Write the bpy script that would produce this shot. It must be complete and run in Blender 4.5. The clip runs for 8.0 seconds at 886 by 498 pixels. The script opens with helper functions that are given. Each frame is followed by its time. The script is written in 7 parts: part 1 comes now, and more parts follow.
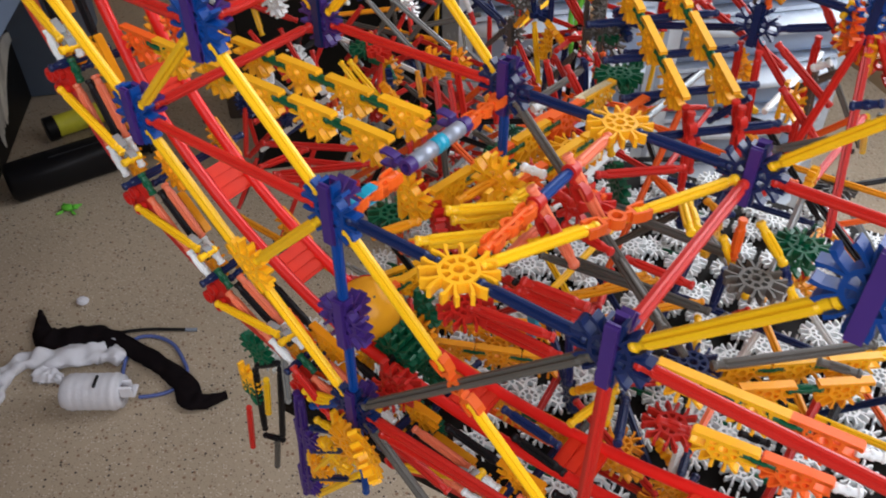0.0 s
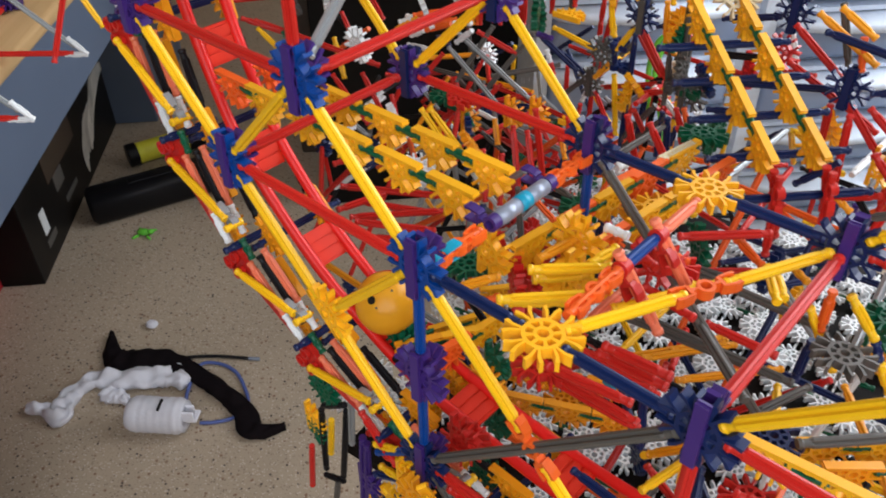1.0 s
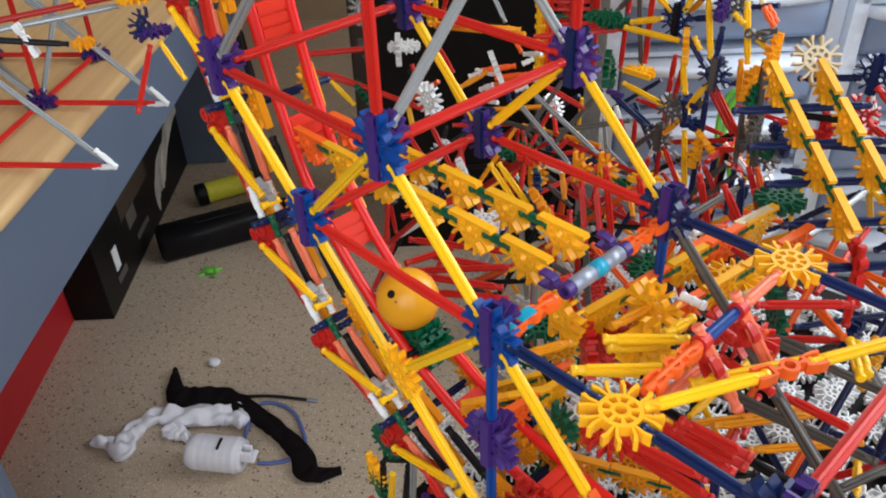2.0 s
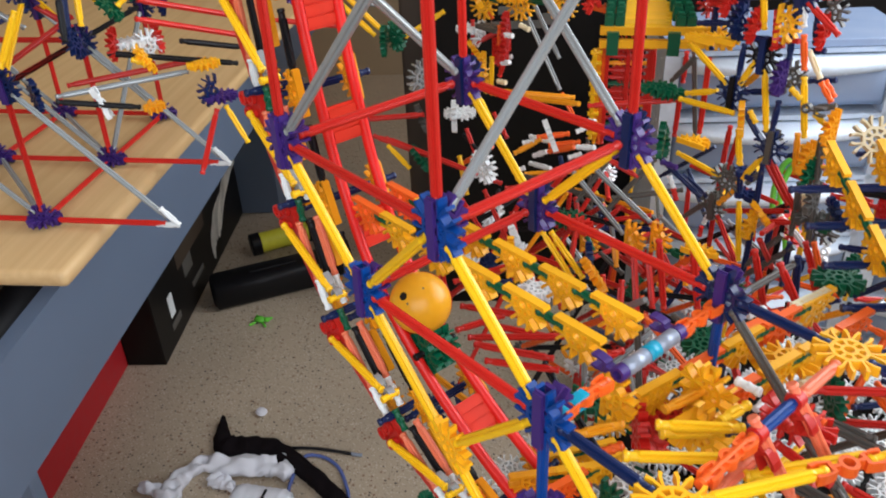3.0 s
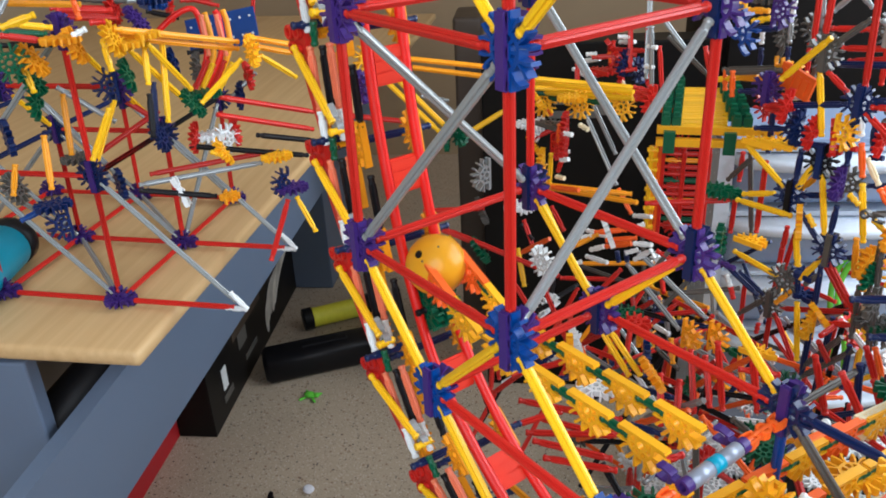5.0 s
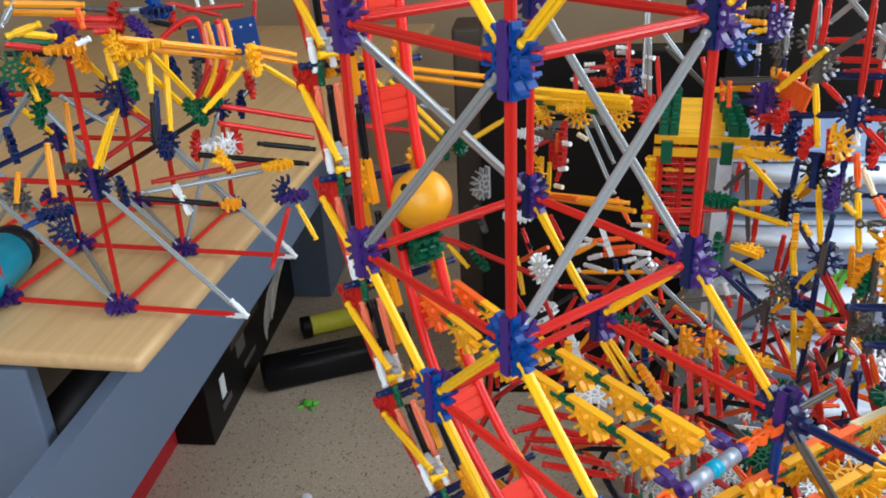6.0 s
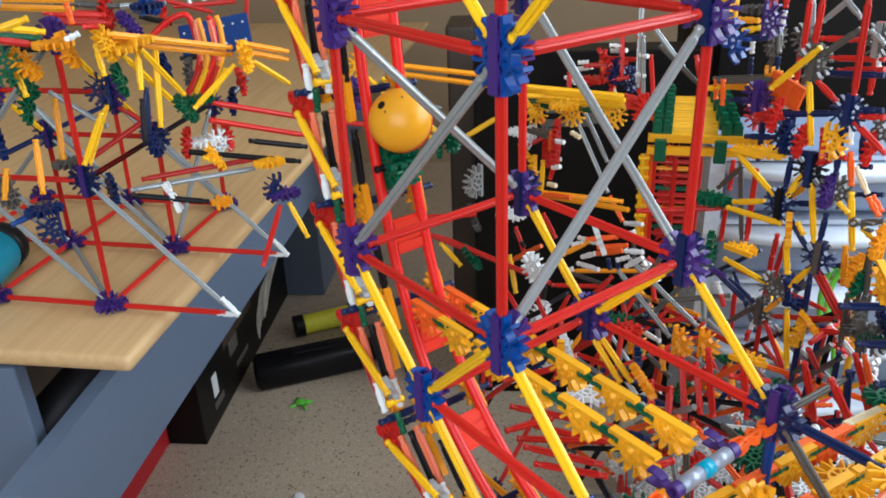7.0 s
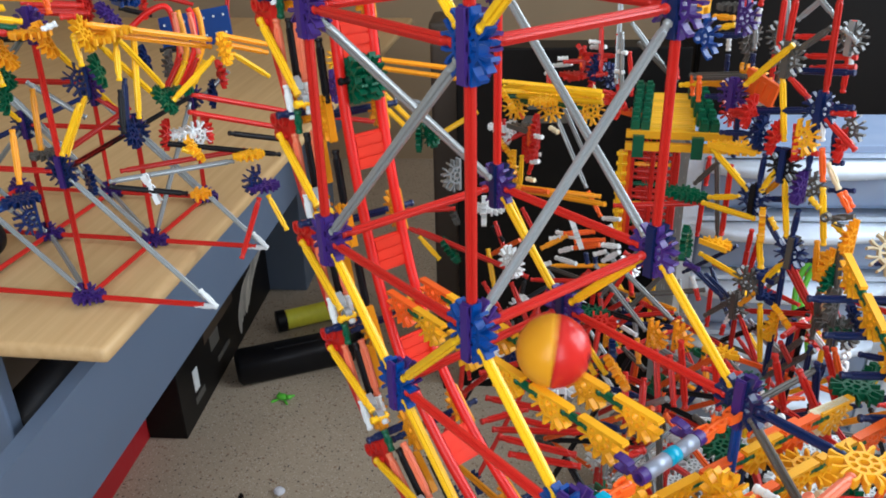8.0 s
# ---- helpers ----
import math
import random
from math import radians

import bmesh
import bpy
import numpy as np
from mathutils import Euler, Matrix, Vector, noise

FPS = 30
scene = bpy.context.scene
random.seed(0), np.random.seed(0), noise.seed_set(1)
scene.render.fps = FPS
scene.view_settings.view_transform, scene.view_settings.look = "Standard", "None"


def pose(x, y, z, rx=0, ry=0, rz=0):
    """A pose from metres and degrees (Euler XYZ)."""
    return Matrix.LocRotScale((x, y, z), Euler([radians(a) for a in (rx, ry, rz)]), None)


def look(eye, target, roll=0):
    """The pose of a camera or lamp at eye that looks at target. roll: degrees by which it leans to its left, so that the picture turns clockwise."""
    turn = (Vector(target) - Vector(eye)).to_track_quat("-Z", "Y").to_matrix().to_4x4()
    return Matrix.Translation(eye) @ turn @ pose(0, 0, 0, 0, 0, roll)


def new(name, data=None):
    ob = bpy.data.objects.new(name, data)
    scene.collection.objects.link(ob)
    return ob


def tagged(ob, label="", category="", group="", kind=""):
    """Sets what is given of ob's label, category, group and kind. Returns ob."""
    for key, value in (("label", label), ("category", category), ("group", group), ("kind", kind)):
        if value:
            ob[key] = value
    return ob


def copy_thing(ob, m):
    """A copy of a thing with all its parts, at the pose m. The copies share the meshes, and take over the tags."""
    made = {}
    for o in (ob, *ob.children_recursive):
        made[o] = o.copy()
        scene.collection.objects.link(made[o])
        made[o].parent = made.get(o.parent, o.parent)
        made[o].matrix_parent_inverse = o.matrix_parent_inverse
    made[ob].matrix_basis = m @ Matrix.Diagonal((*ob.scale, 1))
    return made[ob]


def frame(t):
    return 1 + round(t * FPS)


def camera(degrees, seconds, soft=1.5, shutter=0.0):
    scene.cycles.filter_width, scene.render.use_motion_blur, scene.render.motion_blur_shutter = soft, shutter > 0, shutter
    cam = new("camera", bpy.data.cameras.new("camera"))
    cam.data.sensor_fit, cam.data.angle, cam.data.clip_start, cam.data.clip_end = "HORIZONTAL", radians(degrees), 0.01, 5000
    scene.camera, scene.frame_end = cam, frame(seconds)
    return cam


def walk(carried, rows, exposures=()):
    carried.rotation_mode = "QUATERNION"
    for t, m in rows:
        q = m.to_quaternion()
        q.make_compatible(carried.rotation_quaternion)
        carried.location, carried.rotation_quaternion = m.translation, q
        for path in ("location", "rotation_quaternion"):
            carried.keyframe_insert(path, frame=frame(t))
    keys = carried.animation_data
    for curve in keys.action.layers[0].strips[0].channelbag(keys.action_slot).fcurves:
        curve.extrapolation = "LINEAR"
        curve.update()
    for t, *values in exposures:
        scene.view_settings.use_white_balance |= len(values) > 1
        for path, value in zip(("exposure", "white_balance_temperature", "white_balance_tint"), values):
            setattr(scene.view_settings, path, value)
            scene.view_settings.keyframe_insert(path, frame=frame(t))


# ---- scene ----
cam = camera(57.6, 8.0, soft=1.8, shutter=0.4)
PATH = [
    (0, (0.302, -0.212, 1.128), (-0.615, 0.998, -0.174), -0.3),
    (0.5, (0.293, -0.214, 1.132), (-0.699, 0.978, -0.13), -0.5),
    (1, (0.288, -0.214, 1.136), (-0.776, 0.948, -0.096), -0.8),
    (1.5, (0.28, -0.215, 1.141), (-0.854, 0.919, -0.054), -1.5),
    (3, (0.272, -0.217, 1.165), (-1.056, 0.854, 0.121), -2.7),
    (3.5, (0.267, -0.221, 1.175), (-1.115, 0.832, 0.184), -2.6),
    (4, (0.268, -0.228, 1.183), (-1.161, 0.802, 0.237), -2.9),
    (4.5, (0.269, -0.231, 1.192), (-1.184, 0.802, 0.287), -3.0),
    (6, (0.275, -0.24, 1.196), (-1.19, 0.815, 0.334), -2.5),
    (6.5, (0.274, -0.237, 1.198), (-1.186, 0.826, 0.339), -2.3),
    (7, (0.273, -0.236, 1.193), (-1.182, 0.829, 0.329), -2.2),
    (7.5, (0.278, -0.236, 1.194), (-1.159, 0.844, 0.319), -1.5),
    (8, (0.283, -0.234, 1.191), (-1.148, 0.858, 0.32), -1.4),
]
walk(cam, [(t, look(eye, target, roll)) for t, eye, target, roll in PATH], [(0, -0.31, 5950, 12), (1.5, -0.18, 5900, 10), (3, -0.06, 5850, 9), (4.5, -0.03, 5650, 7), (8, -0.06, 5550, 6)])
# ---- light and room ----
ROOM = Vector((-0.483, -0.086, 0.0))
AHEAD, SIDE = Vector((-0.741, 0.671, 0)).normalized(), Vector((0.671, 0.741, 0)).normalized()


def R(a, b, z):
    """A point of the room: a along the desk, b towards the window wall, z up."""
    return ROOM + AHEAD * a + SIDE * b + Vector((0, 0, z))


TURN_ROOM = Matrix((SIDE, AHEAD, Vector((0, 0, 1)))).transposed().to_4x4()
world = bpy.data.worlds.new("sky")
scene.world = world
world.use_nodes = True
sky = world.node_tree.nodes.new("ShaderNodeTexSky")
sky.sky_type, sky.sun_disc, sky.sun_elevation, sky.sun_rotation = "NISHITA", False, radians(40), radians(130)
world.node_tree.links.new(sky.outputs[0], world.node_tree.nodes["Background"].inputs[0])
world.node_tree.nodes["Background"].inputs[1].default_value = 0.1


def window_lamp(name, a, b, z, w, h, watts, target):
    data = bpy.data.lights.new(name, "AREA")
    data.shape, data.size, data.size_y, data.energy, data.color = "RECTANGLE", w, h, watts, (1.0, 0.97, 0.93)
    lamp = new(name, data)
    lamp.matrix_world = look(R(a, b, z), R(*target))


window_lamp("window_light", 0.7, 1.92, 1.55, 2.2, 1.3, 66, (0.5, 0.3, 0.7))
window_lamp("window_light", -1.42, 0.3, 1.6, 1.6, 1.2, 20, (0.5, 0.2, 0.9))
scene.view_settings.exposure = 0.0

# ---- materials ----


def material(name, colour, rough=0.4, metal=0.0, vary=0.12, scale=60.0, bump=0.05, second=None, spec=0.4):
    m = bpy.data.materials.new(name)
    m.use_nodes = True
    nodes, links = m.node_tree.nodes, m.node_tree.links
    shader = nodes["Principled BSDF"]
    coord = nodes.new("ShaderNodeTexCoord")
    fine, broad = nodes.new("ShaderNodeTexNoise"), nodes.new("ShaderNodeTexNoise")
    fine.inputs["Scale"].default_value, broad.inputs["Scale"].default_value = scale * 6, scale
    fine.inputs["Detail"].default_value, broad.inputs["Detail"].default_value = 4, 3
    for n in (fine, broad):
        links.new(coord.outputs["Object"], n.inputs["Vector"])
    info = nodes.new("ShaderNodeObjectInfo")
    mix = nodes.new("ShaderNodeMix")
    mix.data_type = "RGBA"
    mix.inputs[6].default_value = (*[c * (1 - vary) for c in colour], 1)
    mix.inputs[7].default_value = (*(second or [min(1, c * (1 + vary)) for c in colour]), 1)
    links.new(broad.outputs["Fac"], mix.inputs[0])
    hsv = nodes.new("ShaderNodeHueSaturation")
    span = nodes.new("ShaderNodeMapRange")
    span.inputs["To Min"].default_value, span.inputs["To Max"].default_value = 1 - vary, 1 + vary
    links.new(info.outputs["Random"], span.inputs["Value"])
    links.new(span.outputs[0], hsv.inputs["Value"])
    links.new(mix.outputs[2], hsv.inputs["Color"])
    links.new(hsv.outputs[0], shader.inputs["Base Color"])
    gloss = nodes.new("ShaderNodeMapRange")
    gloss.inputs["To Min"].default_value, gloss.inputs["To Max"].default_value = rough * 0.8, min(1, rough * 1.25)
    links.new(broad.outputs["Fac"], gloss.inputs["Value"])
    links.new(gloss.outputs[0], shader.inputs["Roughness"])
    shader.inputs["Metallic"].default_value = metal
    shader.inputs["Specular IOR Level"].default_value = spec
    if bump:
        relief = nodes.new("ShaderNodeBump")
        relief.inputs["Strength"].default_value, relief.inputs["Distance"].default_value = bump, 0.001
        links.new(fine.outputs["Fac"], relief.inputs["Height"])
        links.new(relief.outputs[0], shader.inputs["Normal"])
    return m


MAT = {
    "yellow": material("yellow_plastic", (0.94, 0.46, 0.006), 0.34),
    "lemon": material("yellow_rod_plastic", (0.98, 0.55, 0.003), 0.32),
    "amber": material("amber_plastic", (0.88, 0.36, 0.006), 0.34),
    "orange": material("orange_plastic", (0.85, 0.13, 0.012), 0.36),
    "red": material("red_plastic", (0.56, 0.020, 0.013), 0.33),
    "scarlet": material("scarlet_plastic", (0.74, 0.013, 0.008), 0.32),
    "plate": material("orange_red_plate_plastic", (0.76, 0.03, 0.006), 0.5, spec=0.3),
    "brown": material("dark_brown_wood", (0.07, 0.05, 0.036), 0.5, 0, 0.2, 8),
    "blue": material("blue_plastic", (0.005, 0.052, 0.26), 0.34),
    "navy": material("dark_blue_plastic", (0.006, 0.018, 0.088), 0.34),
    "purple": material("purple_plastic", (0.050, 0.021, 0.165), 0.36),
    "grey": material("silver_grey_plastic", (0.36, 0.39, 0.40), 0.25, 0.35, 0.05, 12, 0.0),
    "smoke": material("dark_grey_plastic", (0.10, 0.095, 0.085), 0.4),
    "green": material("green_plastic", (0.004, 0.10, 0.045), 0.36),
    "white": material("white_plastic", (0.82, 0.86, 0.87), 0.34),
    "cream": material("cream_plastic", (0.80, 0.70, 0.46), 0.4),
    "black": material("black_plastic", (0.008, 0.008, 0.010), 0.42, spec=0.25),
    "ebony": material("dark_stained_wood", (0.009, 0.007, 0.006), 0.6, 0, 0.3, 7, spec=0.12),
    "cyan": material("cyan_plastic", (0.02, 0.36, 0.55), 0.3),
    "lime": material("lime_plastic", (0.16, 0.62, 0.05), 0.4),
    "salmon": material("salmon_plastic", (0.80, 0.20, 0.10), 0.36),
    "chrome": material("silver_film", (0.30, 0.34, 0.42), 0.36, 0.3, 0.03, 20, 0.0),
    "taupe": material("taupe_laminate", (0.15, 0.13, 0.11), 0.5, 0, 0.1, 6),
    "steel": material("blue_grey_paint", (0.135, 0.18, 0.265), 0.45, 0.0, 0.08, 12),
    "wall": material("beige_wall_paint", (0.46, 0.345, 0.215), 0.8, 0, 0.06, 6, 0.1),
    "ceiling": material("white_ceiling_paint", (0.72, 0.70, 0.66), 0.85, 0, 0.04, 6, 0.1),
    "carton": material("dark_printed_carton", (0.006, 0.006, 0.006), 0.4, 0, 0.3, 9, 0.05, (0.014, 0.012, 0.011), 0.14),
    "cloth_white": material("white_cotton", (0.76, 0.77, 0.83), 0.9, 0, 0.08, 30, 0.6),
    "cloth_black": material("black_cotton", (0.007, 0.005, 0.006), 0.95, 0, 0.3, 60, 0.6, spec=0.08),
    "drawer": material("frosted_drawer_plastic", (0.47, 0.56, 0.74), 0.2, 0, 0.2, 9, 0.03, (0.20, 0.29, 0.48)),
    "base_red": material("red_paint", (0.42, 0.016, 0.022), 0.5),
    "torch_yellow": material("lemon_plastic", (0.85, 0.82, 0.06), 0.4),
    "print_grey": material("grey_print", (0.72, 0.70, 0.64), 0.5, 0, 0.3, 30),
    "cable": material("blue_cable_rubber", (0.10, 0.14, 0.38), 0.5),
    "rim": material("white_drawer_rim", (0.68, 0.77, 0.88), 0.25),
}


def wood_material():
    m = material("maple_laminate", (0.62, 0.40, 0.19), 0.42, 0, 0.06, 4, 0.03)
    nodes, links = m.node_tree.nodes, m.node_tree.links
    coord, bend = nodes.new("ShaderNodeTexCoord"), nodes.new("ShaderNodeMapping")
    bend.inputs["Scale"].default_value = (90, 2.5, 90)
    grain = nodes.new("ShaderNodeTexNoise")
    grain.inputs["Scale"].default_value, grain.inputs["Detail"].default_value = 1.0, 5
    links.new(coord.outputs["Object"], bend.inputs["Vector"])
    links.new(bend.outputs[0], grain.inputs["Vector"])
    ramp = nodes.new("ShaderNodeValToRGB")
    ramp.color_ramp.elements[0].position, ramp.color_ramp.elements[0].color = 0.3, (0.56, 0.365, 0.165, 1)
    ramp.color_ramp.elements[1].position, ramp.color_ramp.elements[1].color = 0.7, (0.66, 0.46, 0.225, 1)
    links.new(grain.outputs["Fac"], ramp.inputs[0])
    links.new(ramp.outputs[0], nodes["Principled BSDF"].inputs["Base Color"])
    return m


def terrazzo_material():
    """Speckled grey-beige sheet flooring: dark, rusty and pale chips in a mottled ground."""
    m = material("speckled_vinyl", (0.42, 0.345, 0.252), 0.48, 0, 0.12, 5, 0.02)
    nodes, links = m.node_tree.nodes, m.node_tree.links
    coord = nodes.new("ShaderNodeTexCoord")
    base = [n for n in nodes if n.type == "HUE_SAT"][0].outputs[0]
    for scale, low, tint in ((230, 0.13, (0.20, 0.15, 0.11)), (150, 0.06, (0.04, 0.03, 0.03)), (260, 0.22, (0.66, 0.60, 0.50)), (120, 0.08, (0.26, 0.16, 0.10)), (420, 0.2, (0.30, 0.24, 0.18))):
        cell = nodes.new("ShaderNodeTexVoronoi")
        cell.inputs["Scale"].default_value = scale
        links.new(coord.outputs["Object"], cell.inputs["Vector"])
        pick = nodes.new("ShaderNodeSeparateColor")
        links.new(cell.outputs["Color"], pick.inputs[0])
        near, some, both = nodes.new("ShaderNodeMath"), nodes.new("ShaderNodeMath"), nodes.new("ShaderNodeMath")
        near.operation, some.operation, both.operation = "LESS_THAN", "LESS_THAN", "MULTIPLY"
        near.inputs[1].default_value, some.inputs[1].default_value = 0.33, low * 1.4
        links.new(cell.outputs["Distance"], near.inputs[0])
        links.new(pick.outputs[0], some.inputs[0])
        links.new(near.outputs[0], both.inputs[0])
        links.new(some.outputs[0], both.inputs[1])
        mix = nodes.new("ShaderNodeMix")
        mix.data_type = "RGBA"
        mix.inputs[7].default_value = (*tint, 1)
        links.new(both.outputs[0], mix.inputs[0])
        links.new(base, mix.inputs[6])
        base = mix.outputs[2]
    links.new(base, nodes["Principled BSDF"].inputs["Base Color"])
    return m


MAT["wood"], MAT["floor"] = wood_material(), terrazzo_material()

# ---- mesh helpers ----


class Shape:
    """Vertices and faces gathered for one mesh."""

    def __init__(self):
        self.v, self.f = [], []

    def add(self, verts, faces):
        n = len(self.v)
        self.v += [tuple(p) for p in verts]
        self.f += [tuple(n + i for i in f) for f in faces]
        return self

    def box(self, c, h, turn=0.0):
        ca, sa = math.cos(turn), math.sin(turn)
        pts = []
        for dz in (-1, 1):
            for dx, dy in ((-1, -1), (1, -1), (1, 1), (-1, 1)):
                x, y = c[0] + dx * h[0], c[1] + dy * h[1]
                pts.append((ca * x - sa * y, sa * x + ca * y, c[2] + dz * h[2]))
        return self.add(pts, ((3, 2, 1, 0), (4, 5, 6, 7), (0, 1, 5, 4), (1, 2, 6, 5), (2, 3, 7, 6), (3, 0, 4, 7)))

    def loft(self, rings, closed=True):
        n = len(rings[0])
        faces = [(r * n + i, r * n + (i + 1) % n, (r + 1) * n + (i + 1) % n, (r + 1) * n + i) for r in range(len(rings) - 1) for i in range(n)]
        if closed:
            faces += [tuple(reversed(range(n))), tuple((len(rings) - 1) * n + i for i in range(n))]
        return self.add([p for ring in rings for p in ring], faces)

    def mesh(self, name, mat, smooth=False, bevel=0.0):
        me = bpy.data.meshes.new(name)
        me.from_pydata(self.v, [], self.f)
        if bevel:
            bm = bmesh.new()
            bm.from_mesh(me)
            bmesh.ops.bevel(bm, geom=bm.edges[:], offset=bevel, segments=3, profile=0.6, affect="EDGES", clamp_overlap=True)
            bm.to_mesh(me)
            bm.free()
        me.materials.append(MAT[mat] if isinstance(mat, str) else mat)
        if smooth:
            me.polygons.foreach_set("use_smooth", [True] * len(me.polygons))
        me.update()
        return me


def thing(name, label, category, at=(0, 0, 0), group="", kind=""):
    ob = new(name)
    ob.empty_display_size = 0.02
    ob.location = at
    return tagged(ob, label, category, group, kind)


def put(name, mesh, parent, m, label=""):
    """Link a mesh as a part of its thing, at the world pose m."""
    ob = new(name, mesh)
    ob.parent = parent
    base = parent.location if parent.parent is None else Vector((0, 0, 0))
    ob.matrix_basis = Matrix.Translation(-Vector(base)) @ m
    return tagged(ob, label)


def solo(name, mesh, m, label, category, group="", kind=""):
    ob = new(name, mesh)
    ob.matrix_basis = m
    return tagged(ob, label, category, group, kind)


def frame_to(p, z, x_hint=(0, 0, 1)):
    """A pose at p whose z axis points along z and whose x axis lies near x_hint."""
    z = Vector(z).normalized()
    x = Vector(x_hint) - z * z.dot(Vector(x_hint))
    if x.length < 1e-4:
        x = Vector((1, 0, 0)) - z * z.x
        if x.length < 1e-3:
            x = Vector((0, 1, 0))
    x.normalize()
    y = z.cross(x)
    return Matrix.Translation(p) @ Matrix((x, y, z)).transposed().to_4x4()


# ---- the toy's rods and connectors ----
CACHE = {}


def rod_mesh(colour, mm):
    key = ("rod", colour, mm)
    if key not in CACHE:
        half, rings = mm / 2000, []
        for z, s, deep in ((-half, 0.80, 0.0), (-half + 0.0018, 0.95, 0.0), (-half + 0.003, 0.74, 0.0), (-half + 0.0065, 0.78, 0.1), (-half + 0.008, 1.0, 1.0),
                           (half - 0.008, 1.0, 1.0), (half - 0.0065, 0.78, 0.1), (half - 0.003, 0.74, 0.0), (half - 0.0018, 0.95, 0.0), (half, 0.80, 0.0)):
            ring = []
            for k in range(16):
                r = 0.0033 * s * (1 - deep * (0.42 if k % 4 == 2 else (0.04 if k % 2 else 0.0)))
                ring.append((r * math.cos(k * math.pi / 8), r * math.sin(k * math.pi / 8), z))
            rings.append(ring)
        CACHE[key] = Shape().loft(rings).mesh("rod", colour)
    return CACHE[key]


def rod(th, colour, p, q, trim=0.0105):
    p, q = Vector(p), Vector(q)
    colour = "lemon" if colour == "yellow" else colour
    d = (q - p).normalized()
    mm = max(14, round(((q - p).length - 2 * trim) * 1000))
    return put("rod", rod_mesh(colour, mm), th, frame_to((p + q) / 2, d))


def rods(th, colour, *points, trim=0.0105):
    for p, q in zip(points[::2], points[1::2]):
        rod(th, colour, p, q, trim)


def connector_mesh(colour, slots, back):
    """A moulded connector: a hub ring, spokes, an outer ring and a pair of prongs at each slot, in one piece."""
    key = ("connector", colour, slots, back)
    if key not in CACHE:
        flat, index, cells, t = [], {}, [], 0.0029

        def at(x, y):
            k = (round(x * 1e5), round(y * 1e5))
            if k not in index:
                index[k] = len(flat)
                flat.append((x, y))
            return index[k]

        def polar(r, a):
            r *= 0.85
            return at(r * math.cos(radians(a)), r * math.sin(radians(a)))

        def place(a, u, v):
            c, s = math.cos(radians(a)), math.sin(radians(a))
            u, v = u * 0.85, v * 0.9
            return at(c * u - s * v, s * u + c * v)

        for a in ALL8:
            for b, c in ((-22.5, -8), (-8, 8), (8, 22.5)):
                cells.append((polar(0.0031, a + b), polar(0.0054, a + b), polar(0.0054, a + c), polar(0.0031, a + c)))
        for a in slots:
            cells.append((polar(0.0054, a - 8), polar(0.0092, a - 8), polar(0.0092, a + 8), polar(0.0054, a + 8)))
            for b, c in ((-22.5, -15.5), (-15.5, -8), (-8, 8), (8, 15.5), (15.5, 22.5)):
                cells.append((polar(0.0092, a + b), polar(0.0115, a + b), polar(0.0115, a + c), polar(0.0092, a + c)))
            for s in (-1, 1):
                quad1 = (polar(0.0115, a + s * 15.5), polar(0.0115, a + s * 22.5), place(a, 0.0168, s * 0.0051), place(a, 0.0168, s * 0.0034))
                quad2 = (place(a, 0.0168, s * 0.0034), place(a, 0.0168, s * 0.0051), place(a, 0.0212, s * 0.0047), place(a, 0.0204, s * 0.0026))
                for q in (quad1, quad2):
                    cells.append(q if s > 0 else q[::-1])
        n, count = len(flat), {}
        for q in cells:
            for p1, p2 in zip(q, q[1:] + q[:1]):
                count[min(p1, p2), max(p1, p2)] = count.get((min(p1, p2), max(p1, p2)), 0) + 1
        shape = Shape()
        shape.v = [(x, y, -t) for x, y in flat] + [(x, y, t) for x, y in flat]
        for q in cells:
            shape.f += [tuple(n + k for k in q), tuple(reversed(q))]
            for p1, p2 in zip(q, q[1:] + q[:1]):
                if count[min(p1, p2), max(p1, p2)] == 1:
                    shape.f.append((p1, p2, n + p2, n + p1))
        if back:
            shape.box((0, -0.0047, 0), (0.0172, 0.0011, t))
        CACHE[key] = shape.mesh("connector", colour)
    return CACHE[key]


ALL8 = (0, 45, 90, 135, 180, 225, 270, 315)
SLOTS = {"8": ALL8, "7": ALL8[:7], "5": ALL8[:5], "4": (0, 45, 90, 135), "3": (0, 45, 90), "2": (0, 180), "1": (0,)}


def conn(th, colour, p, normal, along=(0, 0, 1), way="8", label=""):
    """A flat connector at p in the plane across normal; its first slot points along."""
    return put("connector", connector_mesh(colour, SLOTS[way], way == "5"), th, frame_to(p, normal, along), label)


H, Z0 = 0.075, 0.965


def L(x, y, z):
    """A node of the main frame's grid."""
    return Vector((x * H, y * H, Z0 + z * H))


X, Y, Z = Vector((1, 0, 0)), Vector((0, 1, 0)), Vector((0, 0, 1))


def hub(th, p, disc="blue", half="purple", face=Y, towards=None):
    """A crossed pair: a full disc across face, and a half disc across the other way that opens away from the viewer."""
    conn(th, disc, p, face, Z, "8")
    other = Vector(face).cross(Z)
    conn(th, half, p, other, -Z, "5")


# ---- the room ----
def slab(name, a0, a1, b0, b1, z0, z1, mat, label, category, kind="", bevel=0.0):
    c = R((a0 + a1) / 2, (b0 + b1) / 2, (z0 + z1) / 2)
    s = Shape().box((0, 0, 0), ((b1 - b0) / 2, (a1 - a0) / 2, (z1 - z0) / 2))
    return solo(name, s.mesh(name, mat, bevel > 0, bevel), Matrix.Translation(c) @ TURN_ROOM, label, category, "", kind)


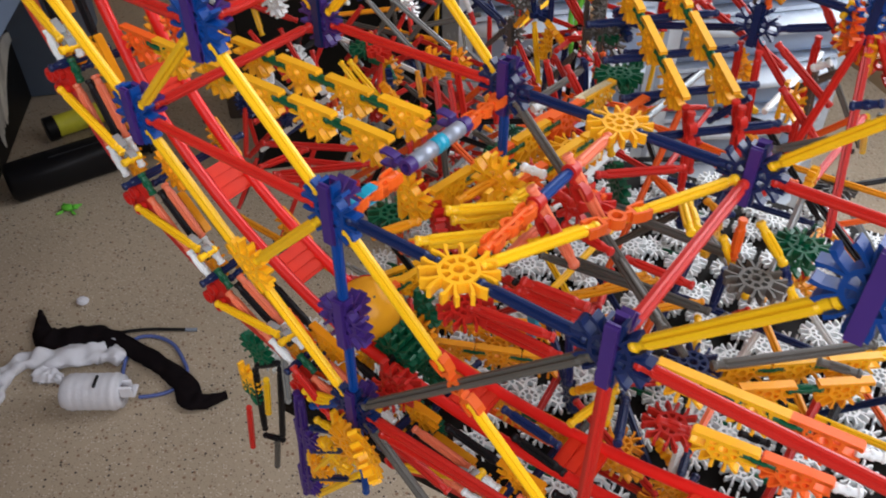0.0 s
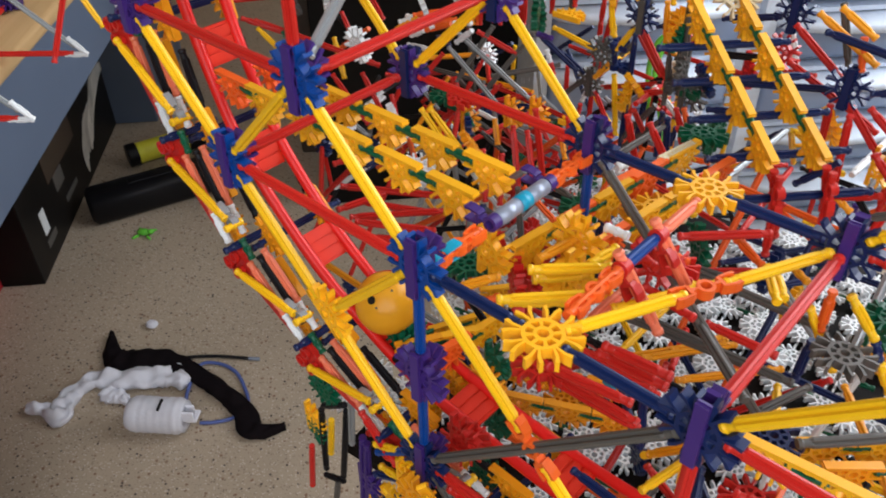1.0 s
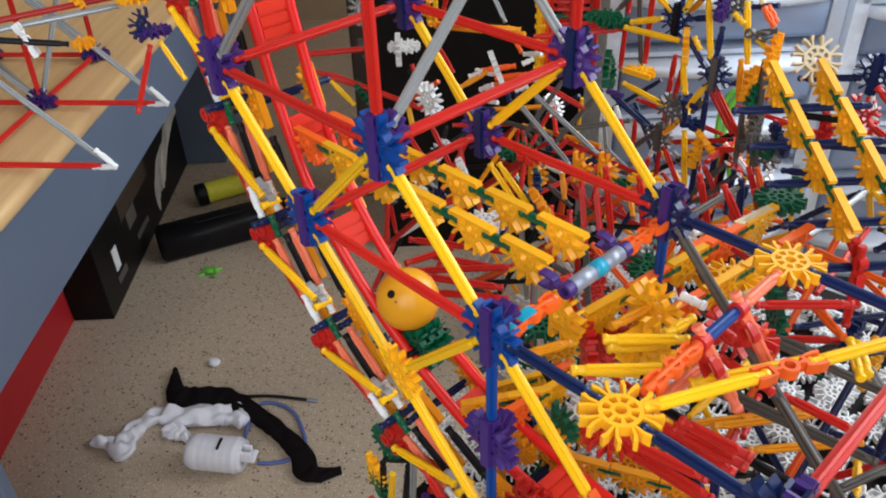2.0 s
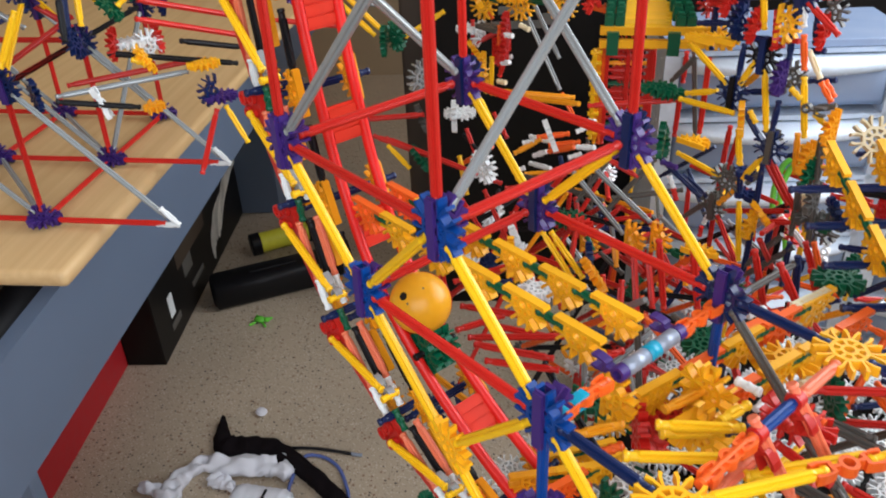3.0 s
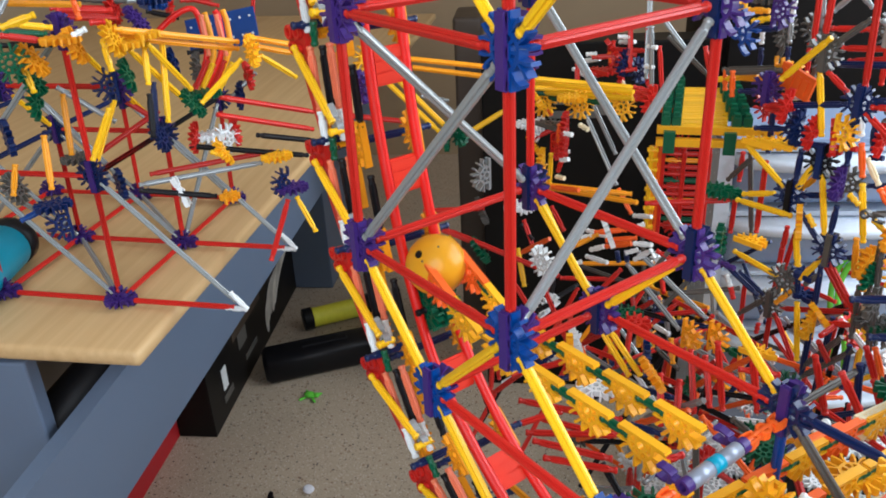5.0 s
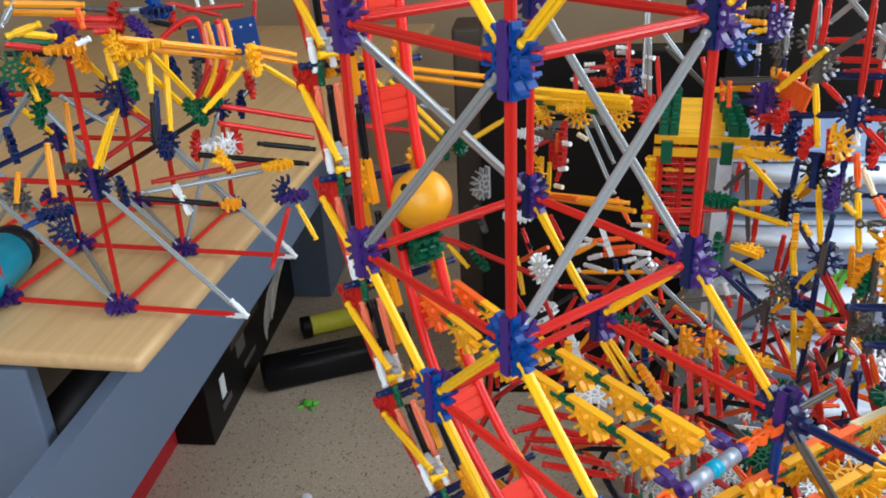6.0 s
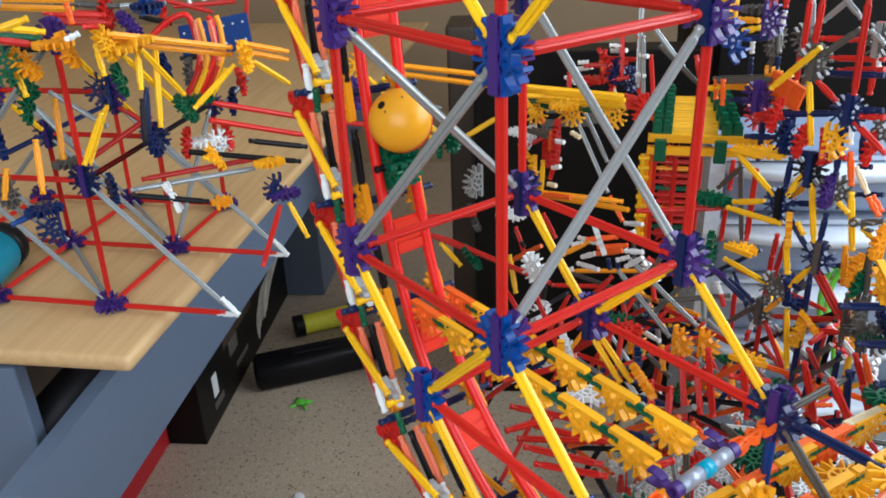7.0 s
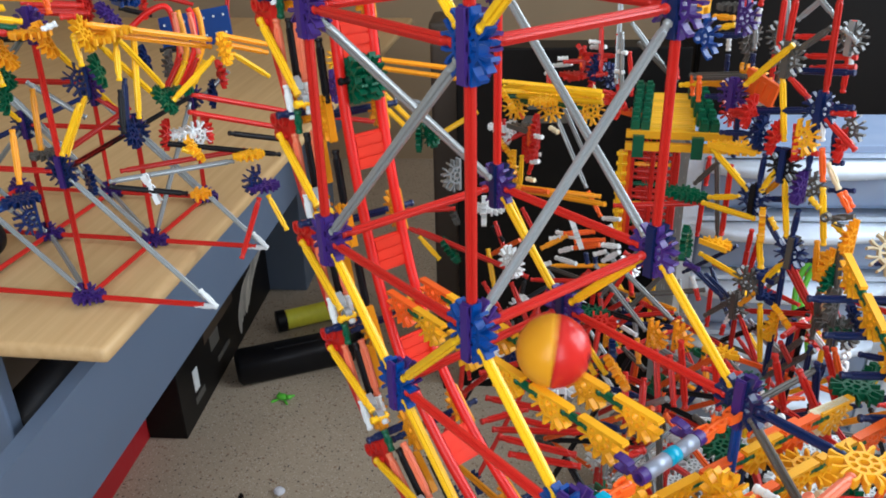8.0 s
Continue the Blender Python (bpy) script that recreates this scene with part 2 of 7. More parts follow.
A0, A1, B0, B1 = -1.5, 2.7, -1.35, 2.0
slab("floor", A0 - 0.15, A1 + 0.15, B0 - 0.15, B1 + 0.15, -0.1, 0.0, "floor", "speckled grey-beige vinyl floor with dark and rusty flecks", "floor", "structure")
slab("ceiling", A0 - 0.15, A1 + 0.15, B0 - 0.15, B1 + 0.15, 2.45, 2.55, "ceiling", "plain white painted ceiling of the room", "ceiling", "structure")
slab("wall_north", A1, A1 + 0.12, B0 - 0.12, B1 + 0.12, 0, 2.45, "wall", "plain beige-brown painted back wall", "wall", "structure")
slab("wall_west", A0, A1, B0 - 0.12, B0, 0, 2.45, "wall", "plain beige-brown painted wall behind the desk", "wall", "structure")


def window_wall(name, at, span, hole, height, along_a, label):
    """A wall in four pieces round one window opening, joined in one mesh."""
    lo, hi, z0, z1 = hole
    s = Shape()
    for u0, u1, w0, w1 in ((span[0], lo, 0, height), (hi, span[1], 0, height), (lo, hi, 0, z0), (lo, hi, z1, height)):
        cu, cz = (u0 + u1) / 2, (w0 + w1) / 2
        if along_a:
            s.box((at + 0.06, cu, cz), (0.06, (u1 - u0) / 2, (w1 - w0) / 2))
        else:
            s.box((cu, at - 0.06, cz), ((u1 - u0) / 2, 0.06, (w1 - w0) / 2))
    return solo(name, s.mesh(name, "wall"), Matrix.Translation(ROOM) @ TURN_ROOM, label, "wall", "", "structure")


window_wall("wall_east", B1, (A0, A1), (-0.5, 1.9, 0.85, 2.25), 2.45, True, "beige painted wall with a wide window opening")
window_wall("wall_south", A0, (B0, B1), (-0.6, 1.2, 0.95, 2.25), 2.45, False, "beige painted wall with a window opening behind the viewer")

# ---- the front tower and the deck lattice ----
tower = thing("toy_tower", "tower of red, yellow and silver plastic rods on blue hubs", "construction toy", L(0, 0, -8))
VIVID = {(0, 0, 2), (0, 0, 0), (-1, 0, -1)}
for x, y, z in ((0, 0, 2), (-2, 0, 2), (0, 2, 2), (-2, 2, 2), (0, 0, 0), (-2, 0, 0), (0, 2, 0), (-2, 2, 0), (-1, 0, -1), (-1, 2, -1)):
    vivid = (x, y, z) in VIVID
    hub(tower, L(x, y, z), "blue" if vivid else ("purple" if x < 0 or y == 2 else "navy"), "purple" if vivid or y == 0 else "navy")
for x, y in ((0, 0), (-2, 0), (0, 2), (-2, 2)):
    rod(tower, "red", L(x, y, 0), L(x, y, 2))
    rod(tower, "red", L(x, y, 2), L(x, y, 4))
for z in (0, 2):
    rods(tower, "red", L(0, 0, z), L(-2, 0, z), L(0, 0, z), L(0, 2, z), L(-2, 0, z), L(-2, 2, z), L(-2, 2, z), L(0, 2, z))
rods(tower, "grey", L(0, 0, 0), L(0, 2, 2), L(-2, 0, 0), L(0, 0, 2), L(-2, 0, 2), L(-2, 2, 0), L(-2, 2, 2), L(0, 2, 0))
rods(tower, "yellow", L(0, 0, 0), L(1, 0, -1), L(-2, 0, 0), L(-1, 0, -1), L(0, 2, 0), L(1, 2, -1), L(-2, 2, 0), L(-1, 2, -1))
rods(tower, "yellow", L(-1, 0, -1), L(0, 0, 0), L(-1, 2, -1), L(0, 2, 0), L(0, 0, 2), L(1, 0, 3), L(0, 0, 2), L(-1, 0, 3), L(0, 2, 2), L(1, 2, 3))
rods(tower, "red", L(-1, 0, -1), L(1, 0, -1), L(-1, 2, -1), L(1, 2, -1), L(-1, 0, -1), L(-1, 2, -1))

deck = thing("toy_deck", "deck frame of red, blue and yellow plastic rods on dark hubs", "construction toy", L(2, 1, -8))
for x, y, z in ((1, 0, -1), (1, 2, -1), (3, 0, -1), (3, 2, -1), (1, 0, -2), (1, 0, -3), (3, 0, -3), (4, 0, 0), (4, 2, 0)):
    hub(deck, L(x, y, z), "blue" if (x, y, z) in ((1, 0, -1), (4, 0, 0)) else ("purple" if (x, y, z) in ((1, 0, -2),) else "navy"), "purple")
for p in (L(2, 0, -1), L(2, 2, -1)):
    conn(deck, "yellow", p, Z, X, "8")
rods(deck, "navy", L(1, 0, -1), L(2, 0, -1), L(2, 0, -1), L(3, 0, -1), L(1, 2, -1), L(2, 2, -1), L(2, 2, -1), L(3, 2, -1))
rods(deck, "blue", L(1, 0, -1), L(1, 0, -2), L(1, 0, -2), L(1, 0, -3), L(1, 2, -1), L(1, 2, -2), L(1, 0, -3), L(1, 0, -4))
rods(deck, "yellow", L(-1, 0, -1), L(0, 0, -2), L(0, 0, -2), L(1, 0, -3), L(1, 0, -1), L(2, 0, -2), L(2, 0, -2), L(3, 0, -3), L(0, 0, -2), L(1, 0, -1))
rods(deck, "yellow", L(3, 0, -1), L(4, 0, 0), L(3, 2, -1), L(4, 2, 0), L(2, 0, -1), L(2.5, 1, -1), L(2.5, 1, -1), L(3, 2, -1))
rods(deck, "red", L(3, 0, -1), L(3, 2, -1), L(3, 0, -1), L(3, 0, -3), L(3, 0, -1), L(5, 0, -1), L(3, 2, -1), L(5, 2, -1), L(1, 0, -3), L(3, 0, -3))
rods(deck, "smoke", L(1, 0, -3), L(3, 0, -1), L(1, 0, -3), L(3, 0, -5), L(1, 2, -1), L(3, 2, -3))
conn(deck, "orange", L(2, 0, -2), Y, (1, 0, -1), "2")
conn(deck, "orange", L(2.5, 1, -1), Z, (1, 2, 0), "2")
conn(deck, "yellow", L(0, 0, -2), Y, (-1, 0, 1), "5")

# ---- the lift: two bowed red rails with plates between ----
RAIL = [(-0.258, 1.3), (-0.248, 1.18), (-0.239, 1.09), (-0.231, 1.02), (-0.217, 0.95), (-0.198, 0.885), (-0.166, 0.82), (-0.1, 0.755), (-0.01, 0.705), (0.085, 0.687), (0.17, 0.684), (0.26, 0.697), (0.4, 0.735), (0.6, 0.8)]


def bow(points, steps=8):
    """A smooth line through the points (Catmull-Rom)."""
    pts = [Vector(p) for p in points]
    pts = [pts[0] * 2 - pts[1]] + pts + [pts[-1] * 2 - pts[-2]]
    out = []
    for a, b, c, d in zip(pts, pts[1:], pts[2:], pts[3:]):
        for k in range(steps):
            u = k / steps
            out.append(0.5 * ((2 * b) + (c - a) * u + (2 * a - 5 * b + 4 * c - d) * u * u + (3 * b - a - 3 * c + d) * u ** 3))
    return out + [pts[-2]]


def tube(name, points, r, mat, th, steps=8, sides=10, label=""):
    line = bow(points, steps)
    rings = []
    for i, p in enumerate(line):
        d = line[min(i + 1, len(line) - 1)] - line[max(i - 1, 0)]
        m = frame_to(p, d, (0.1, 0.9, 0.3))
        rings.append([m @ Vector((r * math.cos(k * 2 * math.pi / sides), r * math.sin(k * 2 * math.pi / sides), 0)) for k in range(sides)])
    mesh = Shape().loft(rings).mesh(name, mat, True)
    if th is None:
        return new(name, mesh)
    return put(name, mesh, th, Matrix(), label)


lift = thing("ball_lift", "ball lift made of two long bowed red tube rails", "construction toy", (-0.2, 0.085, 0.4))
RAIL_L, RAIL_R = 0.069, 0.101
for y in (RAIL_L, RAIL_R):
    tube("rail", [(x, y, z) for x, z in RAIL[:-1]], 0.0042, "scarlet", lift)
LINE = bow([(x, 0, z) for x, z in RAIL], 20)
REACH = [0.0]
for p, q in zip(LINE, LINE[1:]):
    REACH.append(REACH[-1] + (q - p).length)
MID = (RAIL_L + RAIL_R) / 2


def along_rail(s):
    """The pose s metres down the lift from its top: x down the rails, z out to the ball's side."""
    s = min(max(s, 0.0), REACH[-1] - 1e-4)
    i = max(k for k in range(len(LINE) - 1) if REACH[k] <= s)
    d = LINE[i + 1] - LINE[i]
    p = LINE[i] + d * ((s - REACH[i]) / d.length)
    a, b = LINE[max(i - 3, 0)], LINE[min(i + 4, len(LINE) - 1)]
    t = (b - a).normalized()
    return frame_to(p + Vector((0, MID, 0)), t.cross(Y), t)


# ---- the lift's chain, one thing a link ----
PITCH, SPEED, PHASE = 0.0835, 0.0615, 0.697


def chain_link():
    th = thing("chain_link", "lift chain link of red and orange plastic with a plate", "construction toy", (0, 0, 0), "links of the lift chain")
    wing = [(-0.013, -0.033), (-0.010, -0.054), (-0.003, -0.060), (0.006, -0.057), (0.024, -0.044), (0.070, -0.032), (0.069, -0.028), (0.010, -0.032)]
    put("gusset", Shape().loft([[(x, y, z) for x, z in wing] for y in (-0.048, -0.0425)]).mesh("gusset", "red"), th, Matrix())
    bracket = Shape()
    for x, z, r in ((-0.006, -0.052, 0.0055), (0.005, -0.050, 0.0045), (-0.006, -0.039, 0.0050), (0.006, -0.040, 0.0035)):
        ring = [[(x + q * math.cos(k * math.pi / 5), y, z + q * math.sin(k * math.pi / 5)) for k in range(10)] for y, q in ((-0.0485, r), (-0.0515, r), (-0.0515, r * 0.62), (-0.0483, r * 0.6))]
        bracket.loft(ring, False)
    put("bracket", bracket.mesh("bracket", "red"), th, Matrix(), "small red cells of the bracket")
    rod(th, "yellow", (0.002, -0.053, -0.044), (0.058, -0.053, 0.002), 0.002)
    conn(th, "grey", (0.060, -0.049, 0.001), Y, (-0.6, 0, -0.5), "1")
    rod(th, "yellow", (0.062, -0.058, 0.003), (0.062, -0.043, 0.003), 0.0)
    rod(th, "navy", (-0.012, -0.058, -0.030), (-0.010, -0.012, -0.026), 0.0)
    rod(th, "navy", (-0.004, -0.036, -0.034), (-0.002, 0.05, -0.030), 0.0)
    conn(th, "amber", (0.030, -0.026, -0.030), Y, (1, 0, 0), "5")
    conn(th, "amber", (0.066, -0.034, -0.034), Y, (-1, 0, 0), "5")
    rod(th, "green", (-0.014, -0.044, -0.022), (0.004, -0.044, -0.026), 0.0)
    rod(th, "salmon", (0.004, -0.046, -0.030), (0.052, -0.046, -0.030), 0.0)
    rod(th, "white", (0.052, -0.046, -0.030), (0.078, -0.046, -0.028), 0.0)
    rod(th, "salmon", (0.002, -0.038, -0.014), (0.050, -0.038, -0.014), 0.0)
    rod(th, "white", (0.050, -0.038, -0.014), (0.074, -0.038, -0.014), 0.0)
    rod(th, "black", (0.004, -0.040, -0.022), (0.066, -0.040, -0.022), 0.0)
    for y in (-0.0245, 0.0245):
        rod(th, "black", (0.020, y, -0.010), (0.068, y, -0.010), 0.0)
        conn(th, "amber", (-0.004, y, -0.014), Y, (1, 0, 0), "5")
    s = Shape().box((0, 0, -0.001), (0.014, 0.0122, 0.0014))
    for j in (-1, 0, 1):
        s.box((j * 0.0085, 0, 0.0008), (0.0034, 0.0118, 0.0012))
    put("plate", s.mesh("plate", "plate"), th, pose(0.024, 0, 0))
    return th


LINKS = [chain_link()]
for k in range(15):
    LINKS.append(copy_thing(LINKS[0], Matrix()))


def link_place(k, t):
    return PHASE - SPEED * t + (k - 5) * PITCH


# the green carrier under the ball
carrier = thing("ball_carrier", "dark green plastic carrier block under the ball", "construction toy")
for x, y in ((0, -0.009), (0, 0.0), (0, 0.009)):
    conn(carrier, "green", (x, y, 0.0), Y, (1, 0, 0), "8")
rod(carrier, "black", (0.0, -0.02, 0.0), (0.0, 0.02, 0.0), 0.0)

# ---- the ball ----
MAT["ball_yellow"] = material("yellow_ball_plastic", (0.85, 0.40, 0.012), 0.3, 0, 0.06, 40, 0.03)
MAT["ball_red"] = material("red_ball_plastic", (0.62, 0.025, 0.02), 0.25, 0, 0.06, 40, 0.03)
ball = thing("ball", "hollow plastic ball, one half yellow and one red", "ball")
RB = 0.024


def half_ball(up):
    rings = []
    for k in range(0, 13):
        a = math.pi / 2 * k / 12
        r = max(RB * math.cos(a), 1e-4)
        rings.append([(r * math.cos(j * math.pi / 20), r * math.sin(j * math.pi / 20), up * (RB * math.sin(a) + (0.0002 if k == 0 else 0))) for j in range(40)])
    s = Shape().loft(rings if up > 0 else rings[::-1])
    return s.mesh("half_shell", "ball_yellow" if up > 0 else "ball_red", True)


put("half_shell", half_ball(1), ball, Matrix(), "yellow half")
put("half_shell", half_ball(-1), ball, Matrix(), "red half")
hole = Shape().loft([[(0.0031 * math.cos(j * math.pi / 8), 0.0031 * math.sin(j * math.pi / 8), z) for j in range(16)] for z in (-0.001, 0.0006)])
for tilt, spin in ((29, 133), (200, 40)):
    m = pose(0, 0, 0, tilt, 0, spin) @ pose(0, 0, RB - 0.0004)
    put("hole", hole.mesh("hole", "black"), ball, m, "small dark moulding hole")
dot = Shape().loft([[(0.0009 * math.cos(j * math.pi / 5), 0.0009 * math.sin(j * math.pi / 5), z) for j in range(10)] for z in (-0.001, 0.0003)])
for tilt, spin in ((38, 60), (14, 150)):
    put("speck", dot.mesh("speck", "smoke"), ball, pose(0, 0, 0, tilt, 0, spin) @ pose(0, 0, RB - 0.0002))

# ---- the ball's run-off track: two rails of yellow half connectors and green rods ----


def rail_run(th, p, q, count, colours, droop=(0, 0, -1), tail=None):
    """A rail from p to q: half connectors with their flat backs on top, and short green rods between."""
    p, q = Vector(p), Vector(q)
    d = (q - p).normalized()
    count = max(1, min(count, round((q - p).length / 0.0395)))
    n = d.cross(Vector(droop)).normalized()
    for k in range(count):
        c = p + (q - p) * ((k + 0.5) / count)
        colour = colours[k % len(colours)]
        m = frame_to(c, n, d)
        if m.to_3x3().col[1].dot(Vector(droop)) < 0:
            m = frame_to(c, -n, d)
        put("connector", connector_mesh(colour, SLOTS["5"], True), th, m)
        if k:
            g = p + (q - p) * (k / count)
            rod(th, "green", g - d * 0.011, g + d * 0.011, 0.0)
    if tail:
        put("rod", rod_mesh(tail, 30), th, frame_to(q + d * 0.012, d))


TRACK_Z = 0.882
track = thing("ball_track", "ball track of yellow plastic half connectors and green rods", "construction toy", (-0.03, MID, 0.8))
for y in (RAIL_L, RAIL_R):
    rail_run(track, (-0.112, y, TRACK_Z), (0.058, y, TRACK_Z), 4, ("yellow",))
gate = thing("track_gate", "hinged orange and yellow plastic flap at the track's end", "construction toy", (-0.115, MID, TRACK_Z))
for y in (RAIL_L, RAIL_R):
    rail_run(gate, (-0.185, y, TRACK_Z), (-0.115, y, TRACK_Z), 2, ("orange", "yellow"))

bar = thing("cross_bar", "cross bar of orange rods with a silver and cyan sleeve", "construction toy", L(1, 1, -1))


def on_bar(y):
    return Vector((0.075, y, 0.884))


rod(bar, "orange", on_bar(0.012), on_bar(0.048), 0.0)
rod(bar, "orange", on_bar(0.110), on_bar(0.140), 0.0)
for y, c in ((0.030, "orange"), (0.128, "orange")):
    conn(bar, c, on_bar(y), Z, Y, "2")
conn(bar, "cyan", on_bar(0.012), X, Y, "1")
for y in (0.058, 0.108):
    conn(bar, "purple", on_bar(y), Y, (-1, 0, 0), "1")
for y0, y1, r, c in ((0.062, 0.079, 0.0047, "chrome"), (0.079, 0.088, 0.0050, "cyan"), (0.088, 0.104, 0.0047, "chrome")):
    s = Shape().loft([[(r * math.cos(k * math.pi / 12), r * math.sin(k * math.pi / 12), z) for k in range(24)] for z in (0, y1 - y0)])
    put("sleeve", s.mesh("sleeve", c, True), bar, frame_to(on_bar(y0), Y, Z))
# ---- the desk ----
DESK = 0.748
desk = thing("desk", "desk with a maple laminate top and a blue-grey steel frame", "desk", R(0.9, -0.5, 0))
top = Shape().box((-0.60, 0.95, -0.0095), (0.60, 0.95, 0.0095))
put("top", top.mesh("top", "wood", True, 0.008), desk, Matrix.Translation(R(0, 0, DESK)) @ Matrix.Rotation(radians(-3.4), 4, "Z") @ TURN_ROOM, "maple laminate top with rounded edges")
for name, outline, mat in (
    ("apron", [(-0.34, 0.497), (1.85, 0.45), (1.85, 0.637), (-0.34, 0.637)], "steel"),
):
    s = Shape().loft([[(x, a, z) for a, z in outline] for x in (-0.022, 0.0)])
    put(name, s.mesh(name, mat), desk, Matrix.Translation(R(0, -0.10, 0)) @ TURN_ROOM)
s = Shape().box((-0.442, 0.028, 0.36), (0.30, 0.011, 0.36))
put("leg", s.mesh("leg", "steel", False, 0.004), desk, Matrix.Translation(R(0, 0, 0)) @ TURN_ROOM, "blue-grey end panel")
s = Shape().box((0.0, 0.40, 0.055), (0.012, 0.39, 0.055))
put("side_panel", s.mesh("side_panel", "base_red"), desk, Matrix.Translation(R(0, -0.42, 0)) @ TURN_ROOM, "red lower side panel")
s = Shape()
s.loft([[(0.034 * math.cos(k * math.pi / 10), a, 0.034 * math.sin(k * math.pi / 10)) for k in range(20)] for a in (0.03, 1.8)])
put("rail", s.mesh("rail", "black", True), desk, Matrix.Translation(R(0, -0.172, 0.592)) @ TURN_ROOM, "black tube under the top")
pedestal = thing("drawer_pedestal", "taupe drawer pedestal standing in the shade under the desk", "drawer unit", R(0.36, -0.63, 0))
m = Matrix.Translation(R(0.36, -0.63, 0)) @ TURN_ROOM
put("body", Shape().box((0, 0.01, 0.245), (0.18, 0.30, 0.245)).mesh("body", "taupe", False, 0.003), pedestal, m)
put("top", Shape().box((0, 0, 0.50), (0.19, 0.33, 0.01)).mesh("top", "taupe", False, 0.003), pedestal, m)
for k in range(3):
    put("drawer_front", Shape().box((0, -0.30, 0.085 + k * 0.16), (0.165, 0.009, 0.073)).mesh("drawer_front", "taupe", False, 0.003), pedestal, m)

# ---- the truss that stands on the desk ----
truss = thing("toy_truss", "truss of red and silver plastic rods on purple hubs", "construction toy", R(0.2, -0.1, DESK))
TRUSS = Vector((-0.597, -0.067, DESK + 0.007))
T_AHEAD, T_SIDE = Matrix.Rotation(radians(-6.0), 3, "Z") @ AHEAD, Matrix.Rotation(radians(-6.0), 3, "Z") @ SIDE


def T(a, b, z):
    return TRUSS + T_AHEAD * (a * H) + T_SIDE * (b * H + 0.002 * z) + Z * (z * H)


for a in (0, 2, 4):
    for b in (0, -2, -4):
        conn(truss, "purple", T(a, b, 0), Z, T_AHEAD, "8")
        conn(truss, "purple", T(a, b, 0), T_AHEAD, -T_SIDE, "5")
        if (a, b) != (4, -4):
            hub(truss, T(a, b, 2), "navy", "purple", T_AHEAD)
            rod(truss, "red", T(a, b, 0), T(a, b, 2))
        if b > -4:
            rod(truss, "red", T(a, b, 0), T(a, b - 2, 0))
            rod(truss, "grey", T(a, b, 0), T(a, b - 2, 2))
        if a < 4:
            rod(truss, "red", T(a, b, 0), T(a + 2, b, 0))
            rod(truss, "black" if b == 0 else "navy", T(a, b, 2), T(a + 2, b, 2))
for a in (0, 2):
    rod(truss, "red", T(a, 0, 0), T(a, 2, 0))
    rod(truss, "grey", T(a, 2, 0), T(a, 0, 2))
    rod(truss, "white", T(a, 1.72, -0.02), T(a, 2.05, -0.02), 0.0)
    rod(truss, "white", T(a, 1.82, 0.25), T(a, 2.06, -0.02), 0.0)
    rod(truss, "red", T(a, 0, 2), T(a, -2, 2))
rods(truss, "grey", T(0, 0, 0), T(2, -2, 0), T(2, 0, 0), T(4, -2, 0), T(2, 0, 0), T(4, 0, 2), T(0, -2, 2), T(2, -2, 0))
rods(truss, "red", T(0, 0, 2), T(0, 0, 4), T(2, 0, 2), T(0, 0, 2))
hub(truss, T(0, 0, 4), "purple", "purple", T_AHEAD)
hub(truss, T(1, 0, 3), "navy", "purple", T_SIDE)
rods(truss, "yellow", T(0, 0, 4), T(1, 0, 3), T(0, 0, 2), T(1, 0, 3), T(1, 0, 3), T(2, 0, 2))
rods(truss, "red", T(1, 0, 3), T(1, -2, 3))
rods(truss, "grey", T(0, 0, 4), T(0, -2, 2), T(0, -4, 0), T(0, -2, 2), T(2, -2, 2), T(2, -4, 0))
hub(truss, T(1, -2, 3), "navy", "purple", T_SIDE)
rods(truss, "yellow", T(0, -2, 2), T(1, -2, 3), T(1, -2, 3), T(2, -2, 2))
rods(truss, "amber", T(2, -2, 0), T(2, -2, 2), T(2, -4, 0), T(2, -4, 2))

# ---- what lies on the floor ----
box = thing("carton", "black printed cardboard carton standing on the floor", "box", R(1.1, -0.45, 0))
s = Shape().box((0.043, 0.055, 0.15), (0.045, 0.365, 0.15))
put("body", s.mesh("body", "carton", False, 0.002), box, Matrix.Translation(R(1.075, -0.405, 0)) @ TURN_ROOM)
for a, z, w, h, c in ((0.86, 0.10, 0.014, 0.028, "white"), (0.87, 0.05, 0.03, 0.009, "smoke"), (1.0, 0.125, 0.03, 0.02, "smoke"), (1.05, 0.06, 0.045, 0.007, "smoke")):
    s = Shape().box((0.0895, a, z), (0.001, w, h))
    put("label", s.mesh("label", c), box, Matrix.Translation(R(0, -0.405, 0)) @ TURN_ROOM, "pale printed mark")
panel = Shape().box((0.0885, 1.05, 0.205), (0.0006, 0.11, 0.06))
put("picture_panel", panel.mesh("picture_panel", "brown"), box, Matrix.Translation(R(0, -0.405, 0)) @ TURN_ROOM, "brown printed panel")
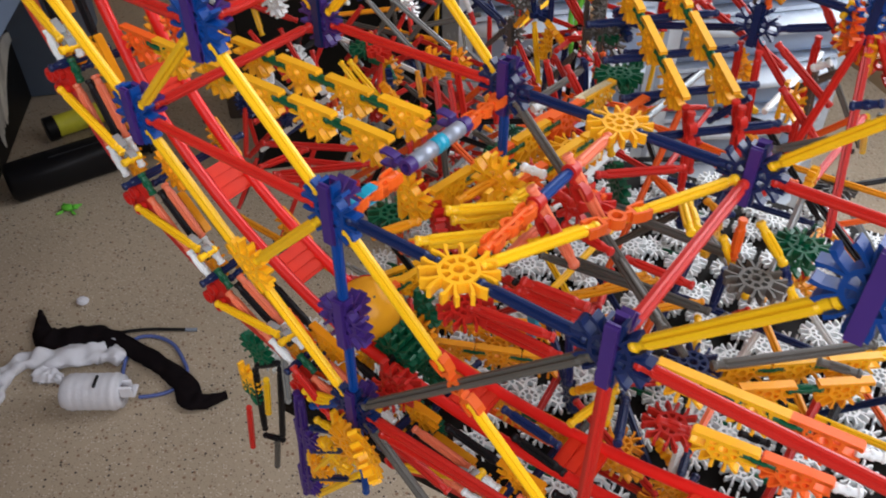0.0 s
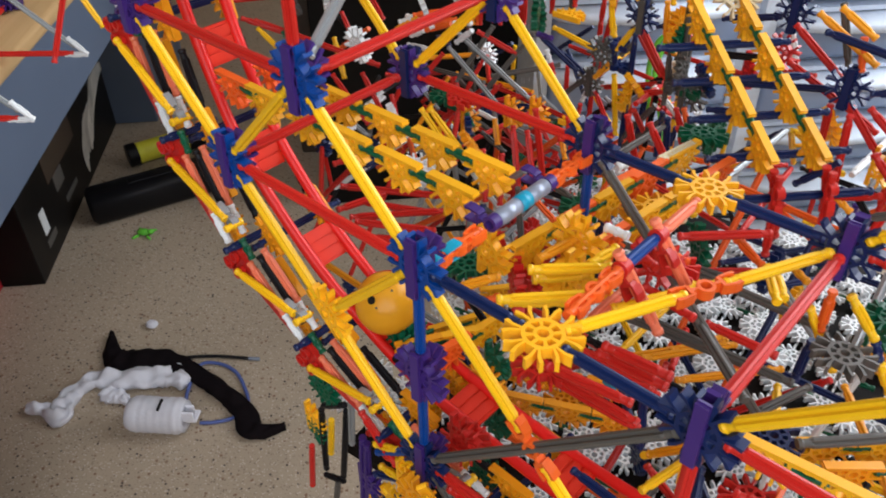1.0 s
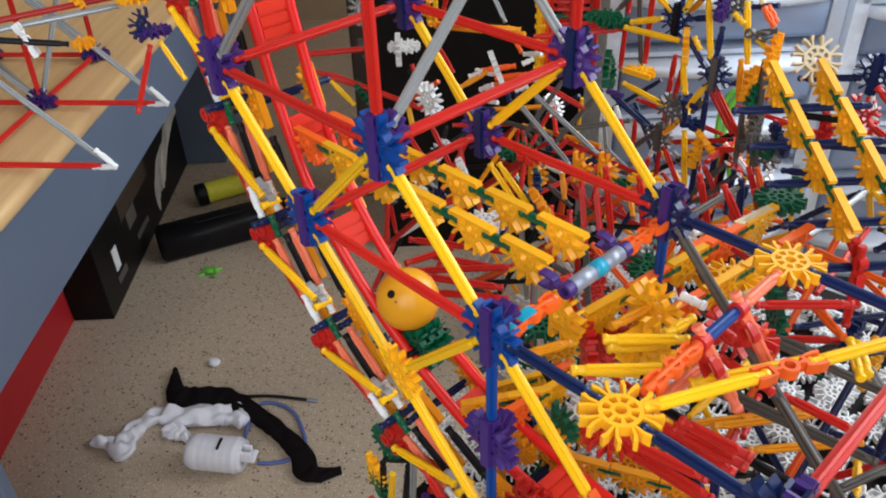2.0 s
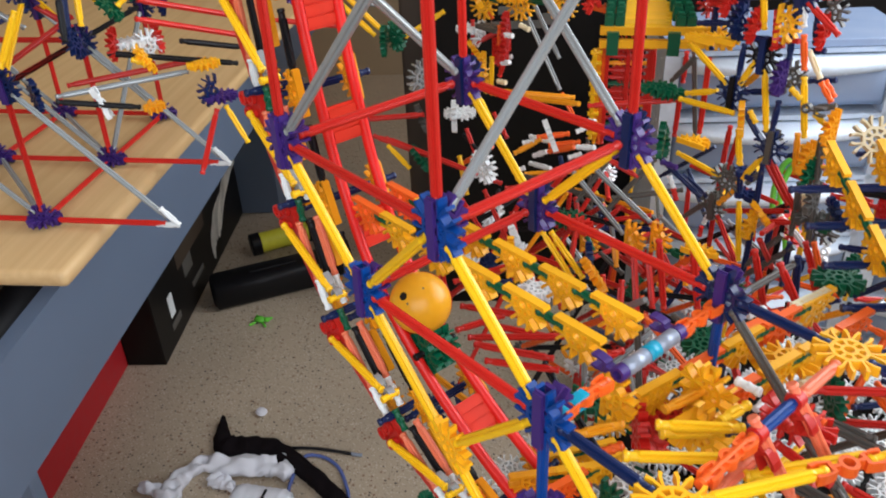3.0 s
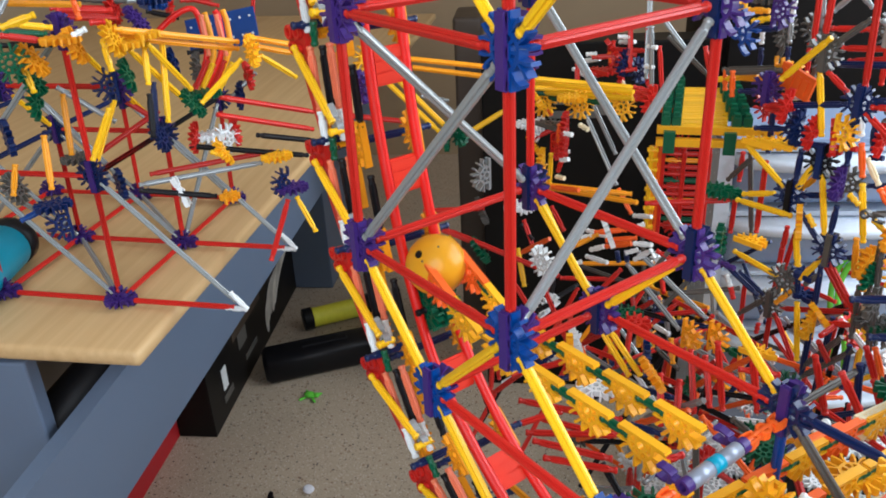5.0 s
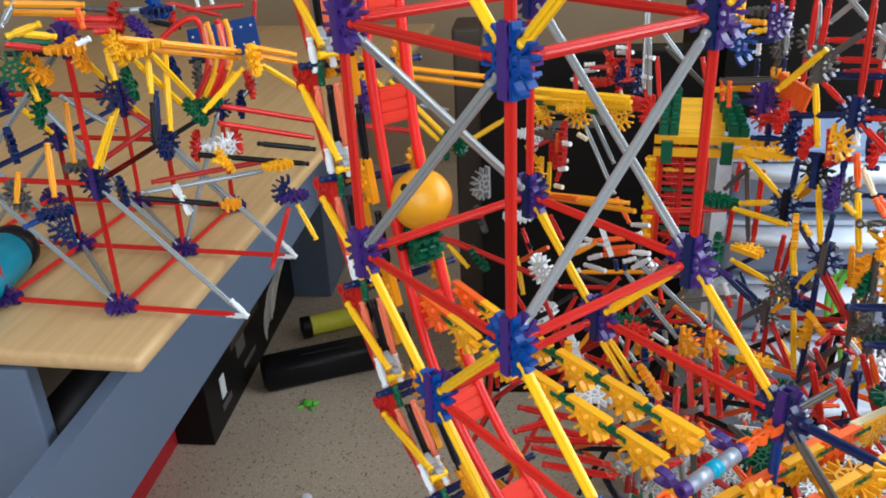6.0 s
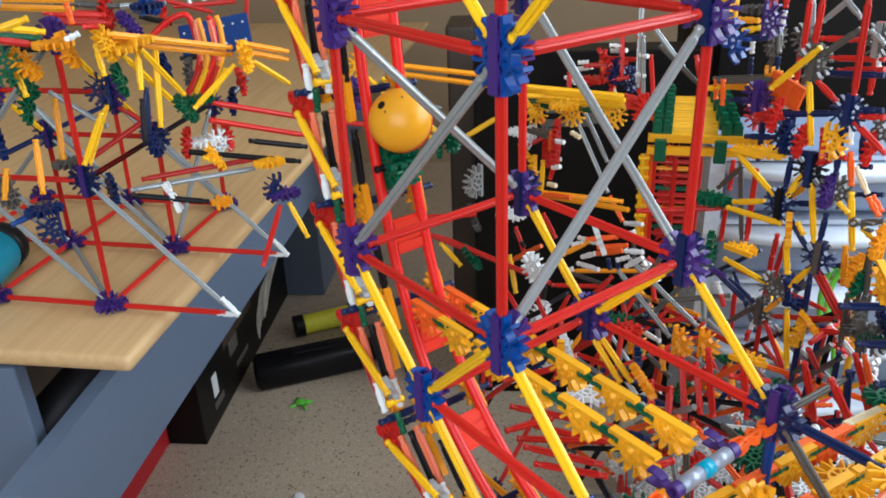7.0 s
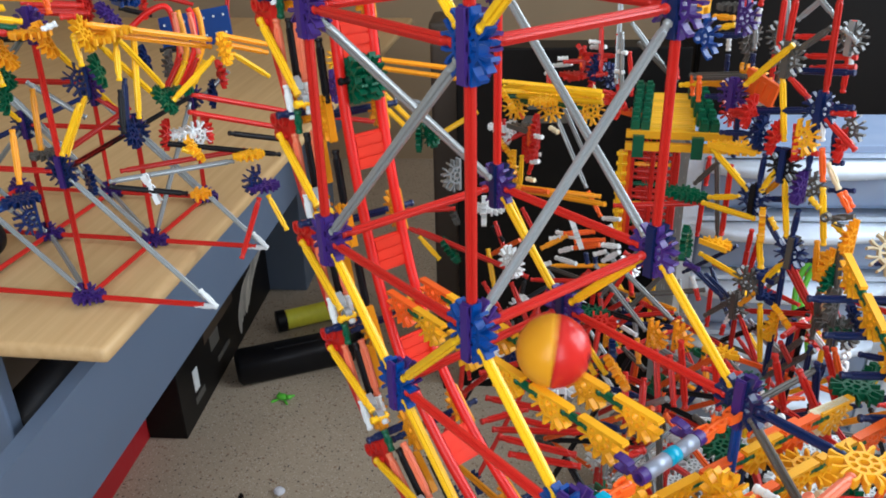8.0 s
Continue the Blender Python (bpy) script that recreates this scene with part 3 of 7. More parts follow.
for k in range(9):
    # one crescent of the printed swirl
    long, wide, ca, cz = 0.078 - 0.004 * abs(k - 4), 0.0165, 1.225 + 0.027 * k, 0.072 + 0.0125 * k + 0.014 * math.sin(k * 1.3)
    outline = []
    for j in range(16):
        u = j * math.pi / 8
        p, q = long * math.cos(u), wide * math.sin(u) + 0.022 * (1 - math.cos(u) ** 2)
        turn = 0.95 - 0.09 * k
        outline.append((ca + p * math.cos(turn) - q * math.sin(turn), cz + p * math.sin(turn) + q * math.cos(turn)))
    s = Shape().loft([[(x, a, z) for a, z in outline] for x in (0.0882, 0.0895 + 0.0003 * k)])
    put("picture", s.mesh("picture", "print_grey"), box, Matrix.Translation(R(0, -0.405, 0)) @ TURN_ROOM, "grey printed swirl picture")
slab("cabinet", 1.48, 1.95, -0.60, -0.20, 0.0, 0.62, "steel", "blue-grey metal cabinet base behind the carton", "cabinet", "", 0.004)

case = thing("black_case", "long black plastic case lying on the floor", "case", R(1.065, -0.125, 0))
rings = []
for y, r in ((-0.16, 0.030), (-0.15, 0.040), (0.13, 0.040), (0.14, 0.034), (0.142, 0.026), (0.16, 0.026), (0.162, 0.03), (0.175, 0.03)):
    rings.append([(r * 1.15 * math.copysign(abs(math.cos(k * math.pi / 12)) ** 0.6, math.cos(k * math.pi / 12)), y, 0.038 + r * math.copysign(abs(math.sin(k * math.pi / 12)) ** 0.6, math.sin(k * math.pi / 12))) for k in range(24)])
put("body", Shape().loft(rings).mesh("body", "black", True), case, Matrix.Translation(R(1.065, -0.125, 0)) @ TURN_ROOM @ pose(0, 0, 0, 0, 0, -66))
s = Shape().box((0.0, 0.0, 0.076), (0.012, 0.06, 0.004))
put("handle", s.mesh("handle", "black", True, 0.003), case, Matrix.Translation(R(1.065, -0.125, 0)) @ TURN_ROOM @ pose(0, 0, 0, 0, 0, -66))
torch = thing("yellow_torch", "yellow and black plastic torch lying on the floor", "torch", R(1.285, -0.14, 0))
m = Matrix.Translation(R(1.285, -0.14, 0.032)) @ TURN_ROOM @ pose(0, 0, 0, 0, 0, -62)
for y0, y1, r, c, n in ((-0.075, 0.06, 0.028, "torch_yellow", "body"), (-0.10, -0.075, 0.031, "black", "cap"), (0.06, 0.10, 0.033, "black", "head")):
    s = Shape().loft([[(r * math.cos(k * math.pi / 10), y, r * math.sin(k * math.pi / 10)) for k in range(20)] for y in (y0, y0 + 0.003, y1 - 0.003, y1)])
    put(n, s.mesh(n, c, True), torch, m)

# small green toy figure: a body, a head and four splayed legs
frog = thing("green_toy", "small lime green plastic toy animal on the floor", "toy", (-1.259, 0.434, 0))
s = Shape()


def blob(s, c, r, n=8):
    rings = []
    for k in range(n + 1):
        a = math.pi * k / n - math.pi / 2
        q = max(math.cos(a), 0.02)
        rings.append([(c[0] + r[0] * q * math.cos(j * 2 * math.pi / 12), c[1] + r[1] * q * math.sin(j * 2 * math.pi / 12), c[2] + r[2] * math.sin(a)) for j in range(12)])
    return s.loft(rings)


blob(s, (0, 0, 0.014), (0.026, 0.017, 0.012))
put("body", s.mesh("body", "lime", True), frog, pose(-1.259, 0.434, 0, 0, 0, 35) @ Matrix.Diagonal((0.62, 0.62, 0.62, 1)))
put("head", blob(Shape(), (0.03, 0, 0.018), (0.012, 0.011, 0.010)).mesh("head", "lime", True), frog, pose(-1.259, 0.434, 0, 0, 0, 35) @ Matrix.Diagonal((0.62, 0.62, 0.62, 1)))
for x, y, r in ((0.022, 0.02, 40), (0.022, -0.02, -40), (-0.02, 0.02, 130), (-0.02, -0.02, -130)):
    leg = blob(Shape(), (0.014, 0, 0.006), (0.017, 0.005, 0.006))
    put("leg", leg.mesh("leg", "lime", True), frog, pose(-1.259, 0.434, 0, 0, 0, 35) @ Matrix.Diagonal((0.62, 0.62, 0.62, 1)) @ pose(x * 0.7, y * 0.6, 0, 0, 0, r))
scrap = blob(Shape(), (0, 0, 0.007), (0.014, 0.012, 0.007), 4)
solo("paper_scrap", scrap.mesh("paper_scrap", "cloth_white"), pose(-0.968, 0.274, 0), "small crumpled scrap of white paper on the floor", "paper")


def cloth(name, spine, widths, thick, mat, label, category, seed, crease=0.9):
    """A crumpled strip of cloth laid along a spine on the floor."""
    line = bow([Vector(p) for p in spine], 8)
    rings = []
    for i, p in enumerate(line):
        u = i / (len(line) - 1) * (len(widths) - 1)
        k = min(int(u), len(widths) - 2)
        w = widths[k] + (widths[k + 1] - widths[k]) * (u - k)
        d = line[min(i + 1, len(line) - 1)] - line[max(i - 1, 0)]
        d.z = 0
        side = d.normalized().cross(Z)
        ring = []
        for j in range(16):
            a = j * math.pi / 8
            bump = 0.75 + crease * noise.noise(Vector((i * 0.22, math.cos(a) * 1.3, math.sin(a) * 1.3 + seed)))
            up = max(0.0005, thick * (0.45 + 0.55 * math.sin(a)) * bump)
            ring.append(p + side * (w * math.cos(a) * (0.95 + 0.5 * crease * noise.noise(Vector((i * 0.3, j * 0.4, seed))))) + Z * up)
        rings.append(ring)
    return solo(name, Shape().loft(rings).mesh(name, mat, True), Matrix(), label, category)


cloth("black_sock", [(-1.001, 0.205, 0), (-0.976, 0.189, 0), (-0.940, 0.172, 0), (-0.917, 0.183, 0), (-0.887, 0.210, 0), (-0.855, 0.236, 0), (-0.807, 0.248, 0), (-0.748, 0.257, 0), (-0.687, 0.260, 0), (-0.636, 0.256, 0), (-0.598, 0.241, 0), (-0.573, 0.253, 0), (-0.554, 0.285, 0)], [0.004, 0.012, 0.024, 0.030, 0.031, 0.026, 0.021, 0.019, 0.019, 0.022, 0.024, 0.015, 0.005], 0.024, "cloth_black", "long black sock lying crumpled on the floor", "sock", 3.0, 0.35)
cloth("white_sock", [(-0.939, -0.002, 0), (-0.910, 0.018, 0), (-0.875, 0.027, 0), (-0.895, 0.046, 0), (-0.912, 0.081, 0), (-0.907, 0.119, 0), (-0.873, 0.150, 0), (-0.840, 0.186, 0), (-0.811, 0.218, 0), (-0.772, 0.224, 0)], [0.010, 0.012, 0.021, 0.020, 0.016, 0.018, 0.026, 0.028, 0.025, 0.014], 0.03, "cloth_white", "white sock lying crumpled on the floor", "sock", 9.0, 0.7)
cloth("white_cloth", [(-0.874, 0.120, 0), (-0.852, 0.121, 0), (-0.835, 0.127, 0), (-0.813, 0.128, 0)], [0.02, 0.022, 0.014, 0.005], 0.022, "cloth_white", "small fold of white cotton cloth on the floor", "cloth", 4.0, 0.6)
wrap = thing("bandage_roll", "roll of white bandage with a dark mark", "bandage", (-0.727, 0.143, 0))
m = frame_to((-0.727, 0.143, 0.030), (0.79, 0.61, 0), Z)
rings = []
for k in range(25):
    z = -0.052 + k * 0.0042
    r = (0.031 if 1 < k < 23 else 0.027) + 0.0007 * math.sin(k * 1.9) + 0.001 * noise.noise(Vector((k * 0.4, 2, 1)))
    rings.append([(r * math.cos(j * math.pi / 12), r * math.sin(j * math.pi / 12) * 1.08, z) for j in range(24)])
rings += [[(0.014 * math.cos(j * math.pi / 12), 0.014 * math.sin(j * math.pi / 12), z) for j in range(24)] for z in (0.048, 0.04)]
put("roll", Shape().loft(rings).mesh("roll", "cloth_white", True), wrap, m)
flap = Shape().box((0.010, 0.010, 0.055), (0.012, 0.003, 0.014)).box((-0.006, -0.006, 0.056), (0.003, 0.014, 0.013)).box((0.008, -0.010, 0.053), (0.010, 0.003, 0.010))
put("loose_end", flap.mesh("loose_end", "cloth_white", True, 0.003), wrap, m)
put("mark", Shape().box((0.0315, 0.004, 0.01), (0.0022, 0.012, 0.002)).mesh("mark", "black"), wrap, m, "dark mark")
cable = tube("cable", [(-0.731, 0.195, 0.004), (-0.757, 0.216, 0.005), (-0.798, 0.269, 0.005), (-0.779, 0.298, 0.004), (-0.734, 0.308, 0.004), (-0.683, 0.293, 0.004), (-0.653, 0.275, 0.004), (-0.644, 0.238, 0.004), (-0.66, 0.209, 0.004), (-0.679, 0.19, 0.004)], 0.0035, "cable", None)
tagged(cable, "thin blue cable looped on the floor beside the socks", "cable")
lead = thing("audio_lead", "short black lead with a metal plug on the floor", "cable", (-0.81, 0.33, 0))
tube("cord", [(-0.846, 0.257, 0.004), (-0.82, 0.285, 0.005), (-0.79, 0.312, 0.005), (-0.743, 0.347, 0.004)], 0.0032, "black", lead)
tube("plug", [(-0.743, 0.347, 0.004), (-0.733, 0.354, 0.004), (-0.726, 0.360, 0.004)], 0.0038, "chrome", lead)
# ---- the machine behind and below ----
rear = thing("toy_rear_tower", "rear tower of navy, red and yellow plastic rods", "construction toy", (-0.128, 0.512, 0.618))
hub(rear, (-0.086, 0.500, 0.970), "navy", "navy")
rod(rear, "red", (-0.087, 0.500, 1.078), (-0.084, 0.500, 0.983), 0.003)
rod(rear, "red", (-0.124, 0.500, 0.996), (-0.096, 0.500, 0.976), 0.003)
rod(rear, "red", (-0.082, 0.500, 0.965), (-0.043, 0.500, 0.938), 0.003)
rod(rear, "navy", (-0.161, 0.500, 0.953), (-0.094, 0.500, 0.968), 0.003)
rod(rear, "navy", (-0.079, 0.500, 0.974), (-0.052, 0.500, 0.979), 0.003)
rod(rear, "red", (-0.078, 0.500, 0.969), (-0.050, 0.500, 0.973), 0.003)
rod(rear, "red", (-0.122, 0.530, 0.998), (-0.072, 0.530, 1.008), 0.003)
rod(rear, "navy", (-0.132, 0.520, 0.996), (-0.067, 0.520, 1.005), 0.003)
rod(rear, "white", (-0.083, 0.500, 0.962), (-0.078, 0.500, 0.938), 0.003)
rod(rear, "orange", (-0.077, 0.498, 0.938), (-0.069, 0.498, 0.900), 0.003)
rod(rear, "lemon", (-0.069, 0.498, 0.900), (-0.056, 0.498, 0.836), 0.003)
rod(rear, "navy", (-0.089, 0.500, 0.962), (-0.087, 0.500, 0.906), 0.003)
hub(rear, (-0.127, 0.500, 1.011), "smoke", "smoke")
rod(rear, "yellow", (-0.161, 0.485, 0.980), (-0.113, 0.485, 1.031), 0.003)
rod(rear, "smoke", (-0.122, 0.500, 1.017), (-0.087, 0.500, 1.048), 0.003)
rod(rear, "yellow", (-0.130, 0.500, 0.998), (-0.116, 0.500, 0.928), 0.003)
rod(rear, "red", (-0.197, 0.600, 1.056), (-0.196, 0.600, 0.992), 0.003)
rod(rear, "red", (-0.128, 0.500, 1.074), (-0.130, 0.500, 1.020), 0.003)
rod(rear, "grey", (-0.206, 0.620, 1.053), (-0.198, 0.620, 0.997), 0.003)
rod(rear, "grey", (-0.166, 0.600, 1.059), (-0.137, 0.600, 1.035), 0.003)
rod(rear, "grey", (-0.131, 0.600, 1.028), (-0.109, 0.600, 1.013), 0.003)
rod(rear, "grey", (-0.169, 0.640, 1.054), (-0.203, 0.640, 1.019), 0.003)
rod(rear, "red", (-0.192, 0.620, 1.007), (-0.144, 0.620, 1.012), 0.003)
rod(rear, "red", (-0.177, 0.620, 0.988), (-0.115, 0.620, 0.996), 0.003)
hub(rear, (-0.206, 0.620, 1.005), "smoke", "grey")
hub(rear, (-0.128, 0.620, 1.014), "smoke", "grey")
rod(rear, "red", (-0.128, 0.620, 1.032), (-0.129, 0.620, 1.018), 0.003)
rod(rear, "red", (-0.127, 0.620, 1.010), (-0.126, 0.620, 0.954), 0.003)
rod(rear, "white", (-0.126, 0.620, 1.004), (-0.122, 0.620, 0.983), 0.003)
rod(rear, "red", (-0.211, 0.620, 0.992), (-0.209, 0.620, 0.950), 0.003)
rod(rear, "smoke", (-0.160, 0.550, 0.993), (-0.163, 0.550, 0.969), 0.003)
rod(rear, "red", (-0.200, 0.560, 1.060), (-0.200, 0.560, 1.045), 0.003)
rod(rear, "white", (-0.200, 0.560, 1.045), (-0.201, 0.560, 1.027), 0.003)
conn(rear, "smoke", (-0.206, 0.560, 1.012), X, Z, "8")
rod(rear, "grey", (-0.202, 0.560, 1.029), (-0.200, 0.560, 0.997), 0.003)
rod(rear, "navy", (-0.200, 0.560, 0.998), (-0.200, 0.560, 0.980), 0.003)
rod(rear, "smoke", (-0.204, 0.560, 0.999), (-0.213, 0.560, 0.976), 0.003)
rod(rear, "navy", (-0.210, 0.500, 1.022), (-0.174, 0.500, 1.027), 0.003)
conn(rear, "purple", (-0.180, 0.500, 1.044), Y, Z, "5")
rod(rear, "yellow", (-0.210, 0.500, 1.029), (-0.185, 0.500, 1.036), 0.003)
rod(rear, "amber", (-0.217, 0.500, 1.040), (-0.187, 0.500, 1.042), 0.003)
rod(rear, "white", (-0.258, 0.600, 0.999), (-0.257, 0.600, 0.983), 0.003)
rod(rear, "navy", (-0.257, 0.600, 0.983), (-0.256, 0.600, 0.955), 0.003)
rod(rear, "red", (-0.209, 0.550, 1.061), (-0.204, 0.550, 1.045), 0.003)
conn(rear, "red", (-0.214, 0.550, 1.055), (0.87, 0.49, 0.1), Z, "5")
conn(rear, "smoke", (-0.224, 0.550, 1.043), Z, X, "8")
conn(rear, "blue", (-0.088, 0.300, 1.065), Y, Z, "4")
conn(rear, "yellow", (-0.089, 0.300, 1.097), X, Z, "5")
hub(rear, (-0.193, 0.520, 0.960), "purple", "purple")
rod(rear, "navy", (-0.229, 0.520, 0.951), (-0.197, 0.520, 0.956), 0.003)
rod(rear, "smoke", (-0.253, 0.530, 0.965), (-0.183, 0.530, 0.979), 0.003)
rod(rear, "orange", (-0.230, 0.510, 0.978), (-0.227, 0.510, 0.944), 0.003)
rod(rear, "amber", (-0.266, 0.550, 0.952), (-0.222, 0.550, 0.963), 0.003)
rod(rear, "white", (-0.198, 0.540, 0.947), (-0.160, 0.540, 0.953), 0.003)
rod(rear, "navy", (-0.183, 0.520, 0.950), (-0.182, 0.520, 0.890), 0.003)
rod(rear, "red", (-0.183, 0.520, 0.887), (-0.183, 0.520, 0.796), 0.003)
rod(rear, "red", (-0.250, 0.580, 0.865), (-0.251, 0.580, 0.821), 0.003)
rod(rear, "red", (-0.252, 0.580, 0.817), (-0.254, 0.580, 0.752), 0.003)
rod(rear, "smoke", (-0.254, 0.600, 0.859), (-0.237, 0.600, 0.751), 0.003)
rod(rear, "smoke", (-0.228, 0.570, 0.866), (-0.262, 0.570, 0.824), 0.003)
conn(rear, "red", (-0.150, 0.490, 0.956), X, Z, "4")
rod(rear, "navy", (-0.192, 0.500, 0.923), (-0.151, 0.500, 0.931), 0.003)
conn(rear, "navy", (-0.144, 0.500, 0.933), Y, Z, "8")
conn(rear, "navy", (-0.142, 0.500, 0.936), X, Z, "5")
rod(rear, "navy", (-0.150, 0.500, 0.917), (-0.106, 0.500, 0.924), 0.003)
rod(rear, "red", (-0.106, 0.500, 0.924), (-0.077, 0.500, 0.928), 0.003)
conn(rear, "yellow", (-0.182, 0.500, 0.909), Z, X, "5")
conn(rear, "yellow", (-0.160, 0.500, 0.913), Z, X, "5")
rod(rear, "yellow", (-0.201, 0.500, 0.906), (-0.151, 0.500, 0.915), 0.003)
conn(rear, "red", (-0.125, 0.500, 0.933), X, Z, "4")
conn(rear, "red", (-0.105, 0.500, 0.933), (0.87, 0.49, 0.1), Z, "5")
conn(rear, "yellow", (-0.094, 0.490, 0.943), Y, Z, "5")
rod(rear, "red", (-0.107, 0.500, 0.915), (-0.095, 0.500, 0.921), 0.003)
hub(rear, (-0.139, 0.500, 0.862), "navy", "black")
rod(rear, "yellow", (-0.199, 0.500, 0.905), (-0.144, 0.500, 0.868), 0.003)
rod(rear, "yellow", (-0.134, 0.500, 0.870), (-0.118, 0.500, 0.905), 0.003)
rod(rear, "amber", (-0.141, 0.520, 0.862), (-0.121, 0.520, 0.887), 0.003)
rod(rear, "navy", (-0.136, 0.500, 0.876), (-0.134, 0.500, 0.917), 0.003)
rod(rear, "yellow", (-0.196, 0.500, 0.847), (-0.153, 0.500, 0.861), 0.003)
rod(rear, "yellow", (-0.190, 0.480, 0.849), (-0.120, 0.480, 0.851), 0.003)
rod(rear, "navy", (-0.134, 0.510, 0.862), (-0.101, 0.510, 0.871), 0.003)
rod(rear, "navy", (-0.131, 0.500, 0.856), (-0.098, 0.500, 0.820), 0.003)
conn(rear, "yellow", (-0.114, 0.480, 0.847), (0.87, 0.49, 0.1), Z, "5")
rod(rear, "yellow", (-0.116, 0.480, 0.839), (-0.108, 0.480, 0.797), 0.003)
rod(rear, "yellow", (-0.103, 0.470, 0.865), (-0.091, 0.470, 0.850), 0.003)
hub(rear, (-0.113, 0.500, 0.907), "black", "navy")
rod(rear, "navy", (-0.119, 0.500, 0.921), (-0.115, 0.500, 0.910), 0.003)
rod(rear, "lemon", (-0.110, 0.500, 0.898), (-0.096, 0.500, 0.830), 0.003)
rod(rear, "red", (-0.164, 0.550, 0.807), (-0.166, 0.550, 0.771), 0.003)
conn(rear, "purple", (-0.091, 0.500, 0.890), X, Z, "5")
rod(rear, "purple", (-0.092, 0.500, 0.902), (-0.090, 0.500, 0.870), 0.003)
rod(rear, "navy", (-0.089, 0.500, 0.870), (-0.091, 0.500, 0.832), 0.003)
conn(rear, "smoke", (-0.092, 0.520, 0.885), Y, Z, "8")
rod(rear, "yellow", (-0.076, 0.490, 0.887), (-0.063, 0.490, 0.878), 0.003)
rod(rear, "yellow", (-0.051, 0.490, 0.870), (-0.031, 0.490, 0.858), 0.003)
conn(rear, "smoke", (-0.056, 0.490, 0.872), Y, X, "1")
rod(rear, "smoke", (-0.060, 0.500, 0.867), (-0.031, 0.500, 0.878), 0.003)
rod(rear, "cream", (-0.081, 0.520, 0.917), (-0.061, 0.520, 0.888), 0.003)
rod(rear, "orange", (-0.064, 0.520, 0.890), (-0.046, 0.520, 0.869), 0.003)
rod(rear, "orange", (-0.065, 0.530, 0.889), (-0.048, 0.530, 0.870), 0.003)
rod(rear, "navy", (-0.089, 0.540, 0.907), (-0.070, 0.540, 0.911), 0.003)
rod(rear, "navy", (-0.088, 0.540, 0.946), (-0.084, 0.540, 0.912), 0.003)
conn(rear, "smoke", (-0.076, 0.540, 0.946), Y, Z, "4")
conn(rear, "red", (-0.076, 0.540, 0.928), X, Z, "4")
rod(rear, "navy", (-0.095, 0.560, 0.870), (-0.062, 0.560, 0.879), 0.003)
conn(rear, "green", (-0.214, 0.500, 0.843), Z, X, "8")
conn(rear, "green", (-0.213, 0.500, 0.786), SIDE, Z, "8")
conn(rear, "yellow", (-0.177, 0.500, 0.796), Z, X, "5")
conn(rear, "amber", (-0.029, 0.490, 0.860), X, Z, "5")
hub(rear, (-0.089, 0.500, 0.819), "navy", "smoke")
rod(rear, "yellow", (-0.115, 0.500, 0.773), (-0.094, 0.500, 0.808), 0.003)
rod(rear, "smoke", (-0.109, 0.500, 0.769), (-0.091, 0.500, 0.793), 0.003)
rod(rear, "navy", (-0.094, 0.500, 0.802), (-0.093, 0.500, 0.745), 0.003)
rod(rear, "red", (-0.089, 0.500, 0.809), (-0.043, 0.500, 0.751), 0.003)
conn(rear, "yellow", (-0.085, 0.500, 0.742), (0.5, 0.7, 0.6), Z, "8")
conn(rear, "yellow", (-0.094, 0.500, 0.729), X, Z, "5")
rod(rear, "navy", (-0.093, 0.500, 0.722), (-0.094, 0.500, 0.661), 0.003)
rod(rear, "red", (-0.080, 0.500, 0.737), (-0.047, 0.500, 0.749), 0.003)
rod(rear, "yellow", (-0.123, 0.500, 0.811), (-0.117, 0.500, 0.786), 0.003)
rod(rear, "navy", (-0.118, 0.500, 0.786), (-0.112, 0.500, 0.751), 0.003)
conn(rear, "navy", (-0.117, 0.500, 0.780), Z, X, "4")
conn(rear, "navy", (-0.114, 0.500, 0.756), Z, X, "4")
rod(rear, "lemon", (-0.113, 0.500, 0.751), (-0.101, 0.500, 0.676), 0.003)
conn(rear, "smoke", (-0.131, 0.500, 0.768), Y, Z, "8")
rod(rear, "yellow", (-0.198, 0.500, 0.779), (-0.135, 0.500, 0.768), 0.003)
rod(rear, "amber", (-0.138, 0.500, 0.734), (-0.117, 0.500, 0.763), 0.003)
rod(rear, "red", (-0.183, 0.580, 0.770), (-0.185, 0.580, 0.684), 0.003)
rod(rear, "red", (-0.185, 0.580, 0.676), (-0.186, 0.580, 0.574), 0.003)
hub(rear, (-0.171, 0.550, 0.702), "smoke", "smoke")
rod(rear, "navy", (-0.219, 0.550, 0.728), (-0.177, 0.550, 0.708), 0.003)
rod(rear, "red", (-0.165, 0.550, 0.695), (-0.127, 0.550, 0.634), 0.003)
rod(rear, "smoke", (-0.177, 0.550, 0.706), (-0.211, 0.550, 0.668), 0.003)
rod(rear, "white", (-0.175, 0.550, 0.688), (-0.180, 0.550, 0.672), 0.003)
rod(rear, "red", (-0.181, 0.550, 0.672), (-0.183, 0.550, 0.652), 0.003)
rod(rear, "red", (-0.176, 0.580, 0.681), (-0.078, 0.580, 0.719), 0.003)
rod(rear, "grey", (-0.180, 0.600, 0.661), (-0.090, 0.600, 0.618), 0.003)
rod(rear, "chrome", (-0.186, 0.600, 0.656), (-0.095, 0.600, 0.615), 0.003)
rod(rear, "smoke", (-0.042, 0.500, 0.724), (-0.095, 0.500, 0.660), 0.003)
rod(rear, "white", (-0.151, 0.550, 0.640), (-0.157, 0.550, 0.622), 0.003)
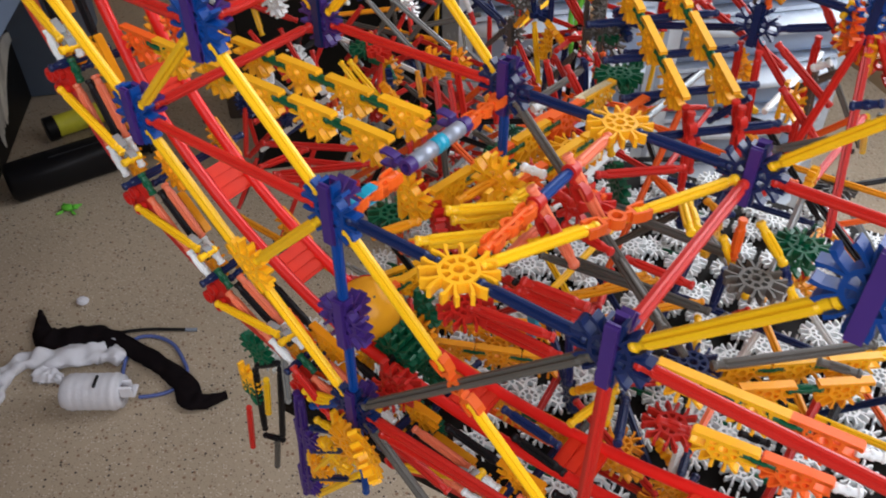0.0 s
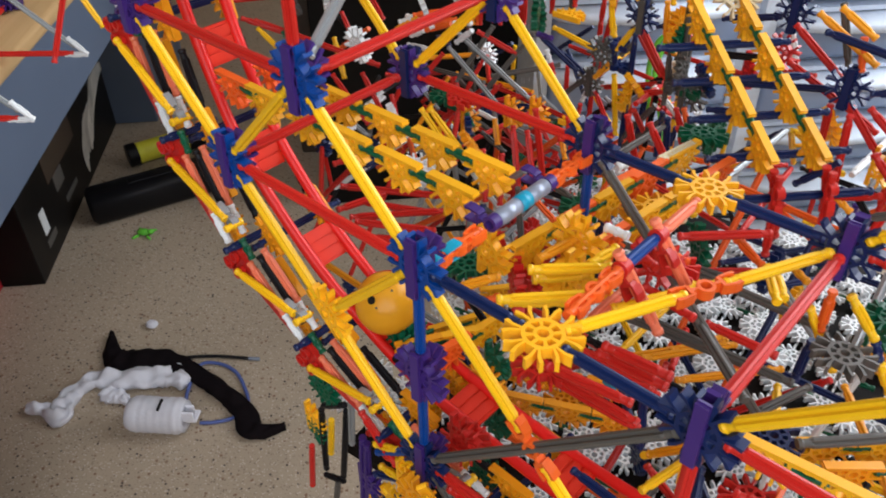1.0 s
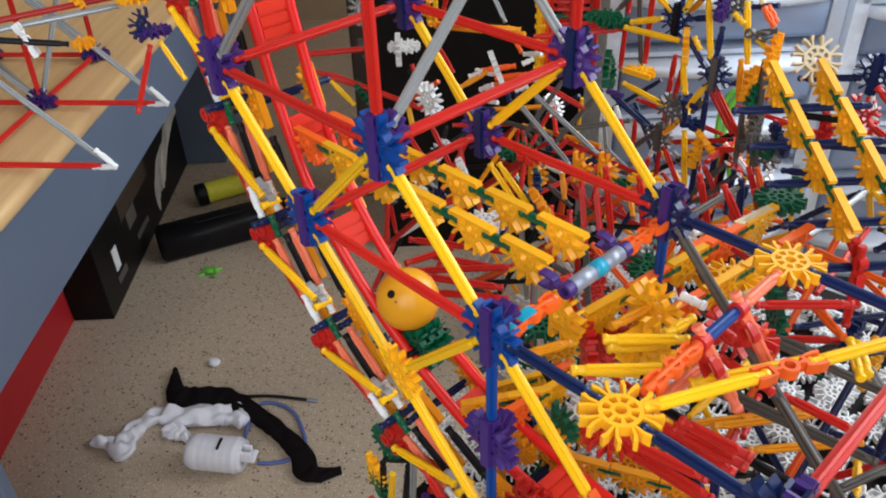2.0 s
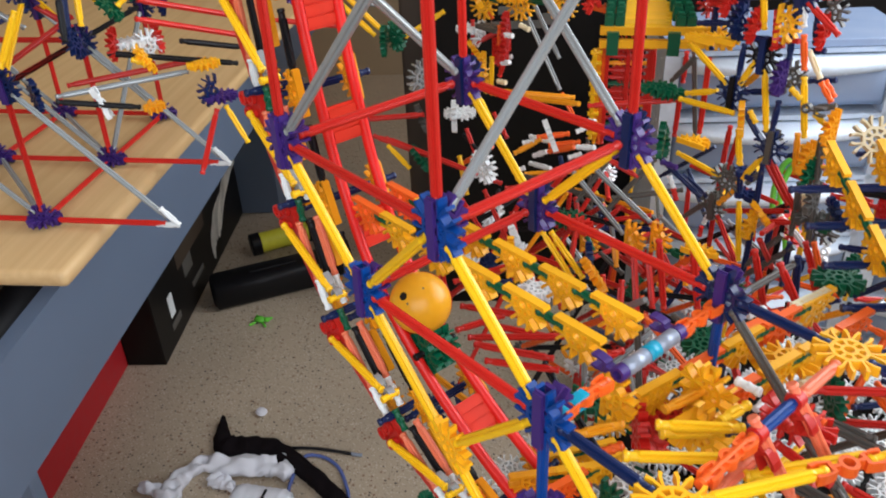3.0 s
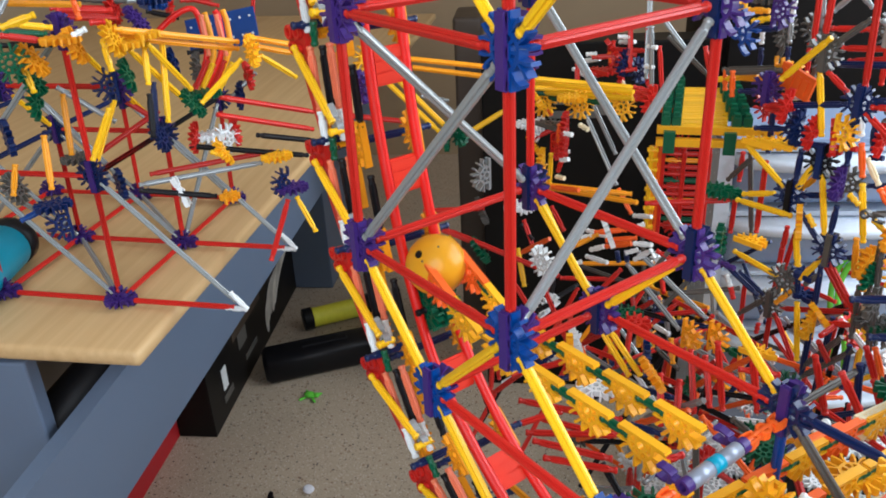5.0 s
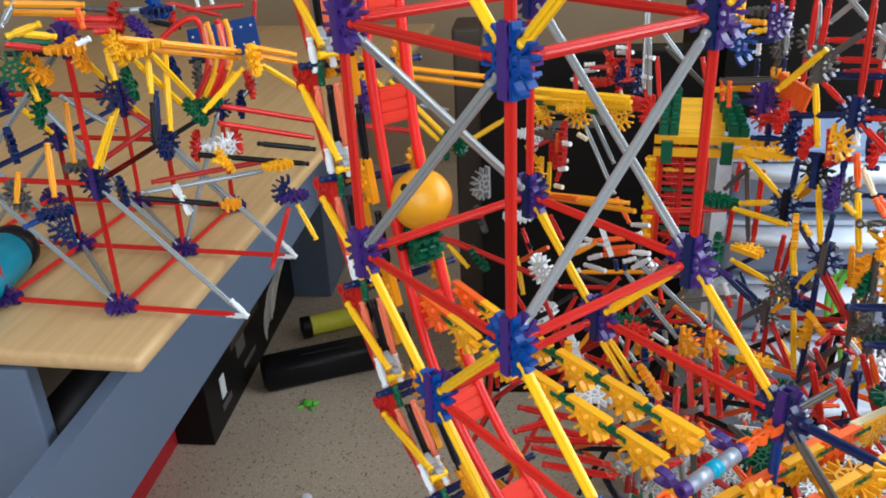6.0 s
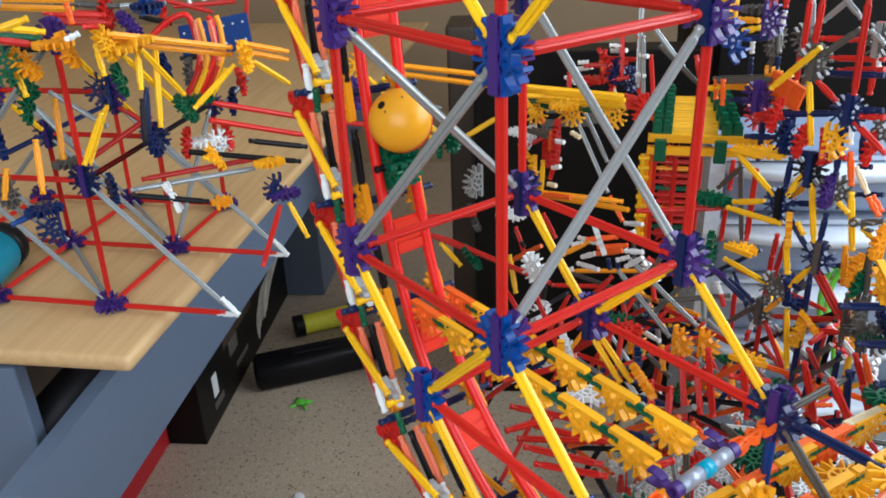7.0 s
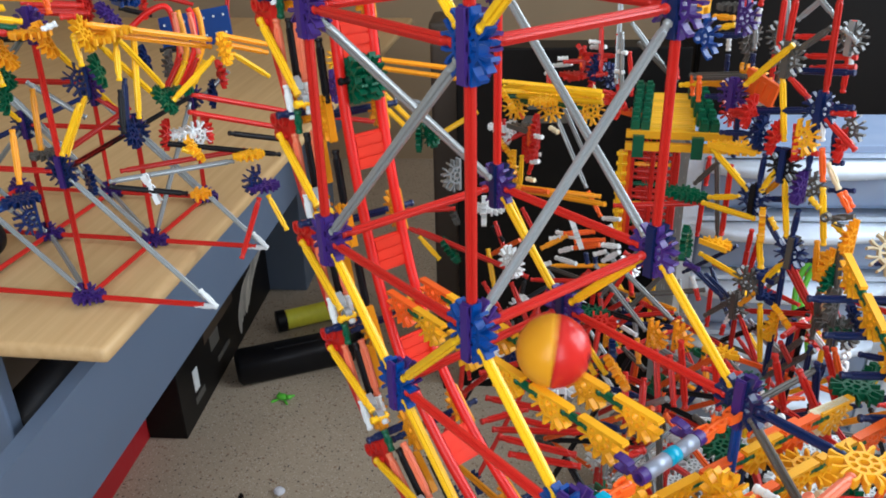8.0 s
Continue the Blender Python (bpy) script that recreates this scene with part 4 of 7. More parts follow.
rod(rear, "red", (-0.157, 0.550, 0.622), (-0.171, 0.550, 0.600), 0.003)
conn(rear, "amber", (-0.045, 0.490, 0.824), X, Z, "5")
rod(rear, "amber", (-0.053, 0.490, 0.839), (-0.043, 0.490, 0.791), 0.003)
rod(rear, "cream", (-0.042, 0.490, 0.791), (-0.038, 0.490, 0.770), 0.003)
rod(rear, "smoke", (-0.035, 0.490, 0.846), (-0.032, 0.490, 0.798), 0.003)
conn(rear, "smoke", (-0.031, 0.490, 0.786), X, Z, "5")
conn(rear, "green", (-0.039, 0.490, 0.808), X, Z, "3")
rod(rear, "smoke", (-0.031, 0.490, 0.786), (-0.026, 0.490, 0.723), 0.003)
conn(rear, "green", (-0.028, 0.490, 0.759), Z, X, "3")
conn(rear, "smoke", (-0.022, 0.500, 0.754), Y, Z, "8")
rod(rear, "navy", (-0.027, 0.490, 0.722), (-0.031, 0.490, 0.693), 0.003)
rod(rear, "red", (-0.022, 0.490, 0.728), (-0.008, 0.490, 0.711), 0.003)
rod(rear, "amber", (-0.023, 0.500, 0.717), (-0.016, 0.500, 0.697), 0.003)
rod(rear, "navy", (-0.100, 0.550, 0.789), (-0.043, 0.550, 0.809), 0.003)
rod(rear, "navy", (-0.030, 0.520, 0.727), (-0.013, 0.520, 0.735), 0.003)
rod(rear, "purple", (-0.149, 0.400, 0.817), (-0.125, 0.400, 0.817), 0.003)
rod(rear, "white", (-0.168, 0.450, 0.776), (-0.162, 0.450, 0.765), 0.003)
rod(rear, "red", (-0.162, 0.450, 0.765), (-0.156, 0.450, 0.751), 0.003)
rod(rear, "red", (-0.237, 0.600, 0.687), (-0.235, 0.600, 0.620), 0.003)
rod(rear, "red", (-0.048, 0.550, 0.739), (-0.028, 0.550, 0.738), 0.003)
conn(rear, "red", (-0.078, 0.550, 0.701), Y, Z, "4")
conn(rear, "white", (-0.033, 0.550, 0.700), Y, Z, "2")
rod(rear, "red", (-0.182, 0.500, 0.948), (-0.152, 0.500, 0.956), 0.0)
rod(rear, "red", (-0.179, 0.500, 0.944), (-0.148, 0.500, 0.952), 0.0)
plate_mesh = Shape().box((0, 0, 0), (0.024, 0.0016, 0.012)).box((0, 0.0022, 0.011), (0.024, 0.0022, 0.001)).box((0, 0.0022, -0.011), (0.024, 0.0022, 0.001))
for k in range(4):
    plate_mesh.box((-0.015 + k * 0.010, -0.002, 0), (0.003, 0.001, 0.0075))
put("plate", plate_mesh.mesh("plate", "orange"), rear, frame_to((-0.169, 0.530, 0.970), (0.25, 0.1, 1), (1, -0.3, -0.25)), "pale orange plastic panel with ribs")
bridge = thing("stair_bridge", "stair bridge of yellow rods with green blocks on a red frame", "construction toy", (-0.312, 0.55, 0.688))
rod(bridge, "orange", (-0.267, 0.55, 0.967), (-0.263, 0.55, 0.935), 0.004)
rod(bridge, "smoke", (-0.273, 0.55, 0.961), (-0.19, 0.55, 0.977), 0.004)
rod(bridge, "amber", (-0.257, 0.55, 0.956), (-0.214, 0.55, 0.96), 0.004)
rod(bridge, "yellow", (-0.286, 0.55, 0.947), (-0.242, 0.55, 0.958), 0.004)
conn(bridge, "red", (-0.207, 0.55, 0.932), Y, Z, "8")
conn(bridge, "amber", (-0.202, 0.55, 0.969), Y, Z, "4")
conn(bridge, "amber", (-0.185, 0.55, 0.966), Y, Z, "4")
haul = thing("overhead_track", "long track of amber rods on green and yellow connectors", "construction toy", (-0.593, 0.079, 0.793))
rod(haul, "amber", (-0.534, -0.031, 1.06), (-0.584, 0.117, 1.017), 0.004)
rod(haul, "amber", (-0.543, -0.03, 1.052), (-0.592, 0.119, 1.008), 0.004)
rod(haul, "amber", (-0.585, 0.118, 1.023), (-0.584, 0.185, 1.002), 0.004)
rod(haul, "amber", (-0.584, 0.116, 1.015), (-0.583, 0.183, 0.993), 0.004)
rod(haul, "amber", (-0.543, 0.29, 0.977), (-0.5, 0.423, 0.947), 0.004)
rod(haul, "amber", (-0.541, 0.288, 0.968), (-0.498, 0.421, 0.935), 0.004)
rod(haul, "yellow", (-0.479, 0.443, 0.935), (-0.395, 0.561, 0.915), 0.004)
rod(haul, "yellow", (-0.477, 0.441, 0.924), (-0.393, 0.56, 0.908), 0.004)
rod(haul, "green", (-0.48, 0.449, 0.915), (-0.398, 0.554, 0.904), 0.004)
rod(haul, "red", (-0.355, 0.494, 0.938), (-0.334, 0.51, 0.932), 0.004)
rod(haul, "red", (-0.353, 0.492, 0.929), (-0.332, 0.508, 0.924), 0.004)
conn(haul, "yellow", (-0.432, 0.415, 0.927), (0.5, 0.7, 0.6), Z, "5")
conn(haul, "yellow", (-0.401, 0.446, 0.924), Z, X, "8")
conn(haul, "yellow", (-0.363, 0.479, 0.918), SIDE, Z, "5")
conn(haul, "yellow", (-0.569, 0.122, 1.009), Y, Z, "8")
conn(haul, "yellow", (-0.532, -0.03, 1.051), (0.6, 0.75, 0.35), Z, "8")
conn(haul, "yellow", (-0.544, 0, 1.048), Z, X, "5")
conn(haul, "yellow", (-0.561, 0.261, 0.979), X, Z, "5")
conn(haul, "green", (-0.575, 0.049, 0.964), (0.5, 0.7, 0.6), Z, "8")
conn(haul, "green", (-0.591, 0.069, 0.967), Z, X, "8")
conn(haul, "green", (-0.49, 0.323, 0.883), SIDE, Z, "8")
conn(haul, "green", (-0.482, 0.335, 0.888), Y, Z, "8")
conn(haul, "green", (-0.552, -0.016, 1.01), (0.6, 0.75, 0.35), Z, "4")
rod(haul, "yellow", (-0.547, -0.015, 1.038), (-0.579, 0.042, 0.968), 0.004)
rod(haul, "yellow", (-0.543, 0.002, 1.042), (-0.577, 0.052, 0.976), 0.004)
rod(haul, "yellow", (-0.572, 0.113, 1.004), (-0.573, 0.054, 0.96), 0.004)
rod(haul, "yellow", (-0.566, 0.127, 1.005), (-0.579, 0.178, 0.966), 0.004)
rod(haul, "yellow", (-0.555, 0.265, 0.966), (-0.494, 0.318, 0.887), 0.004)
rod(haul, "yellow", (-0.546, 0.279, 0.965), (-0.489, 0.327, 0.89), 0.004)
rod(haul, "yellow", (-0.45, 0.389, 0.914), (-0.477, 0.34, 0.884), 0.004)
rod(haul, "yellow", (-0.553, 0.004, 1.04), (-0.544, -0.003, 0.995), 0.004)
rod(haul, "black", (-0.544, -0.003, 0.995), (-0.533, -0.012, 0.945), 0.004)
rod(haul, "yellow", (-0.535, -0.039, 1.054), (-0.528, -0.038, 1.018), 0.004)
rod(haul, "yellow", (-0.568, 0.028, 1.049), (-0.551, 0.011, 0.952), 0.004)
rod(haul, "white", (-0.522, -0.069, 1.06), (-0.519, -0.052, 1.066), 0.004)
rod(haul, "red", (-0.529, -0.051, 1.069), (-0.525, -0.032, 1.068), 0.004)
rod(haul, "red", (-0.586, 0.079, 0.963), (-0.597, 0.205, 0.916), 0.004)
rod(haul, "red", (-0.584, 0.072, 0.945), (-0.593, 0.2, 0.896), 0.004)
rod(haul, "red", (-0.584, 0.228, 0.911), (-0.529, 0.309, 0.895), 0.004)
rod(haul, "black", (-0.587, 0.036, 0.916), (-0.572, 0.179, 0.873), 0.004)
rod(haul, "black", (-0.563, 0.107, 0.918), (-0.573, 0.189, 0.889), 0.004)
rod(haul, "yellow", (-0.578, 0.057, 0.907), (-0.569, 0.072, 0.899), 0.004)
conn(haul, "white", (-0.598, 0.07, 0.917), Z, X, "8")
conn(haul, "white", (-0.592, 0.084, 0.912), X, Z, "8")
conn(haul, "yellow", (-0.58, 0.077, 0.902), (0.5, 0.7, 0.6), Z, "4")
conn(haul, "yellow", (-0.564, 0.131, 0.886), Z, X, "8")
conn(haul, "red", (-0.594, 0.052, 0.92), SIDE, Z, "4")
conn(haul, "red", (-0.599, 0.098, 0.916), Y, Z, "4")
conn(haul, "navy", (-0.552, 0.001, 0.944), (0.6, 0.75, 0.35), Z, "8")
rod(haul, "navy", (-0.564, 0.009, 1.001), (-0.553, -0.002, 0.945), 0.004)
conn(haul, "purple", (-0.505, 0.118, 0.868), Z, X, "8")
rod(haul, "red", (-0.504, 0.113, 0.86), (-0.49, 0.073, 0.793), 0.004)
rod(haul, "yellow", (-0.502, 0.119, 0.862), (-0.477, 0.129, 0.816), 0.004)
conn(haul, "navy", (-0.51, 0.114, 0.874), X, Z, "4")
conn(haul, "purple", (-0.651, 0.03, 1.045), (0.5, 0.7, 0.6), Z, "8")
conn(haul, "navy", (-0.667, 0.057, 1.061), Z, X, "8")
conn(haul, "smoke", (-0.644, 0.085, 0.984), SIDE, Z, "4")
conn(haul, "navy", (-0.626, -0.032, 0.878), Y, Z, "8")
rod(haul, "black", (-0.592, -0.026, 0.879), (-0.56, 0.056, 0.858), 0.004)
conn(haul, "white", (-0.577, 0.018, 0.869), (0.6, 0.75, 0.35), Z, "2")
conn(haul, "amber", (-0.541, 0.052, 0.864), Z, X, "4")
rod(haul, "red", (-0.639, 0.001, 0.876), (-0.592, 0.144, 0.883), 0.004)
rod(haul, "grey", (-0.621, -0.018, 0.873), (-0.577, 0.122, 0.878), 0.004)
rod(haul, "amber", (-0.605, -0.108, 1.094), (-0.589, -0.032, 1.085), 0.004)
rod(haul, "amber", (-0.624, -0.107, 1.084), (-0.608, -0.029, 1.074), 0.004)
rod(haul, "red", (-0.644, -0.055, 1.068), (-0.629, 0.005, 1.061), 0.004)
rod(haul, "red", (-0.643, -0.056, 1.061), (-0.627, 0.009, 1.053), 0.004)
rod(haul, "smoke", (-0.687, -0.016, 1.069), (-0.673, 0.034, 1.062), 0.004)
rod(haul, "orange", (-0.554, -0.052, 1.093), (-0.55, -0.051, 1.065), 0.004)
rod(haul, "yellow", (-0.455, -0.136, 1.085), (-0.451, -0.101, 1.094), 0.004)
rod(haul, "yellow", (-0.562, -0.111, 1.073), (-0.554, -0.071, 1.064), 0.004)
rod(haul, "green", (-0.563, -0.122, 1.067), (-0.554, -0.077, 1.059), 0.004)
rod(haul, "red", (-0.553, -0.124, 1.066), (-0.544, -0.082, 1.055), 0.004)
rod(haul, "grey", (-0.603, -0.115, 1.069), (-0.603, -0.093, 1.098), 0.004)
rod(haul, "red", (-0.811, 0.241, 1.045), (-0.804, 0.221, 0.955), 0.004)
rod(haul, "red", (-0.812, 0.222, 1.001), (-0.806, 0.236, 1), 0.004)
rod(haul, "salmon", (-0.65, 0.101, 1.045), (-0.64, 0.099, 0.992), 0.004)
rod(haul, "salmon", (-0.644, 0.116, 1.044), (-0.633, 0.117, 0.99), 0.004)
rod(haul, "red", (-0.622, 0.093, 0.999), (-0.623, 0.067, 0.961), 0.004)
rod(haul, "red", (-0.616, 0.11, 0.997), (-0.616, 0.084, 0.959), 0.004)
rod(haul, "yellow", (-0.62, 0.098, 0.995), (-0.62, 0.074, 0.96), 0.004)
rod(haul, "yellow", (-0.612, 0.117, 0.994), (-0.613, 0.092, 0.958), 0.004)
conn(haul, "green", (-0.548, -0.119, 1.041), X, Z, "8")
conn(haul, "amber", (-0.555, -0.099, 1.039), (0.5, 0.7, 0.6), Z, "8")
conn(haul, "amber", (-0.533, -0.075, 1.057), Z, X, "8")
conn(haul, "green", (-0.586, -0.098, 0.992), SIDE, Z, "4")
rod(haul, "yellow", (-0.569, -0.109, 1.054), (-0.559, -0.103, 1.004), 0.004)
rod(haul, "black", (-0.601, -0.12, 1.049), (-0.591, -0.067, 1.043), 0.004)
conn(haul, "navy", (-0.585, -0.133, 0.965), Y, Z, "8")
conn(haul, "smoke", (-0.619, -0.136, 0.903), (0.6, 0.75, 0.35), Z, "8")
conn(haul, "navy", (-0.561, -0.114, 0.896), Z, X, "8")
conn(haul, "navy", (-0.554, -0.109, 0.878), X, Z, "5")
rod(haul, "blue", (-0.563, -0.15, 0.887), (-0.562, -0.116, 0.896), 0.004)
rod(haul, "amber", (-0.598, -0.131, 0.938), (-0.588, -0.144, 0.902), 0.004)
rod(haul, "amber", (-0.561, -0.105, 0.971), (-0.546, -0.114, 0.913), 0.004)
rod(haul, "red", (-0.694, -0.05, 1.064), (-0.677, 0.018, 1.056), 0.004)
rod(haul, "red", (-0.692, -0.046, 1.058), (-0.675, 0.023, 1.049), 0.004)
rod(haul, "smoke", (-0.712, -0.033, 1.07), (-0.694, 0.034, 1.061), 0.004)
rod(haul, "grey", (-0.777, 0.03, 1.05), (-0.753, 0.112, 1.049), 0.004)
rod(haul, "red", (-0.852, 0.131, 1.042), (-0.825, 0.197, 1.018), 0.004)
rod(haul, "red", (-0.847, 0.143, 1.03), (-0.814, 0.228, 1.031), 0.004)
rod(haul, "white", (-0.84, 0.167, 1.047), (-0.838, 0.168, 1.032), 0.004)
rod(haul, "white", (-0.834, 0.185, 1.049), (-0.832, 0.186, 1.034), 0.004)
rod(haul, "black", (-0.764, 0.071, 1.037), (-0.749, 0.113, 1.023), 0.004)
conn(haul, "blue", (-0.686, 0.064, 1.063), (0.5, 0.7, 0.6), Z, "8")
conn(haul, "blue", (-0.687, 0.056, 1.053), Z, X, "5")
conn(haul, "red", (-0.678, 0.015, 1.056), SIDE, Z, "8")
conn(haul, "red", (-0.802, 0.116, 1.03), Y, Z, "5")
conn(haul, "amber", (-0.549, -0.06, 1.047), (0.6, 0.75, 0.35), Z, "5")
conn(haul, "yellow", (-0.538, -0.019, 1.043), Z, X, "5")
conn(haul, "navy", (-0.575, -0.031, 1), X, Z, "5")
conn(haul, "green", (-0.591, -0.099, 1.014), (0.5, 0.7, 0.6), Z, "8")
rod(haul, "grey", (-0.665, -0.086, 0.981), (-0.629, -0.032, 0.887), 0.004)
rod(haul, "grey", (-0.664, -0.068, 0.99), (-0.641, -0.015, 0.94), 0.004)
rod(haul, "amber", (-0.612, -0.085, 1.025), (-0.607, -0.104, 0.989), 0.004)
rod(haul, "amber", (-0.632, -0.066, 0.99), (-0.616, -0.076, 0.921), 0.004)
rod(haul, "red", (-0.659, -0.058, 0.899), (-0.65, 0.037, 0.945), 0.004)
rod(haul, "red", (-0.666, -0.006, 0.966), (-0.647, 0.033, 0.929), 0.004)
rod(haul, "yellow", (-0.571, -0.036, 0.981), (-0.564, -0.069, 0.927), 0.004)
conn(haul, "smoke", (-0.662, -0.062, 0.906), Z, X, "8")
conn(haul, "navy", (-0.666, 0.141, 0.936), SIDE, Z, "4")
conn(haul, "red", (-0.667, 0.152, 0.958), Y, Z, "4")
rod(haul, "grey", (-0.671, 0.127, 0.934), (-0.663, 0.166, 0.964), 0.004)
rod(haul, "black", (-0.744, 0.105, 0.982), (-0.73, 0.145, 0.984), 0.004)
conn(haul, "navy", (-0.7, 0.078, 0.983), (0.6, 0.75, 0.35), Z, "4")
works = thing("toy_gearwork", "small red and white plastic gearwork on the machine", "construction toy", (-0.452, 0.527, 0.794))
rod(works, "red", (-0.463, 0.537, 0.947), (-0.416, 0.581, 0.951), 0.004)
rod(works, "red", (-0.459, 0.534, 0.926), (-0.412, 0.579, 0.934), 0.004)
rod(works, "red", (-0.473, 0.526, 0.944), (-0.466, 0.521, 0.908), 0.004)
rod(works, "red", (-0.444, 0.562, 0.972), (-0.439, 0.555, 0.933), 0.004)
rod(works, "red", (-0.433, 0.579, 1), (-0.421, 0.57, 0.93), 0.004)
rod(works, "red", (-0.497, 0.46, 0.843), (-0.467, 0.503, 0.865), 0.004)
rod(works, "red", (-0.475, 0.495, 0.865), (-0.466, 0.483, 0.822), 0.004)
rod(works, "red", (-0.501, 0.473, 0.879), (-0.489, 0.463, 0.829), 0.004)
rod(works, "orange", (-0.447, 0.556, 0.958), (-0.44, 0.556, 0.937), 0.004)
rod(works, "orange", (-0.491, 0.489, 0.89), (-0.481, 0.491, 0.872), 0.004)
rod(works, "salmon", (-0.469, 0.523, 0.922), (-0.467, 0.517, 0.901), 0.004)
rod(works, "white", (-0.444, 0.563, 0.973), (-0.425, 0.579, 0.972), 0.004)
rod(works, "white", (-0.469, 0.532, 0.951), (-0.454, 0.548, 0.952), 0.004)
rod(works, "white", (-0.498, 0.47, 0.865), (-0.472, 0.497, 0.864), 0.004)
conn(works, "white", (-0.5, 0.467, 0.865), Z, X, "8")
conn(works, "white", (-0.488, 0.477, 0.858), X, Z, "4")
conn(works, "red", (-0.441, 0.56, 0.955), (0.5, 0.7, 0.6), Z, "5")
conn(works, "red", (-0.449, 0.545, 0.93), Z, X, "5")
conn(works, "red", (-0.464, 0.501, 0.854), SIDE, Z, "5")
conn(works, "red", (-0.47, 0.486, 0.836), Y, Z, "5")
conn(works, "red", (-0.395, 0.584, 0.903), (0.6, 0.75, 0.35), Z, "5")
conn(works, "orange", (-0.382, 0.587, 0.886), Z, X, "5")
conn(works, "navy", (-0.427, 0.568, 0.941), X, Z, "5")
conn(works, "yellow", (-0.488, 0.467, 0.836), (0.5, 0.7, 0.6), Z, "5")
rod(works, "white", (-0.47, 0.491, 0.847), (-0.462, 0.499, 0.847), 0.004)
rod(works, "white", (-0.463, 0.49, 0.829), (-0.455, 0.498, 0.83), 0.004)
rod(works, "yellow", (-0.475, 0.471, 0.815), (-0.468, 0.465, 0.794), 0.004)
rod(works, "grey", (-0.42, 0.598, 1.041), (-0.403, 0.581, 0.917), 0.004)
rod(works, "grey", (-0.406, 0.602, 1), (-0.358, 0.624, 0.939), 0.004)
rod(works, "grey", (-0.454, 0.53, 0.901), (-0.408, 0.54, 0.824), 0.004)
nest = thing("toy_undergrowth", "tangle of white, red and black plastic rods behind the tower", "construction toy", (-0.243, 0.342, 0.663))
conn(nest, "white", (-0.378, 0.341, 0.82), Z, X, "8")
conn(nest, "white", (-0.381, 0.335, 0.817), SIDE, Z, "5")
conn(nest, "white", (-0.275, 0.282, 0.808), Y, Z, "8")
conn(nest, "white", (-0.194, 0.25, 0.766), (0.6, 0.75, 0.35), Z, "8")
conn(nest, "white", (-0.134, 0.216, 0.758), Z, X, "8")
conn(nest, "grey", (-0.341, 0.261, 0.892), X, Z, "5")
conn(nest, "green", (-0.392, 0.292, 0.775), (0.5, 0.7, 0.6), Z, "8")
conn(nest, "green", (-0.196, 0.324, 0.763), Z, X, "8")
conn(nest, "yellow", (-0.163, 0.211, 0.782), SIDE, Z, "8")
conn(nest, "amber", (-0.203, 0.362, 0.721), Y, Z, "5")
conn(nest, "white", (-0.268, 0.372, 0.816), (0.6, 0.75, 0.35), Z, "5")
rod(nest, "yellow", (-0.422, 0.266, 0.794), (-0.393, 0.28, 0.763), 0.004)
rod(nest, "yellow", (-0.366, 0.327, 0.78), (-0.342, 0.318, 0.733), 0.004)
rod(nest, "yellow", (-0.234, 0.235, 0.914), (-0.18, 0.24, 0.838), 0.004)
rod(nest, "yellow", (-0.178, 0.275, 0.78), (-0.132, 0.279, 0.738), 0.004)
rod(nest, "yellow", (-0.184, 0.27, 0.779), (-0.14, 0.272, 0.737), 0.004)
rod(nest, "amber", (-0.324, 0.368, 0.776), (-0.303, 0.401, 0.795), 0.004)
rod(nest, "amber", (-0.404, 0.396, 0.826), (-0.318, 0.473, 0.817), 0.004)
rod(nest, "orange", (-0.312, 0.392, 0.794), (-0.281, 0.424, 0.799), 0.004)
rod(nest, "orange", (-0.3, 0.398, 0.786), (-0.269, 0.429, 0.791), 0.004)
rod(nest, "white", (-0.32, 0.381, 0.788), (-0.309, 0.393, 0.791), 0.004)
rod(nest, "white", (-0.281, 0.424, 0.799), (-0.269, 0.438, 0.807), 0.004)
rod(nest, "white", (-0.279, 0.409, 0.773), (-0.264, 0.426, 0.78), 0.004)
rod(nest, "white", (-0.318, 0.363, 0.758), (-0.306, 0.378, 0.765), 0.004)
rod(nest, "red", (-0.435, 0.255, 0.803), (-0.381, 0.305, 0.775), 0.004)
rod(nest, "red", (-0.448, 0.248, 0.819), (-0.401, 0.313, 0.82), 0.004)
rod(nest, "red", (-0.426, 0.265, 0.8), (-0.318, 0.354, 0.746), 0.004)
rod(nest, "red", (-0.335, 0.335, 0.745), (-0.284, 0.333, 0.679), 0.004)
rod(nest, "red", (-0.357, 0.31, 0.745), (-0.306, 0.318, 0.689), 0.004)
rod(nest, "red", (-0.28, 0.439, 0.827), (-0.2, 0.504, 0.838), 0.004)
rod(nest, "red", (-0.258, 0.404, 0.739), (-0.222, 0.388, 0.679), 0.004)
rod(nest, "red", (-0.125, 0.294, 0.748), (-0.101, 0.271, 0.701), 0.004)
rod(nest, "red", (-0.109, 0.303, 0.746), (-0.089, 0.277, 0.699), 0.004)
rod(nest, "red", (-0.137, 0.355, 0.743), (-0.103, 0.326, 0.68), 0.004)
rod(nest, "red", (-0.124, 0.361, 0.74), (-0.096, 0.34, 0.691), 0.004)
rod(nest, "red", (-0.272, 0.407, 0.761), (-0.286, 0.369, 0.725), 0.004)
rod(nest, "red", (-0.255, 0.434, 0.781), (-0.206, 0.455, 0.757), 0.004)
rod(nest, "red", (-0.228, 0.401, 0.701), (-0.212, 0.436, 0.732), 0.004)
rod(nest, "red", (-0.179, 0.158, 0.747), (-0.102, 0.223, 0.736), 0.004)
rod(nest, "red", (-0.163, 0.164, 0.735), (-0.103, 0.21, 0.724), 0.004)
